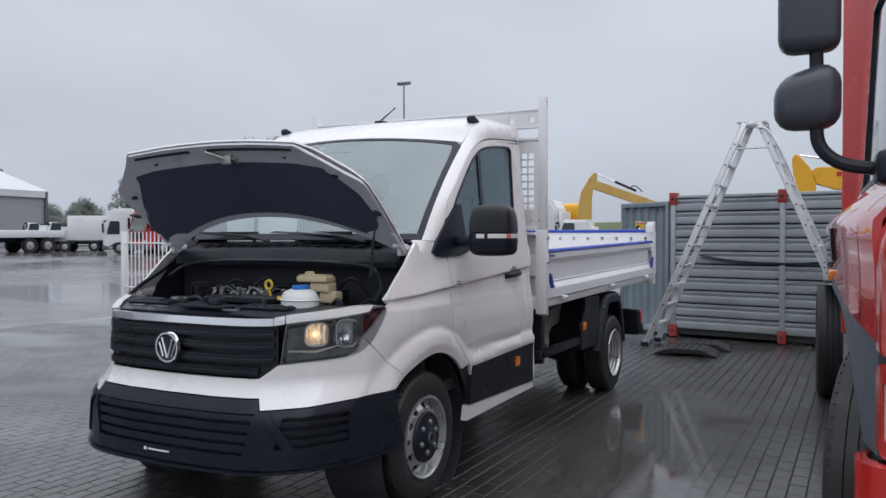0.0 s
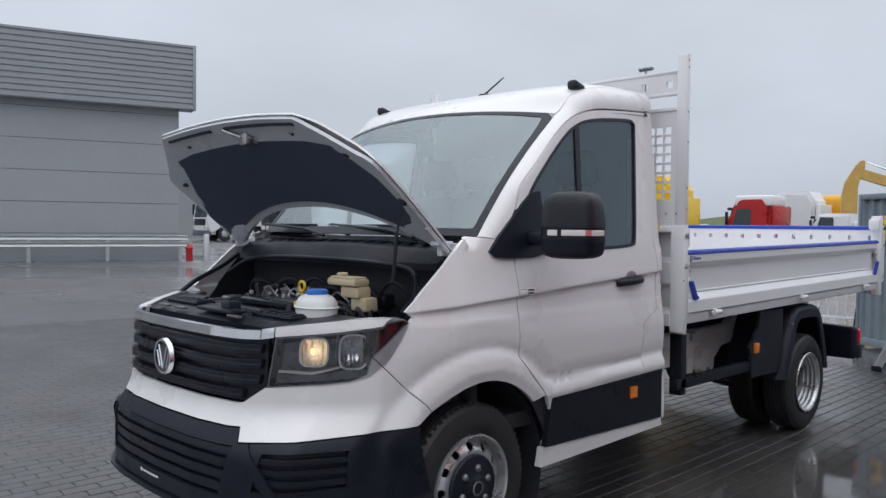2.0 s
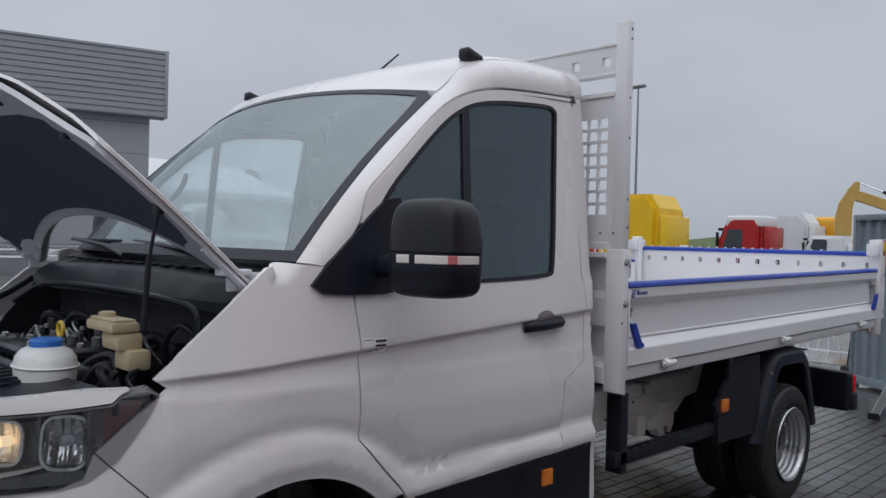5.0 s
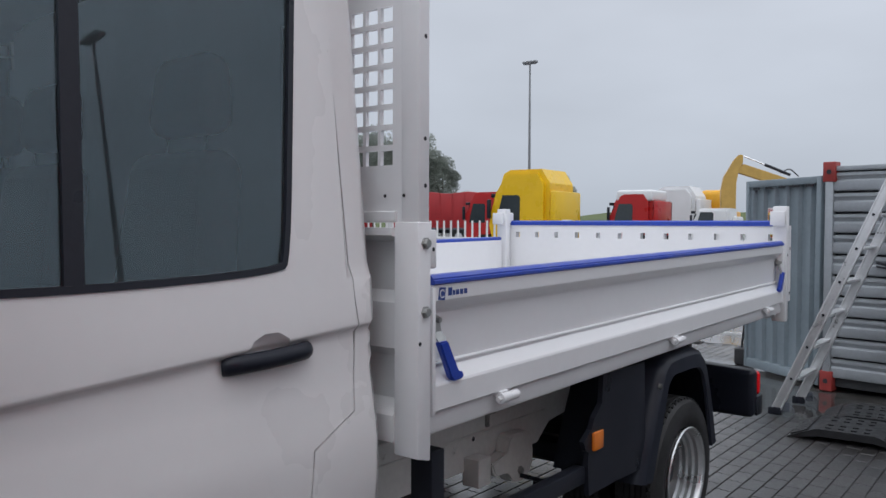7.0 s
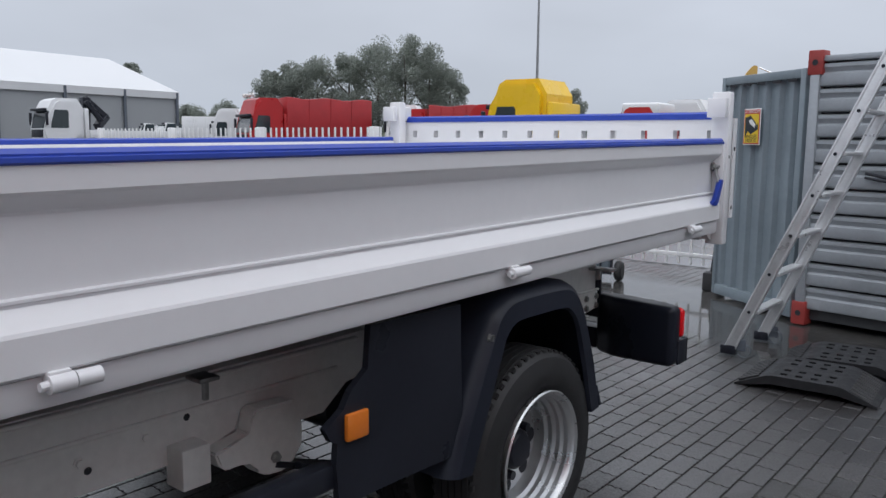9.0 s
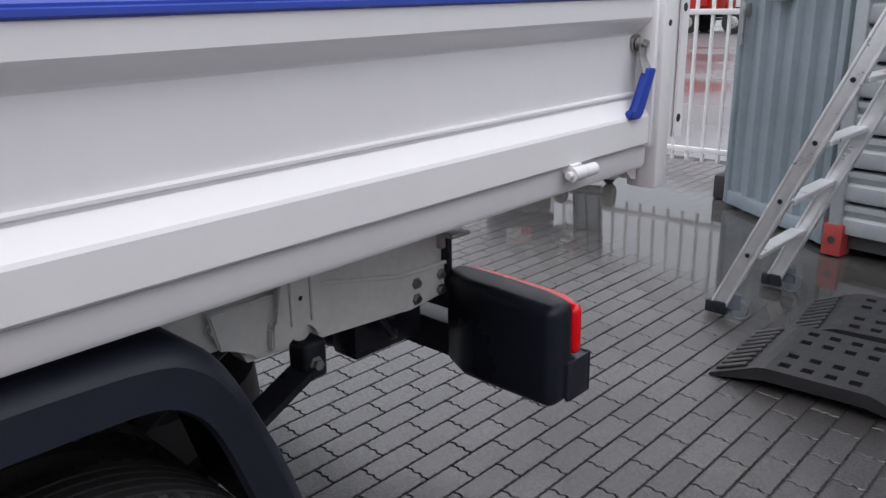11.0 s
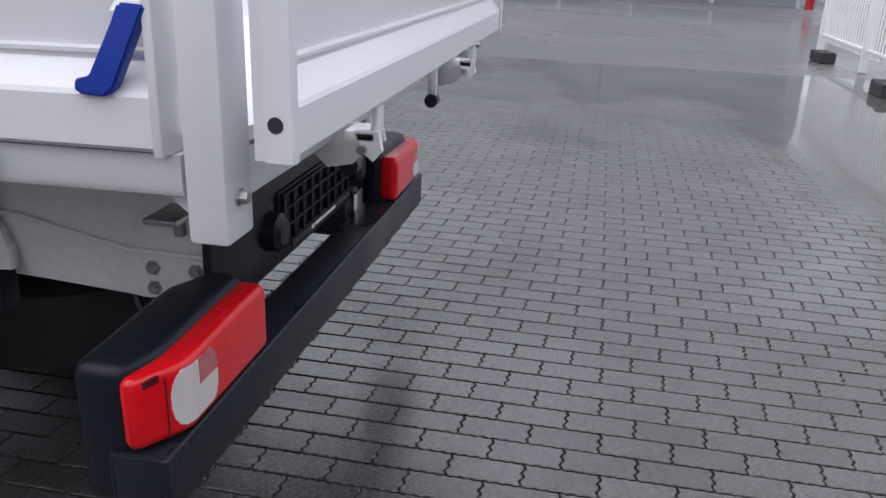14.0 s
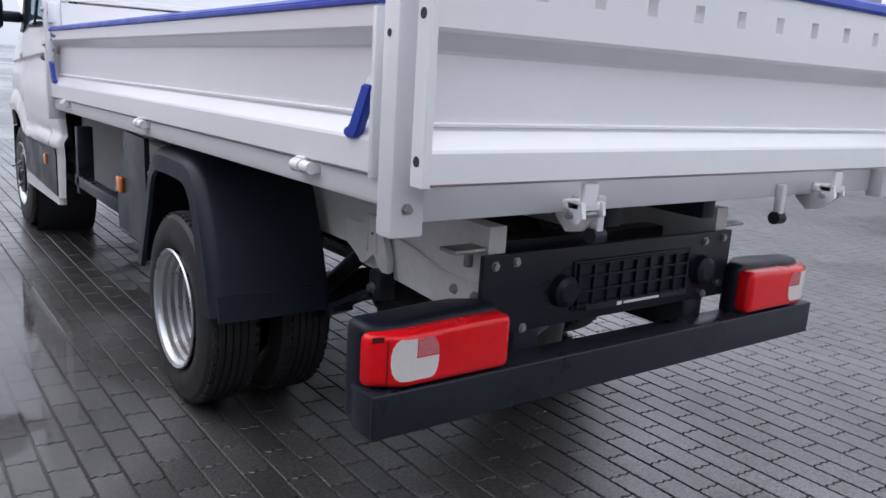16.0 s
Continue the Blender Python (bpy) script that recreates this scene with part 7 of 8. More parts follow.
bm = sheet([(-.20, -.16), (.12, -.17), (.20, -.10), (.20, .10), (.12, .17), (-.20, .16)], lambda u, v, d: Vector((u * .9, v, .02 + .62 * (u + .2) + .45 * v * v - d)), (), .06, .008)
part("scoop_blade", bm, SHOVEL, scoop)
part("scoop_handle", rod(nb(), (.17, 0, .25), (.42, .03, .60), .016), BLACK, scoop)

# engine cart
cart = thing("machine_cart", "dark blue engine cart with rubber wheels and cables", "cart", at=(-1.95, 9.20, 0), rz=56)
for y in (0, .34):
    part("cart_wheel", spin(nb(), [(-.05, 0), (-.05, .07), (-.055, .115), (-.035, .147), (.035, .147), (.055, .115), (.05, .07), (.05, 0)], (0, y, .147), "y", 32), RUBBER, cart)
part("cart_engine", rbox(nb(), .17, .42, -.02, .30, .03, .25, .02), BLACK, cart)
part("engine_plate", rbox(nb(), .20, .26, -.026, -.02, .09, .16, 0), FAR_RED, cart)
part("cart_tray", rbox(nb(), -.05, .44, -.04, .34, .27, .34, .015), BLACK, cart)
part("cart_box", rbox(nb(), -.04, .43, -.05, .30, .35, .53, .012), CART_BLUE, cart)
for x0, x1, z0, z1, m in ((.02, .24, .37, .49, INK_WHITE), (.09, .24, .455, .485, ORANGE), (.15, .24, .375, .43, FAR_RED)):
    part("cart_label", rbox(nb(), x0, x1, -.053 - (.001 if m != INK_WHITE else 0), -.05, z0, z1, 0), m, cart)
for x in (-.085, .13):
    part("cart_post", rbox(nb(), x - .018, x + .018, -.065, -.035, .35 if x < 0 else .53, .67, .004), CART_BLUE, cart)
part("cart_rail", rbox(nb(), -.10, .15, -.066, -.034, .645, .675, .004), CART_BLUE, cart)
part("wheel_fork", rbox(nb(), -.045, -.015, -.075, -.055, .13, .37, .004), CART_BLUE, cart)
part("cart_panel", rbox(nb(), .30, .47, -.06, .06, .57, .665, .012), CART_BLUE, cart)
bm = nb()
tube(bm, [(.18, 0, .56), (.25, 0, .82), (.355, 0, 1.10), (.70, .02, .965), (.90, .02, .78)], .014, 8)
rbox(bm, .28, .40, -.03, .03, .90, .95, .01)
part("cart_handle", bm, BLACK, cart)
for k in range(6):
    bm = nb()
    c = Vector((.52 + .06 * (k % 3), -.02 + .02 * k, .50 + .04 * (k // 3)))
    tube(bm, [(c.x + (.14 + .02 * k) * math.cos(a * .42), c.y + .03 * math.sin(a * .9 + k), c.z + (.07 + .025 * (k % 4)) * math.sin(a * .42 + .3 * k)) for a in range(16)], .010, 6)
    part("cable_loop", bm, BLACK, cart)
part("red_cable", tube(nb(), arc([(.55, -.03, .62), (.64, -.02, .56), (.74, 0, .66), (.80, .02, .70)], 5), .014, 7), FAR_RED, cart)
bm = nb()
rbox(bm, -.15, .15, -.15, .15, 0, .03, .01)
spin(bm, [(.03, .11), (.46, .035), (.47, .03), (.47, 0)], (0, 0, 0), "z", 20)
cone = finish("traffic_cone", bm, ORANGE)
cone.matrix_basis = turn(20, (-2.20, 9.70, 0))
tagged(cone, "orange traffic cone behind the engine cart", "cone")

trolley = thing("board_trolley", "two-wheeled trolley carrying a tall grey board", "trolley", at=(-1.50, 9.75, 0), rz=15)
lean_t = pose(0, 0, 0, -4, 1.5, 0)
part("board", rbox(nb(), -.105, .105, -.03, .03, .06, 1.18, .05, 4, lean_t), mat("grey_board", (.13, .165, .19), .42, vary=.12, scale=4), trolley)
part("board_edge", sheet(inset([(-.115, .05), (.115, .05), (.115, 1.17), (.095, 1.19), (-.095, 1.19), (-.115, 1.17)], 0), lambda u, v, d: lean_t @ Vector((u, -.034 + d, v)), [[(-.098, .08), (.098, .08), (.098, 1.14), (.08, 1.165), (-.08, 1.165), (-.098, 1.14)]], .2, .06), BLACK, trolley)
for z in (.42, .86):
    part("trolley_bar", rod(nb(), lean_t @ Vector((-.14, -.05, z)), lean_t @ Vector((.14, -.05, z)), .012), BLACK, trolley)
part("trolley_handle", tube(nb(), [lean_t @ Vector(p) for p in ((.0, -.05, .10), (.02, -.06, .66), (.10, -.08, .76))], .011, 7), BLACK, trolley)
part("trolley_hook", tube(nb(), [lean_t @ Vector(p) for p in ((.10, -.06, .86), (.05, -.08, 1.0), (.04, -.07, 1.08))], .016, 7), BLACK, trolley)
part("trolley_arm", tube(nb(), [lean_t @ Vector(p) for p in ((.02, -.05, .86), (-.18, -.06, .88), (-.32, -.04, .74), (-.36, -.02, .50))], .020, 8), BLACK, trolley)
part("trolley_grip", tube(nb(), [lean_t @ Vector(p) for p in ((-.10, -.05, .90), (-.22, -.06, 1.08), (-.36, -.04, 1.12))], .016, 7), BLACK, trolley)
part("trolley_axle", rod(nb(), (-.20, -.06, .10), (.20, -.06, .10), .014), BLACK, trolley)
for x in (-.20, .20):
    part("trolley_wheel", spin(nb(), [(-.035, 0), (-.035, .05), (-.04, .08), (-.02, .10), (.02, .10), (.04, .08), (.035, .05), (.035, 0)], (x, -.06, .10), "x", 24), RUBBER, trolley)

# ---- red lorry beside the path ----
red = thing("red_lorry", "wet red lorry with black mirrors parked close by", "lorry", at=(3.06, .30, 0), rz=3.2)
# local: near side at x=-.05, body towards +x, front face at y=-.26
FLANK = [(0, -.05, 2.10), (.6, -.05, 1.50), (1.2, -.05, .90), (1.6, -.03, .50), (1.9, .008, .20), (2.12, .048, .0)]
BROW = [(0, .052, -.015), (.10, .066, -.105), (.20, .115, -.185), (.32, .23, -.235), (.60, .50, -.262), (1.30, 1.21, -.275)]


def wrapped(path, g, lean=.05):
    """Cab skin: s along a plan line, z up, drawn in above the shoulder; g=-1 gives the far side."""
    def fn(q, z, d):
        x, y = curve(q, [p[0] for p in path], [p[1] for p in path]), curve(q, [p[0] for p in path], [p[2] for p in path])
        x += d
        if path is FLANK:
            x += .125 * smooth_step(1.52, 1.68, z) + lean * max(0.0, z - 1.62) + .9 * max(0.0, z - 2.85) ** 2 - .012 * smooth_step(1.30, 1.50, z) * (1 - smooth_step(1.5, 1.56, z))
        else:
            y += d + .25 * max(0.0, z - 1.62) + .03 * smooth_step(1.36, 1.60, z)
            x += .06 * smooth_step(1.42, 1.64, z)
        return Vector((x if g > 0 else 2.42 - x, y + (.16 * max(0.0, z - 1.62) * smooth_step(1.5, 2.12, q) if path is FLANK else 0), z))
    return fn


flank = [(0, 1.30), (.84, 1.30), (1.04, 1.285), (1.30, 1.262), (1.62, 1.205), (1.92, 1.150), (2.12, 1.115), (2.12, 1.62), (2.12, 2.3), (2.10, 2.98), (0, 2.98)]
glazed = chaikin([(.95, 1.66), (1.98, 1.70), (1.98, 1.86), (1.80, 2.50), (.95, 2.52)], 2, 60.0)
for g in (1, -1):
    cab = part("cab_flank", sheet(flank, wrapped(FLANK, g), [glazed], .06, .03), LORRY_RED, red)
    part("cab_side_window", sheet(inset(glazed, -.004), lambda q, z, d: wrapped(FLANK, g)(q, z, d + .012), (), .1), FAR_GLASS, cab)
    part("window_rubber", sheet(glazed, lambda q, z, d: wrapped(FLANK, g)(q, z, d - .004), [inset(glazed, .022)], .08, .02), BLACK, cab)
    part("door_seam", sheet([(1.93, 1.16), (1.938, 1.16), (1.938, 1.64), (1.93, 1.64)], lambda q, z, d: wrapped(FLANK, g)(q, z, d - .001), (), .08), BLACK, cab)
    part("door_pull", sheet(chaikin([(1.22, 1.36), (1.30, 1.36), (1.33, 1.50), (1.25, 1.50)], 1), lambda q, z, d: wrapped(FLANK, g)(q, z, d - .012), (), .06, .012), BLACK, cab)
    part("corner_panel", sheet([(0, 1.085), (.12, 1.075), (1.30, 1.075), (1.30, 1.60), (.10, 1.60), (.02, 1.545), (0, 1.50)], wrapped(BROW, g), (), .05, .03), LORRY_RED, red)
    lamp_l = part("lamp_housing", sheet([(0, .76), (.10, .74), (.62, .74), (.62, 1.05), (.10, 1.05), (.02, 1.03), (0, 1.0)], wrapped(BROW, g), [chaikin([(.09, .80), (.50, .80), (.50, .97), (.09, .985)], 2)], .04, .03), LORRY_RED, red)
    part("lorry_headlight", sheet([(.085, .795), (.505, .795), (.505, .975), (.085, .99)], lambda q, z, d: wrapped(BROW, g)(q, z, d + .008), (), .05, .02), CLEAR_LENS, lamp_l)
    bumper_l = [(0, .012, .07), (.06, -.012, -.01), (.16, -.005, -.12), (.30, .08, -.215), (.60, .36, -.285), (1.48, 1.21, -.31)]
    part("lorry_bumper", sheet([(0, .34), (1.48, .34), (1.48, .735), (.60, .735), (.20, .728), (0, .715)], wrapped(bumper_l, g), [chaikin([(.42, .42), (.78, .42), (.78, .58), (.42, .58)], 1)], .05, .04), LORRY_RED, red)
    # arch trim: a grey apron before the wheel that narrows to a lip over it
    apron = [(1.76, .74), (2.14, .715), (2.16, 1.135), (1.93, 1.165), (1.62, 1.22), (1.30, 1.278), (1.02, 1.30), (1.02, 1.262), (1.30, 1.225), (1.52, 1.15), (1.68, 1.03), (1.755, .90)]
    part("wheel_arch", sheet(chaikin(apron, 1, 40.0), lambda q, z, d: wrapped(FLANK, g)(q, z, d + .012 - .018 * smooth_step(1.55, 1.2, q)), (), .05, .05), LORRY_GREY, red)
    part("step_plate", rbox(nb(), .06 if g > 0 else 2.18, .24 if g > 0 else 2.36, .02, .34, .70, .73, .01), SILVER, red)
part("front_panel", rbox(nb(), .16, 2.26, -.20, -.16, 1.0, 1.64, .01), DARK, red)
part("grille_panel", rbox(nb(), .55, 1.87, -.275, -.24, .72, 1.06, .02), DARK, red)
part("cab_windscreen", extrude(nb(), [(-.20, 1.63), (-.02, 2.35), (.10, 2.80), (.14, 2.80), (.02, 2.35), (-.16, 1.63)], .19, 2.23, "x"), FAR_GLASS, red)
bm = extrude(nb(), chaikin([(.02, 2.74), (.16, 2.96), (.40, 3.05), (1.9, 3.05), (2.10, 2.98), (2.10, 2.90), (.2, 2.82)], 2), .10, 2.32, "x")
part("cab_roof", bm, LORRY_RED, red)
part("cab_back", rbox(nb(), .02, 2.40, 2.07, 2.10, .9, 2.97, .01), LORRY_RED, red)
part("cab_floor", rbox(nb(), .10, 2.32, -.12, 2.08, 1.14, 1.18, 0), DARK, red)
part("lorry_dash", rbox(nb(), .20, 2.22, -.08, .22, 1.18, 1.60, .04, 3), CABIN, red)
part("lorry_side_lamp", rbox(nb(), -.075, -.03, .90, 1.02, 1.262, 1.312, .01), AMBER, red, "amber side repeater")
for y in (.645, 5.0):
    # the steered front wheel is turned outwards
    turned = pose(-.009, y, 0, 0, 0, -12.9) if y < 2 else pose(-.08, y, 0)
    bm = tyre(nb(), 0, .30, 0, .505, .30)
    bm.transform(turned)
    wheel_l = part("lorry_wheel", bm, RUBBER, red)
    bm = nb()
    spin(bm, [(.012, .305), (.03, .29), (.05, .26), (.05, .20), (.03, .16), (.02, .13), (.012, .09), (.012, 0)], (0, 0, .505), "x", 36)
    bm.transform(turned)
    part("lorry_rim", bm, SILVER, wheel_l)
    for k in range(10):
        bm = nb()
        a = math.tau * k / 10
        spin(bm, [(.05, .018), (.015, .014), (.015, 0)], (0, .17 * math.cos(a), .505 + .17 * math.sin(a)), "x", 8)
        bm.transform(turned)
        part("lorry_wheel_nut", bm, ZINC, wheel_l)
bm = nb()
rbox(bm, .55, .80, 1.6, 6.2, .62, .95, .01)
rbox(bm, 1.60, 1.85, 1.6, 6.2, .62, .95, .01)
part("lorry_chassis", bm, BLACK, red)
bm = nb()
rbox(bm, .03, 2.3, 2.3, 6.4, 1.12, 1.35, .02)
part("lorry_deck", bm, LORRY_GREY, red)
bm = nb()
rbox(bm, .10, .6, 2.6, 3.9, .45, 1.0, .06, 3)
part("lorry_tank", bm, SILVER, red)
bm = nb()
rbox(bm, -.03, .35, 4.5, 5.55, 1.05, 1.09, .02)
part("rear_mudguard", bm, LORRY_GREY, red)
bm = nb()
tube(bm, arc([(.12, .08, 1.70), (.05, .05, 1.70), (-.06, .05, 1.725), (-.125, .05, 1.79), (-.135, .05, 1.90), (-.135, .05, 2.0), (-.135, .05, 2.55), (-.08, .06, 2.68), (.12, .22, 2.72)], 6), .024, 10)
mirror_l = part("mirror_bracket", bm, BLACK, red)
part("bracket_foot", rbox(nb(), .045, .16, -.06, .12, 1.64, 1.76, .03, 3), BLACK, mirror_l)
for z0, z1, x0, x1 in ((1.842, 2.075, -.275, -.055), (2.115, 2.58, -.262, -.058)):
    bm = nb()
    rbox(bm, x0, x1, -.02, .12, z0, z1, .068 if z0 < 2 else .05, 4)
    for v in bm.verts:
        if z0 < 2 and v.co.z > 1.96:
            v.co.z -= .30 * max(0.0, -.12 - v.co.x)
    part("mirror_shell", bm, SHELL_GREY, mirror_l, "wet dark mirror shell")

# ---- building ----
hall_b = thing("warehouse", "grey panelled warehouse with ribbed cladding above", "building", at=(-25.1, 12.45, 0), rz=-15.6)
# local: wall face at x=0, running towards -y
bm = nb()
rbox(bm, -12, 0, -45, 0, -.1, 5.9)
part("warehouse_wall", bm, BUILD_GREY, hall_b)
for k in range(5):
    part("wall_joint", rbox(nb(), -.006, .004, -45, 0, 1.1 + k * 1.1, 1.115 + k * 1.1, 0), GAP_SHADE, hall_b)
for k in range(7):
    part("wall_joint", rbox(nb(), -.006, .003, -6.02 - k * 6, -6.0 - k * 6, 0, 5.8, 0), GAP_SHADE, hall_b)
bm = nb()
n = 11
line = [(.42, 5.72)]
for k in range(n):
    z = 5.76 + k * .205
    line += [(.45, z), (.45, z + .125), (.41, z + .14), (.41, z + .19)]
line += [(.46, 8.02), (.46, 8.10), (-.3, 8.10), (-.3, 5.72)]
extrude(bm, line, -45, .52, "y")
part("cladding_band", bm, BUILD_CLAD, hall_b, smooth=False)
part("band_end_trim", rbox(nb(), .35, .47, .42, .54, 5.70, 8.12, .01), BUILD_CLAD, hall_b)
for k in range(6):
    part("band_joint", rbox(nb(), .44, .456, -7.03 - k * 6, -7.0 - k * 6, 5.75, 8.0, 0), GAP_SHADE, hall_b)
bm = nb()
rbox(bm, 0, .04, -45, 0, 0, .35, .0)
part("wall_plinth", bm, BUILD_CLAD, hall_b)
guard = thing("guard_rail", "galvanised steel guard rail before the warehouse", "rail", at=(-25.1, 12.45, 0), rz=-15.6)
for z0 in (.62, .86):
    bm = extrude(nb(), [(.60, z0), (.66, z0 + .02), (.62, z0 + .08), (.62, z0 + .10), (.66, z0 + .16), (.60, z0 + .18), (.56, z0 + .18), (.56, z0)], -40, .2, "y")
    part("rail_beam", bm, RAIL_GALV, guard)
one = None
for k in range(16):
    y = -.05 - k * 2.5
    if one is None:
        one = part("rail_post", rbox(nb(), .50, .60, -.06, .06, -.05, 1.05, .01), RAIL_GALV, guard)
        one.location.y = y
    else:
        c = new("rail_post", one.data)
        c.parent, c.location = guard, (0, y, 0)
hyd = thing("hydrant", "red hydrant beside a pale bollard", "hydrant", at=(-24.45, 12.55, 0), rz=-15.6)
part("hydrant_body", spin(nb(), [(0, .16), (.08, .16), (.1, .12), (.5, .12), (.56, .15), (.62, .13), (.72, .06), (.74, 0)], (0, 0, 0), "z", 20), FAR_RED, hyd)
bol = thing("bollard", "pale steel bollard by the warehouse corner", "bollard", at=(-24.2, 13.1, 0))
part("bollard_post", spin(nb(), [(0, .11), (1.05, .11), (1.1, .08), (1.1, 0)], (0, 0, 0), "z", 16), RAIL_GALV, bol)


# ---- vehicles across the yard ----
def far_wheel(bm, x, y, r=.5, w=.3):
    spin(bm, [(-w / 2, r * .6), (-w / 2, r * .95), (-w / 2 + .04, r), (w / 2 - .04, r), (w / 2, r * .95), (w / 2, r * .6), (w / 2 - .08, r * .5), (w / 2 - .08, 0)], (x, y, r), "y", 20)
    spin(bm, [(-w / 2, r * .6), (-w / 2 + .08, r * .5), (-w / 2 + .08, 0)], (x, y, r), "y", 20)


def lorry(label, at, rz, paint, scale=1.0, roof_paint=None, high=3.7, length=2.3, tail=3.6, wheels=(1.3, 4.6), body=None, flat=False):
    """A forward-control lorry; local: front at x=0, body towards +x, centred on y."""
    lo = thing("lorry", label, "lorry", "vehicles parked across the yard", (*at, yard_height(*at) - .02), rz)
    s = scale
    h = high
    pr = [(.05, .45), (-.02, .8), (.0, 1.5), (.10, 2.05), (.30, 2.75)]
    pr += [(.55, h - .15), (.85, h), (length - .35, h), (length, h - .55)] if h > 3.2 else [(.45, h - .1), (.7, h), (length - .1, h)]
    pr += [(length, 1.05), (1.9, 1.0), (1.75, 1.15), (.85, 1.15), (.72, .95), (.65, .45)]
    bm = extrude(nb(), [(x * s, z * s) for x, z in pr], -1.22 * s, 1.22 * s, "y")
    bmesh.ops.bevel(bm, geom=[e for e in bm.edges if abs(e.verts[0].co.y - e.verts[1].co.y) < .01], offset=.19 * s, segments=4, affect="EDGES")
    part("cab", bm, paint, lo)
    if roof_paint:
        part("cab_roof", rbox(nb(), .45 * s, (length + .02) * s, -1.2 * s, 1.2 * s, (h - .55) * s, (h + .04) * s, .12 * s, 3), roof_paint, lo)
    part("cab_windscreen", extrude(nb(), [(.0 * s, 1.58 * s), (.09 * s, 2.04 * s), (.25 * s, 2.58 * s), (.34 * s, 2.58 * s), (.1 * s, 1.58 * s)], -1.08 * s, 1.08 * s, "y"), FAR_GLASS, lo)
    for q in (-1, 1):
        part("cab_side_window", extrude(nb(), [(.34 * s, 1.60 * s), (.40 * s, 1.95 * s), (.60 * s, 2.66 * s), (1.30 * s, 2.66 * s), (1.38 * s, 2.56 * s), (1.36 * s, 1.60 * s)], min(1.225 * s * q, 1.235 * s * q), max(1.225 * s * q, 1.235 * s * q), "y"), FAR_GLASS, lo)
        part("cab_mirror", rbox(nb(), .02 * s, .16 * s, min(1.3 * q * s, 1.48 * q * s), max(1.3 * q * s, 1.48 * q * s), 1.75 * s, 2.5 * s, .04), BLACK, lo)
        part("cab_headlight", rbox(nb(), -.04 * s, .06 * s, min(.75 * q * s, 1.12 * q * s), max(.75 * q * s, 1.12 * q * s), .78 * s, 1.0 * s, .02), CLEAR_LENS, lo)
    part("cab_grille", rbox(nb(), -.05 * s, .05 * s, -.95 * s, .95 * s, 1.05 * s, 1.5 * s, .03), BLACK, lo)
    part("cab_bumper", rbox(nb(), -.08 * s, .3 * s, -1.22 * s, 1.22 * s, .35 * s, .72 * s, .06), LORRY_GREY, lo)
    if body:
        part("lamp_bar", rod(nb(), (.5 * s, -1.0 * s, (h + .12) * s), (.5 * s, 1.0 * s, (h + .12) * s), .03), CHROME, lo)
        for k in range(4):
            part("roof_lamp", spin(nb(), [(-.05, .09), (.05, .10), (.05, 0)], (.46 * s, (-.75 + .5 * k) * s, (h + .16) * s), "x", 12), CLEAR_LENS, lo)
    part("sun_visor", rbox(nb(), .0, .22 * s, -1.1 * s, 1.1 * s, 2.58 * s, 2.74 * s, .03), BLACK, lo)
    if tail:
        part("lorry_chassis", rbox(nb(), 1.0 * s, (length + tail) * s, -.45 * s, .45 * s, .7 * s, 1.0 * s, .02), BLACK, lo)
        part("side_fairing", rbox(nb(), (length + .05) * s, (length + .30) * s, -1.14 * s, 1.14 * s, .9 * s, min(h - .5, 2.8) * s, .06), paint, lo)
    for x in wheels:
        for q in (-1, 1):
            bm = nb()
            far_wheel(bm, x * s, 1.02 * q * s, .5 * s, .32 * s)
            part("lorry_wheel", bm, RUBBER, lo)
            part("wheel_disc", spin(nb(), [(0, .26 * s), (.02 * q * s, .2 * s), (.03 * q * s, 0)], (x * s, 1.13 * q * s, .5 * s), "y", 16), SILVER, lo)
    if body:
        x0, x1, z1, m = body
        bm = nb()
        rbox(bm, x0 * s, x1 * s, -1.25 * s, 1.25 * s, 1.05 * s, z1 * s, .05)
        for k in range(1, 24):
            bmesh.ops.bisect_plane(bm, geom=bm.verts[:] + bm.edges[:] + bm.faces[:], plane_co=((x0 + (x1 - x0) * k / 24) * s, 0, 0), plane_no=(1, 0, 0))
        for v in bm.verts:
            if m is TARP and v.co.z > 2:
                v.co.z -= .05 * (1 + math.sin(v.co.x * 2.6 + v.co.y))
        part("load_body", bm, m, lo)
        part("body_frame", rbox(nb(), x0 * s, x1 * s, -1.27 * s, 1.27 * s, .95 * s, 1.08 * s, .02), LORRY_GREY, lo)
        for q in (-1, 1):
            for k in range(1, 4):
                xx = (x0 + (x1 - x0) * k / 4) * s
                part("body_strap", rbox(nb(), xx - .03, xx + .03, min(1.26 * q * s, 1.275 * q * s), max(1.26 * q * s, 1.275 * q * s), 1.0 * s, (z1 - .1) * s, 0), m, lo)
    if flat:
        part("flat_deck", rbox(nb(), (length + .3) * s, (length + tail) * s, -1.2 * s, 1.2 * s, 1.02 * s, 1.5 * s, .03), FAR_WHITE, lo)
    return lo


lorry("yellow tractor unit with high roof", (-14.25, 26.05), 4, FAR_YELLOW, .92, None, 3.65, 2.55, 1.6, (1.2, 3.4))
lorry("red lorry with white roof", (-14.0, 35.0), 4, FAR_RED, .84, FAR_WHITE, 3.35, 2.4, 1.5, (1.3, 3.4))
lorry("white tractor unit with rack", (-14.3, 40.0), 5, FAR_WHITE, .9, None, 3.5, 2.6, 2.0, (1.3, 4.0))
lorry("white pickup van behind the red lorry", (-10.4, 35.2), 8, FAR_WHITE, .70, None, 2.9, 2.4, 3.0, (1.3, 4.4))
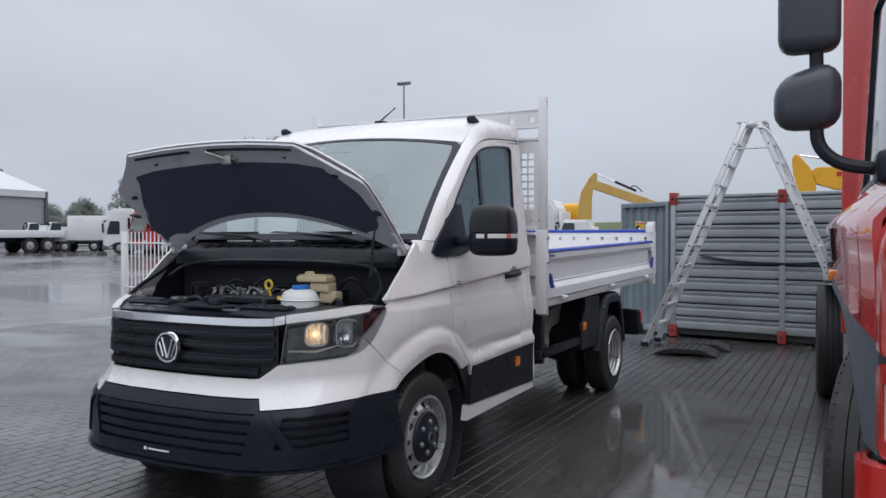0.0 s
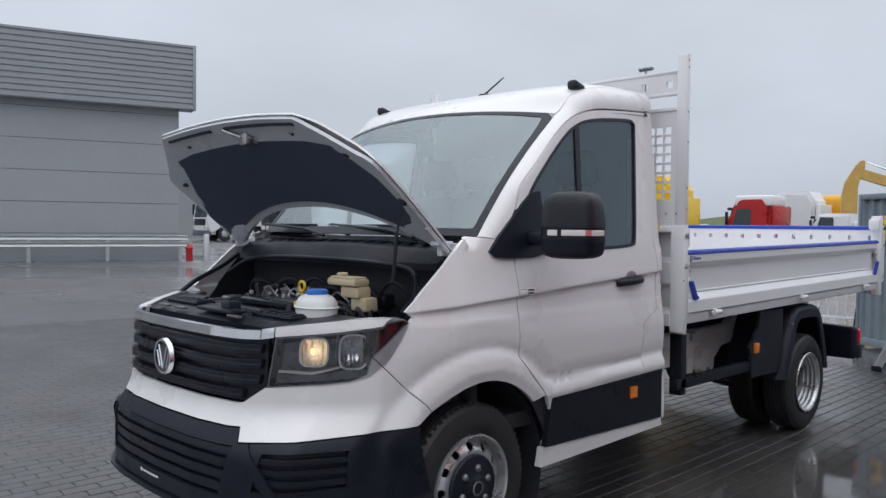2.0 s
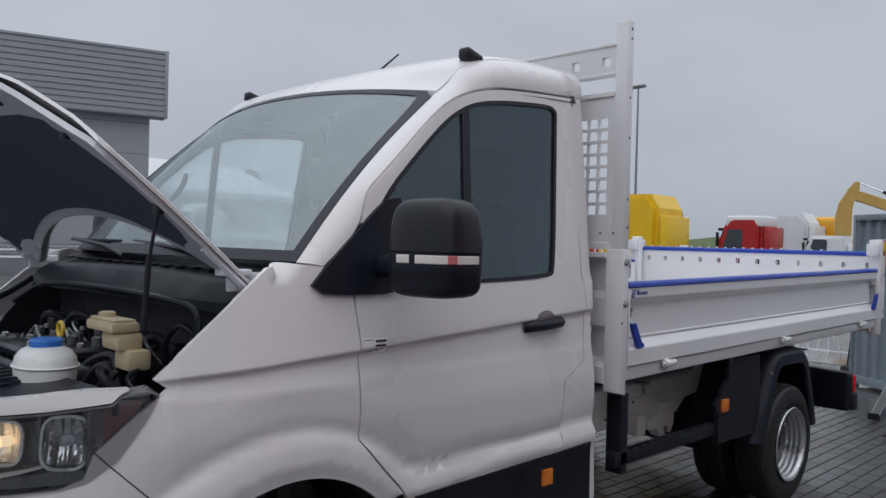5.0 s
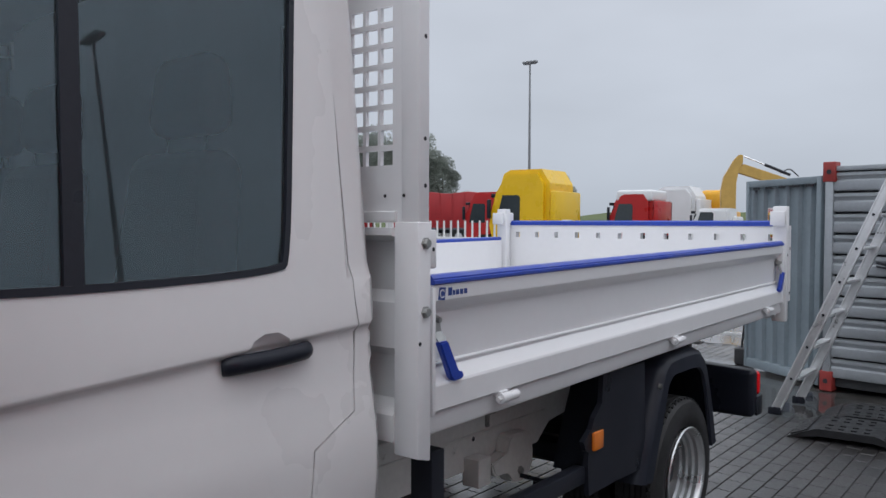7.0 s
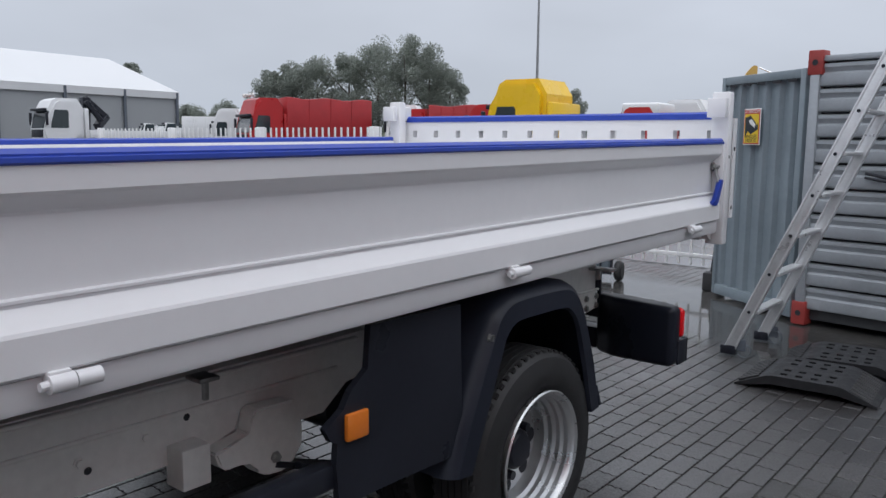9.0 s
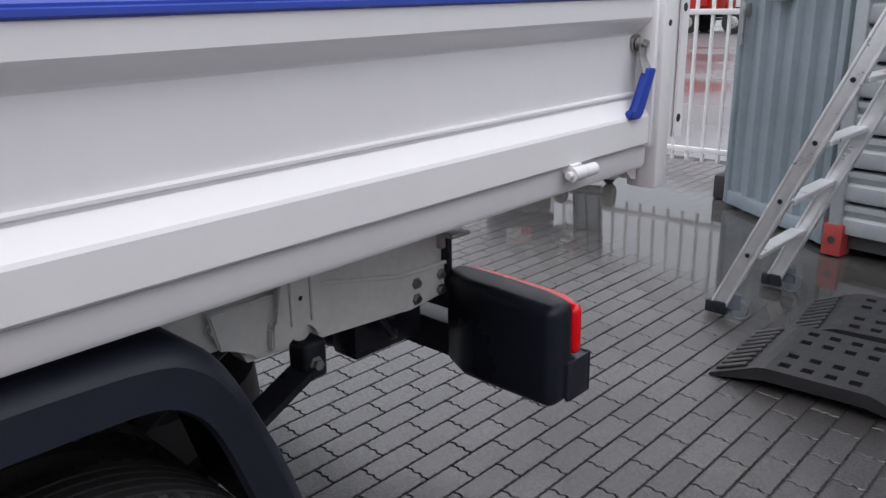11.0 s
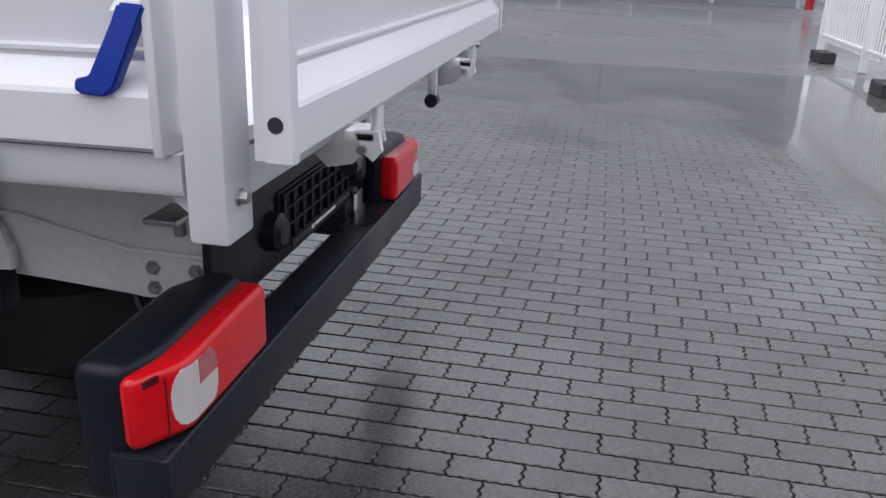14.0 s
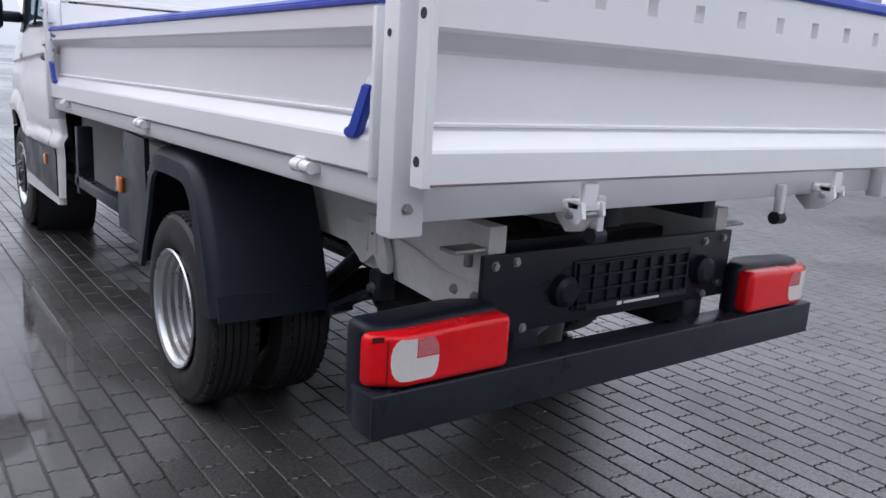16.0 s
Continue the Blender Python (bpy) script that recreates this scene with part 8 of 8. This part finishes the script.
lorry("red tarpaulin lorry with lamp bar", (-34.1, 29.7), 74, FAR_RED, .88, None, 3.75, 2.3, 6.0, (1.3, 5.6, 6.7), (2.5, 8.6, 3.85, TARP))
lorry("long red box lorry with closed body", (-29.5, 37.5), 20, FAR_RED, .88, None, 3.2, 2.3, 3.5, (1.3, 4.6), (2.5, 5.9, 3.45, TARP))
lorry("red tractor unit with round mark", (-20.3, 32.6), 4, FAR_RED, .85, None, 3.3, 2.3, 1.6, (1.2, 3.2))
lorry("white tractor unit beside the box van", (-37.5, 30.5), 30, FAR_WHITE, .74, None, 3.7, 2.5, 2.6, (1.3, 4.0))
lorry("white van with box body", (-43.6, 31.0), 35, FAR_WHITE, .70, None, 2.3, 2.0, 3.0, (1.0, 4.2), (1.9, 6.4, 3.3, FAR_WHITE))
lorry("small white pickup with open bed", (-44.2, 29.9), 35, FAR_WHITE, .68, None, 2.5, 2.0, 2.2, (1.0, 3.6))
lorry("white lorry with dark folded crane", (-43.9, 23.1), 84, FAR_WHITE, .95, None, 3.35, 2.3, 6.0, (1.3, 3.2, 6.0, 7.2), None, True)
lorry("white lorry behind the red tarpaulin lorry", (-30.3, 37.4), 30, FAR_WHITE, .85, None, 3.6, 2.4, 1.2, (1.3, 3.0))
crane = thing("folded_crane", "dark folded loading crane behind a white cab", "crane", at=(-43.9, 23.1, yard_height(-44, 23)), rz=84)
for k, (a, b, r) in enumerate((((2.6, 0, 1.2), (2.7, 0, 3.3), .28), ((2.7, 0, 3.2), (3.9, .2, 2.2), .2), ((3.9, .2, 2.2), (3.2, -.3, 1.6), .22), ((2.4, .5, 1.2), (2.5, .5, 2.9), .16), ((2.6, -.5, 3.0), (3.4, -.5, 1.9), .16))):
    part("crane_arm", rbox(nb(), -r, r, -r * .8, r * .8, -.1, (Vector(b) - Vector(a)).length, .03, 1, Matrix.Translation(a) @ (Vector(b) - Vector(a)).to_track_quat("Z", "Y").to_matrix().to_4x4()), BLACK, crane)


def raised_boom(label, at, rz, paint, stick, arm, ram, base):
    """An excavator seen past the containers: a thick curved stick, a long arm and the body behind."""
    ex = thing("excavator", label, "excavator", "plant behind the containers", (*at, 0), rz)
    bm = extrude(nb(), stick, -.17, .17, "y")
    bmesh.ops.bevel(bm, geom=bm.edges[:], offset=.03, segments=2, affect="EDGES")
    part("stick", bm, paint, ex)
    bm = extrude(nb(), arm, -.14, .14, "y")
    bmesh.ops.bevel(bm, geom=bm.edges[:], offset=.03, segments=2, affect="EDGES")
    part("boom", bm, paint, ex)
    a, b = ram
    mid = [a[k] + (b[k] - a[k]) * .45 for k in (0, 1)]
    part("ram_rod", rod(nb(), (a[0], 0, a[1]), (mid[0], 0, mid[1]), .03, None, 8), CHROME, ex)
    part("ram", rod(nb(), (mid[0], 0, mid[1]), (b[0], 0, b[1]), .07, None, 10), BLACK, ex)
    part("boom_hose", tube(nb(), arc([(b[0] - .4, .16, b[1] + .1), (b[0], .18, b[1] + .28), (b[0] + .4, .16, b[1] - .05)], 5), .03, 6), BLACK, ex)
    x0, g = base
    part("excavator_body", rbox(nb(), x0, x0 + 2.4, -1.2, 1.2, g + .9, g + 2.3, .15, 3), paint, ex)
    for q in (-1, 1):
        part("track", rbox(nb(), x0 - .6, x0 + 3.0, min(.75 * q, 1.3 * q), max(.75 * q, 1.3 * q), g, g + .85, .35, 4), BLACK, ex)
    return ex


raised_boom("yellow excavator with raised folded boom", (-10.05, 39.3), 28, PLANT_YELLOW,
            [(-.60, .3), (-.62, 3.1), (-.50, 3.75), (-.05, 4.55), (.18, 4.82), (.36, 4.80), (.36, 4.42), (.16, 4.12), (.04, 3.5), (.08, .3)],
            [(.16, 4.28), (.40, 4.38), (2.3, 3.70), (4.2, 3.05), (6.0, 1.8), (5.8, 1.5), (4.1, 2.65), (2.2, 3.25), (.16, 3.95)], ((.42, 4.75), (2.5, 3.85)), (5.2, .28))
orange = raised_boom("orange yellow excavator boom above the container", (1.55, 19.9), 4, PLANT_ORANGE,
                     [(.05, .5), (.03, 2.56), (-.07, 2.94), (-.12, 3.38), (-.09, 3.50), (-.01, 3.56), (.08, 3.47), (.31, 3.20), (.46, 2.85), (.45, .5)],
                     [(.34, 3.10), (.50, 3.20), (1.39, 3.17), (2.4, 3.08), (3.4, 2.5), (3.3, 1.8), (2.3, 2.5), (1.4, 2.62), (.9, 2.60), (.62, 2.74), (.36, 2.80)], ((.08, 3.52), (1.5, 3.27)), (3.2, .1))
part("boom_mark", rbox(nb(), .93, 1.42, -.150, -.142, 2.95, 3.06, 0, 1), FAR_RED, orange, "plain red marking bar")
orange_unit = thing("plant_engine", "orange engine unit of a parked machine", "machine", at=(-12.9, 42.2, yard_height(-13, 42)))
bm = nb()
rbox(bm, .3, 1.7, -.6, .6, 1.8, 3.0, .25, 3)
rbox(bm, 0, 2, -.9, .9, 0, 1.9, .1, 2)
part("engine_housing", bm, PLANT_ORANGE, orange_unit)

# tent hall
th = thing("tent_hall", "white-roofed tent hall with grey walls", "hall", at=(-57.4, 40.5, .4), rz=97)
# local: near corner at origin, eave running towards -x, gable towards +y
bm = nb()
rbox(bm, -45, 0, 0, 18, -1, 4.3)
part("hall_wall", bm, HALL_WALL, th)
bm = extrude(nb(), [(-.2, 4.2), (-.2, 4.75), (9, 7.9), (18.2, 4.75), (18.2, 4.2)], -45.2, .2, "x")
part("hall_roof", bm, HALL_ROOF, th)
for k in range(9):
    part("hall_frame", rbox(nb(), -.1 - k * 5, .1 - k * 5, -.24, -.05, 0, 4.7, 0), LORRY_GREY, th)

# light mast
mast = thing("light_mast", "tall thin floodlight mast", "mast", at=(-29.2, 51.8, yard_height(-29.2, 51.8)))
part("mast_pole", rod(nb(), (0, 0, 0), (0, 0, 12.9), .13, .06, 10), MAST_GREY, mast)
part("mast_bar", rbox(nb(), -.55, .55, -.06, .06, 12.85, 12.95, .02), MAST_GREY, mast)
for k in range(4):
    part("floodlight", rbox(nb(), -.55 + k * .31, -.35 + k * .31, -.2, .2, 12.93, 13.1, .03), MAST_GREY, mast)


copy_thing(mast, pose(25.2, 15.9, yard_height(25.2, 15.9)))


# ---- trees and bank ----
def tree(at, height, spread, seed, label):
    rg = random.Random(seed)
    tr = thing("tree", label, "tree", "poplars behind the yard", (*at, yard_height(*at)))
    bm = nb()
    rod(bm, (0, 0, 0), (0, 0, height * .7), .22, .07, 8)
    for k in range(7):
        a, z = rg.uniform(0, math.tau), height * rg.uniform(.2, .6)
        rod(bm, (0, 0, z), (math.cos(a) * spread * .6, math.sin(a) * spread * .6, z + height * .22), .07, .02, 6)
    part("trunk", bm, BARK, tr)
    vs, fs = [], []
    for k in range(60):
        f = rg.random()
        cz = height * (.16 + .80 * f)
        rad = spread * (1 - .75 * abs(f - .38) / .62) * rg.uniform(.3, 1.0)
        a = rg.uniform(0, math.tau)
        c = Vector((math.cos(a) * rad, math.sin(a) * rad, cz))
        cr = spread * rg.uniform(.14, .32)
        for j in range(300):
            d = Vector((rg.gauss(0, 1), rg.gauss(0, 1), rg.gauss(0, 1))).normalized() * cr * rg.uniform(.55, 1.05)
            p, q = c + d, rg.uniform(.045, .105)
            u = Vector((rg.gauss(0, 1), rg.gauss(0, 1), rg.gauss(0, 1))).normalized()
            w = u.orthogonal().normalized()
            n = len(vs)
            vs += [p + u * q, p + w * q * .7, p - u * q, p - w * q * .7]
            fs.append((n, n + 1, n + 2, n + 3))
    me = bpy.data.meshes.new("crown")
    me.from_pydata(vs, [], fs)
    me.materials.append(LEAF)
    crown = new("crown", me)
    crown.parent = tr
    return tr


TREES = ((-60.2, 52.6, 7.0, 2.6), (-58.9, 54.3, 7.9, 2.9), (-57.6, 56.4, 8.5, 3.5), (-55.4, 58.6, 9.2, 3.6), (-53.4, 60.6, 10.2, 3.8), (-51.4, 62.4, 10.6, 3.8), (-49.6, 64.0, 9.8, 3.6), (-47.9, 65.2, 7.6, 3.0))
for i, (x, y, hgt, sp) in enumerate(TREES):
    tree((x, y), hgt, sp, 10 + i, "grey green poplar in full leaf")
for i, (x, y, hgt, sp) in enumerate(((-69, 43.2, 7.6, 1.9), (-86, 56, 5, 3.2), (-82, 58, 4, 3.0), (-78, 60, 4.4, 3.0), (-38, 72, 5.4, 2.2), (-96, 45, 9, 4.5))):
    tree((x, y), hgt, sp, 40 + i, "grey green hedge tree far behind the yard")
bm = nb()
pts = []
for k in range(41):
    a = radians(-15 + k * 4.2)
    r = 96 + 3 * math.sin(k * 1.7)
    pts.append((math.cos(a) * r, 4 + math.sin(a) * r, 1.9 + .5 * math.sin(k * .9) + .3 * math.sin(k * 2.3)))
lo, mid, back = [], [], []
for x, y, h in pts:
    lo.append(bm.verts.new((x, y, .3)))
    mid.append(bm.verts.new((x * 1.05, y * 1.05, .9 + h)))
    back.append(bm.verts.new((x * 1.5, y * 1.5, .9 + h)))
for a, b in ((lo, mid), (mid, back)):
    for k in range(40):
        bm.faces.new((a[k], a[k + 1], b[k + 1], b[k]))
bank = finish("bank", bm, GRASS_BANK)
tagged(bank, "low grassy bank round the yard", "bank", kind="structure")


# ---- ground ----
PX0, PX1, PY0, PY1 = -9.0, 3.4, -5.0, 11.2
POOLS = ((-8.3, 8.6, 3.4, 1.5, .009), (-4.2, 8.9, 2.6, 1.1, .007), (-1.2, 9.3, 1.9, 1.2, .009), (.9, 8.5, .9, .7, .008), (2.15, 2.6, .8, 3.6, .006), (2.2, -1.0, .7, 1.4, .004), (1.45, 4.7, .6, 1.9, .0045), (.2, 4.6, .7, 1.4, .005),
         (-7.2, 4.4, 2.0, 1.1, .008), (-3.6, 2.3, 1.3, .7, .007), (-4.6, -.6, 1.9, .8, .006), (-8.4, 6.6, 1.6, .8, .007), (.9, 1.6, .8, 2.2, .004), (-6.4, 6.6, 1.0, .5, .005))


def sag(x, y):
    """How far the paving lies above (+) or below (-) the water level."""
    z = .0040 + .0040 * noise.noise(Vector((x * .42, y * .42, 3.1))) + .0016 * noise.noise(Vector((x * 1.6, y * 1.6, 7.7)))
    for px, py, rx, ry, dz in POOLS:
        z -= dz * math.exp(-((x - px) / rx) ** 2 - ((y - py) / ry) ** 2)
    return z


bm = nb()
rs = [0, 4, 8, 12, 16, 20, 24, 32, 42, 55, 75, 100, 120, 180, 300, 600]
rings = []
for r in rs:
    rings.append([bm.verts.new((0.5 + r * math.cos(k * math.tau / 72), 4 + r * math.sin(k * math.tau / 72), 0)) for k in range(72)] if r else [bm.verts.new((0.5, 4, 0))])
for k in range(72):
    bm.faces.new((rings[0][0], rings[1][k], rings[1][(k + 1) % 72]))
for a, b in zip(rings[1:], rings[2:]):
    for k in range(72):
        bm.faces.new((a[k], b[k], b[(k + 1) % 72], a[(k + 1) % 72]))
for v in bm.verts:
    v.co.z = yard_height(v.co.x, v.co.y) - 0.007
ground = finish("ground", bm, YARD)
tagged(ground, "wet paved yard with pools of rainwater", "ground", kind="structure")

bm = nb()
depth = bm.verts.layers.float.new("depth")
cell = .1
spots = {}
wx, wy = int((PX1 - PX0) / cell) + 1, int((PY1 - PY0) / cell) + 1
low = {(i, k): sag(PX0 + i * cell, PY0 + k * cell) for i in range(wx) for k in range(wy)}
for i in range(wx - 1):
    for k in range(wy - 1):
        ring = [(i, k), (i + 1, k), (i + 1, k + 1), (i, k + 1)]
        if min(low[q] for q in ring) < .0008:
            for q in ring:
                if q not in spots:
                    spots[q] = bm.verts.new((PX0 + q[0] * cell, PY0 + q[1] * cell, 0))
                    spots[q][depth] = max(0.0, .0004 - low[q])
            bm.faces.new([spots[q] for q in ring])
water = finish("water", bm, WATER)
tagged(water, "shallow rainwater standing on the paving", "water", kind="structure")

bm = nb()
bed = {}
gx0, gy0, gs = int((PX1 - PX0) / .4) + 1, int((PY1 - PY0) / .4) + 1, .4
for i in range(gx0 + 1):
    for k in range(gy0 + 1):
        x, y = min(PX1, PX0 + i * gs), min(PY1, PY0 + k * gs)
        bed[i, k] = bm.verts.new((x, y, max(-.0058, sag(x, y) - .0085)))
for i in range(gx0):
    for k in range(gy0):
        bm.faces.new((bed[i, k], bed[i + 1, k], bed[i + 1, k + 1], bed[i, k + 1]))
bedding = finish("bedding", bm, GROUT)
tagged(bedding, "dark wet sand in the joints of the paving", "paving bed", kind="structure")

pavement = new("pavement")
tagged(pavement, "dark wet interlocking concrete pavers with zigzag edges", "pavement", kind="structure")

# interlocking block 0.2 by 0.1 m, long side along y
LONG, SHORT = 12, 5


def paver_outline():
    """Finely toothed long sides and zigzag ends that fit into the neighbours."""
    out = []
    for k in range(LONG):
        out.append((-.05 + (0, .0036)[k % 2] - .0018, -.1 + k * .2 / LONG))
    for k in range(SHORT):
        out.append((-.05 + k * .1 / SHORT, .1 + (0, .006, -.004, .005, -.006)[k]))
    for k in range(LONG, 0, -1):
        out.append((.05 + (0, .0036)[k % 2] - .0018, -.1 + k * .2 / LONG))
    for k in range(SHORT, 0, -1):
        out.append((-.05 + k * .1 / SHORT, -.1 + (0, .006, -.004, .005, -.006, 0)[k]))
    return out


PO = paver_outline()
SHRINK = [(x * .925, y * .972) for x, y in PO]
TOPS = [(x * .875, y * .950) for x, y in PO]
NP = len(PO)
P_FACES = [tuple(range(NP))] + [(i + q, NP + i + q, NP + q + (i + 1) % NP, q + (i + 1) % NP) for q in (0, NP) for i in range(NP)]


def paver_verts(t0, t1):
    return [(x, y, x * t0 + y * t1) for x, y in TOPS] + [(x, y, x * t0 + y * t1 - .0022) for x, y in SHRINK] + [(x, y, -.012) for x, y in SHRINK]


def paver_mesh(k):
    rg = random.Random(k)
    me = bpy.data.meshes.new("paver")
    me.from_pydata(paver_verts(rg.uniform(-.004, .004), rg.uniform(-.003, .003)), [], P_FACES)
    me.materials.append(PAVER)
    return me


shapes = [paver_mesh(k) for k in range(6)]
rg = random.Random(21)
vs, fs = [], []
nx, ny = int((PX1 - PX0) / .1), int((PY1 - PY0) / .2)
for i in range(nx):
    x = PX0 + .05 + i * .1
    for j in range(ny):
        y = PY0 + .1 + j * .2 + (.1 if i % 2 else 0)
        z = sag(x, y) + rg.uniform(-.0004, .0004)
        gx, gy = (sag(x + .04, y) - sag(x - .04, y)) / .08, (sag(x, y + .08) - sag(x, y - .08)) / .16
        if -.78 < x < .92 and 6.3 < y < 7.95:
            ob = new("paver", shapes[rg.randrange(6)])
            ob.parent, ob.location = pavement, (x, y, z)
            continue
        t0, t1 = gx + rg.uniform(-.004, .004), gy + rg.uniform(-.003, .003)
        n = len(vs)
        vs += [(x + a, y + b, z + c) for a, b, c in paver_verts(t0, t1)]
        fs += [tuple(n + q for q in f) for f in P_FACES]
me = bpy.data.meshes.new("paver_field")
me.from_pydata(vs, [], fs)
me.materials.append(PAVER_REST)
rest = new("paver_field", me)
rest.parent = pavement
rest["kind"] = "stuff"
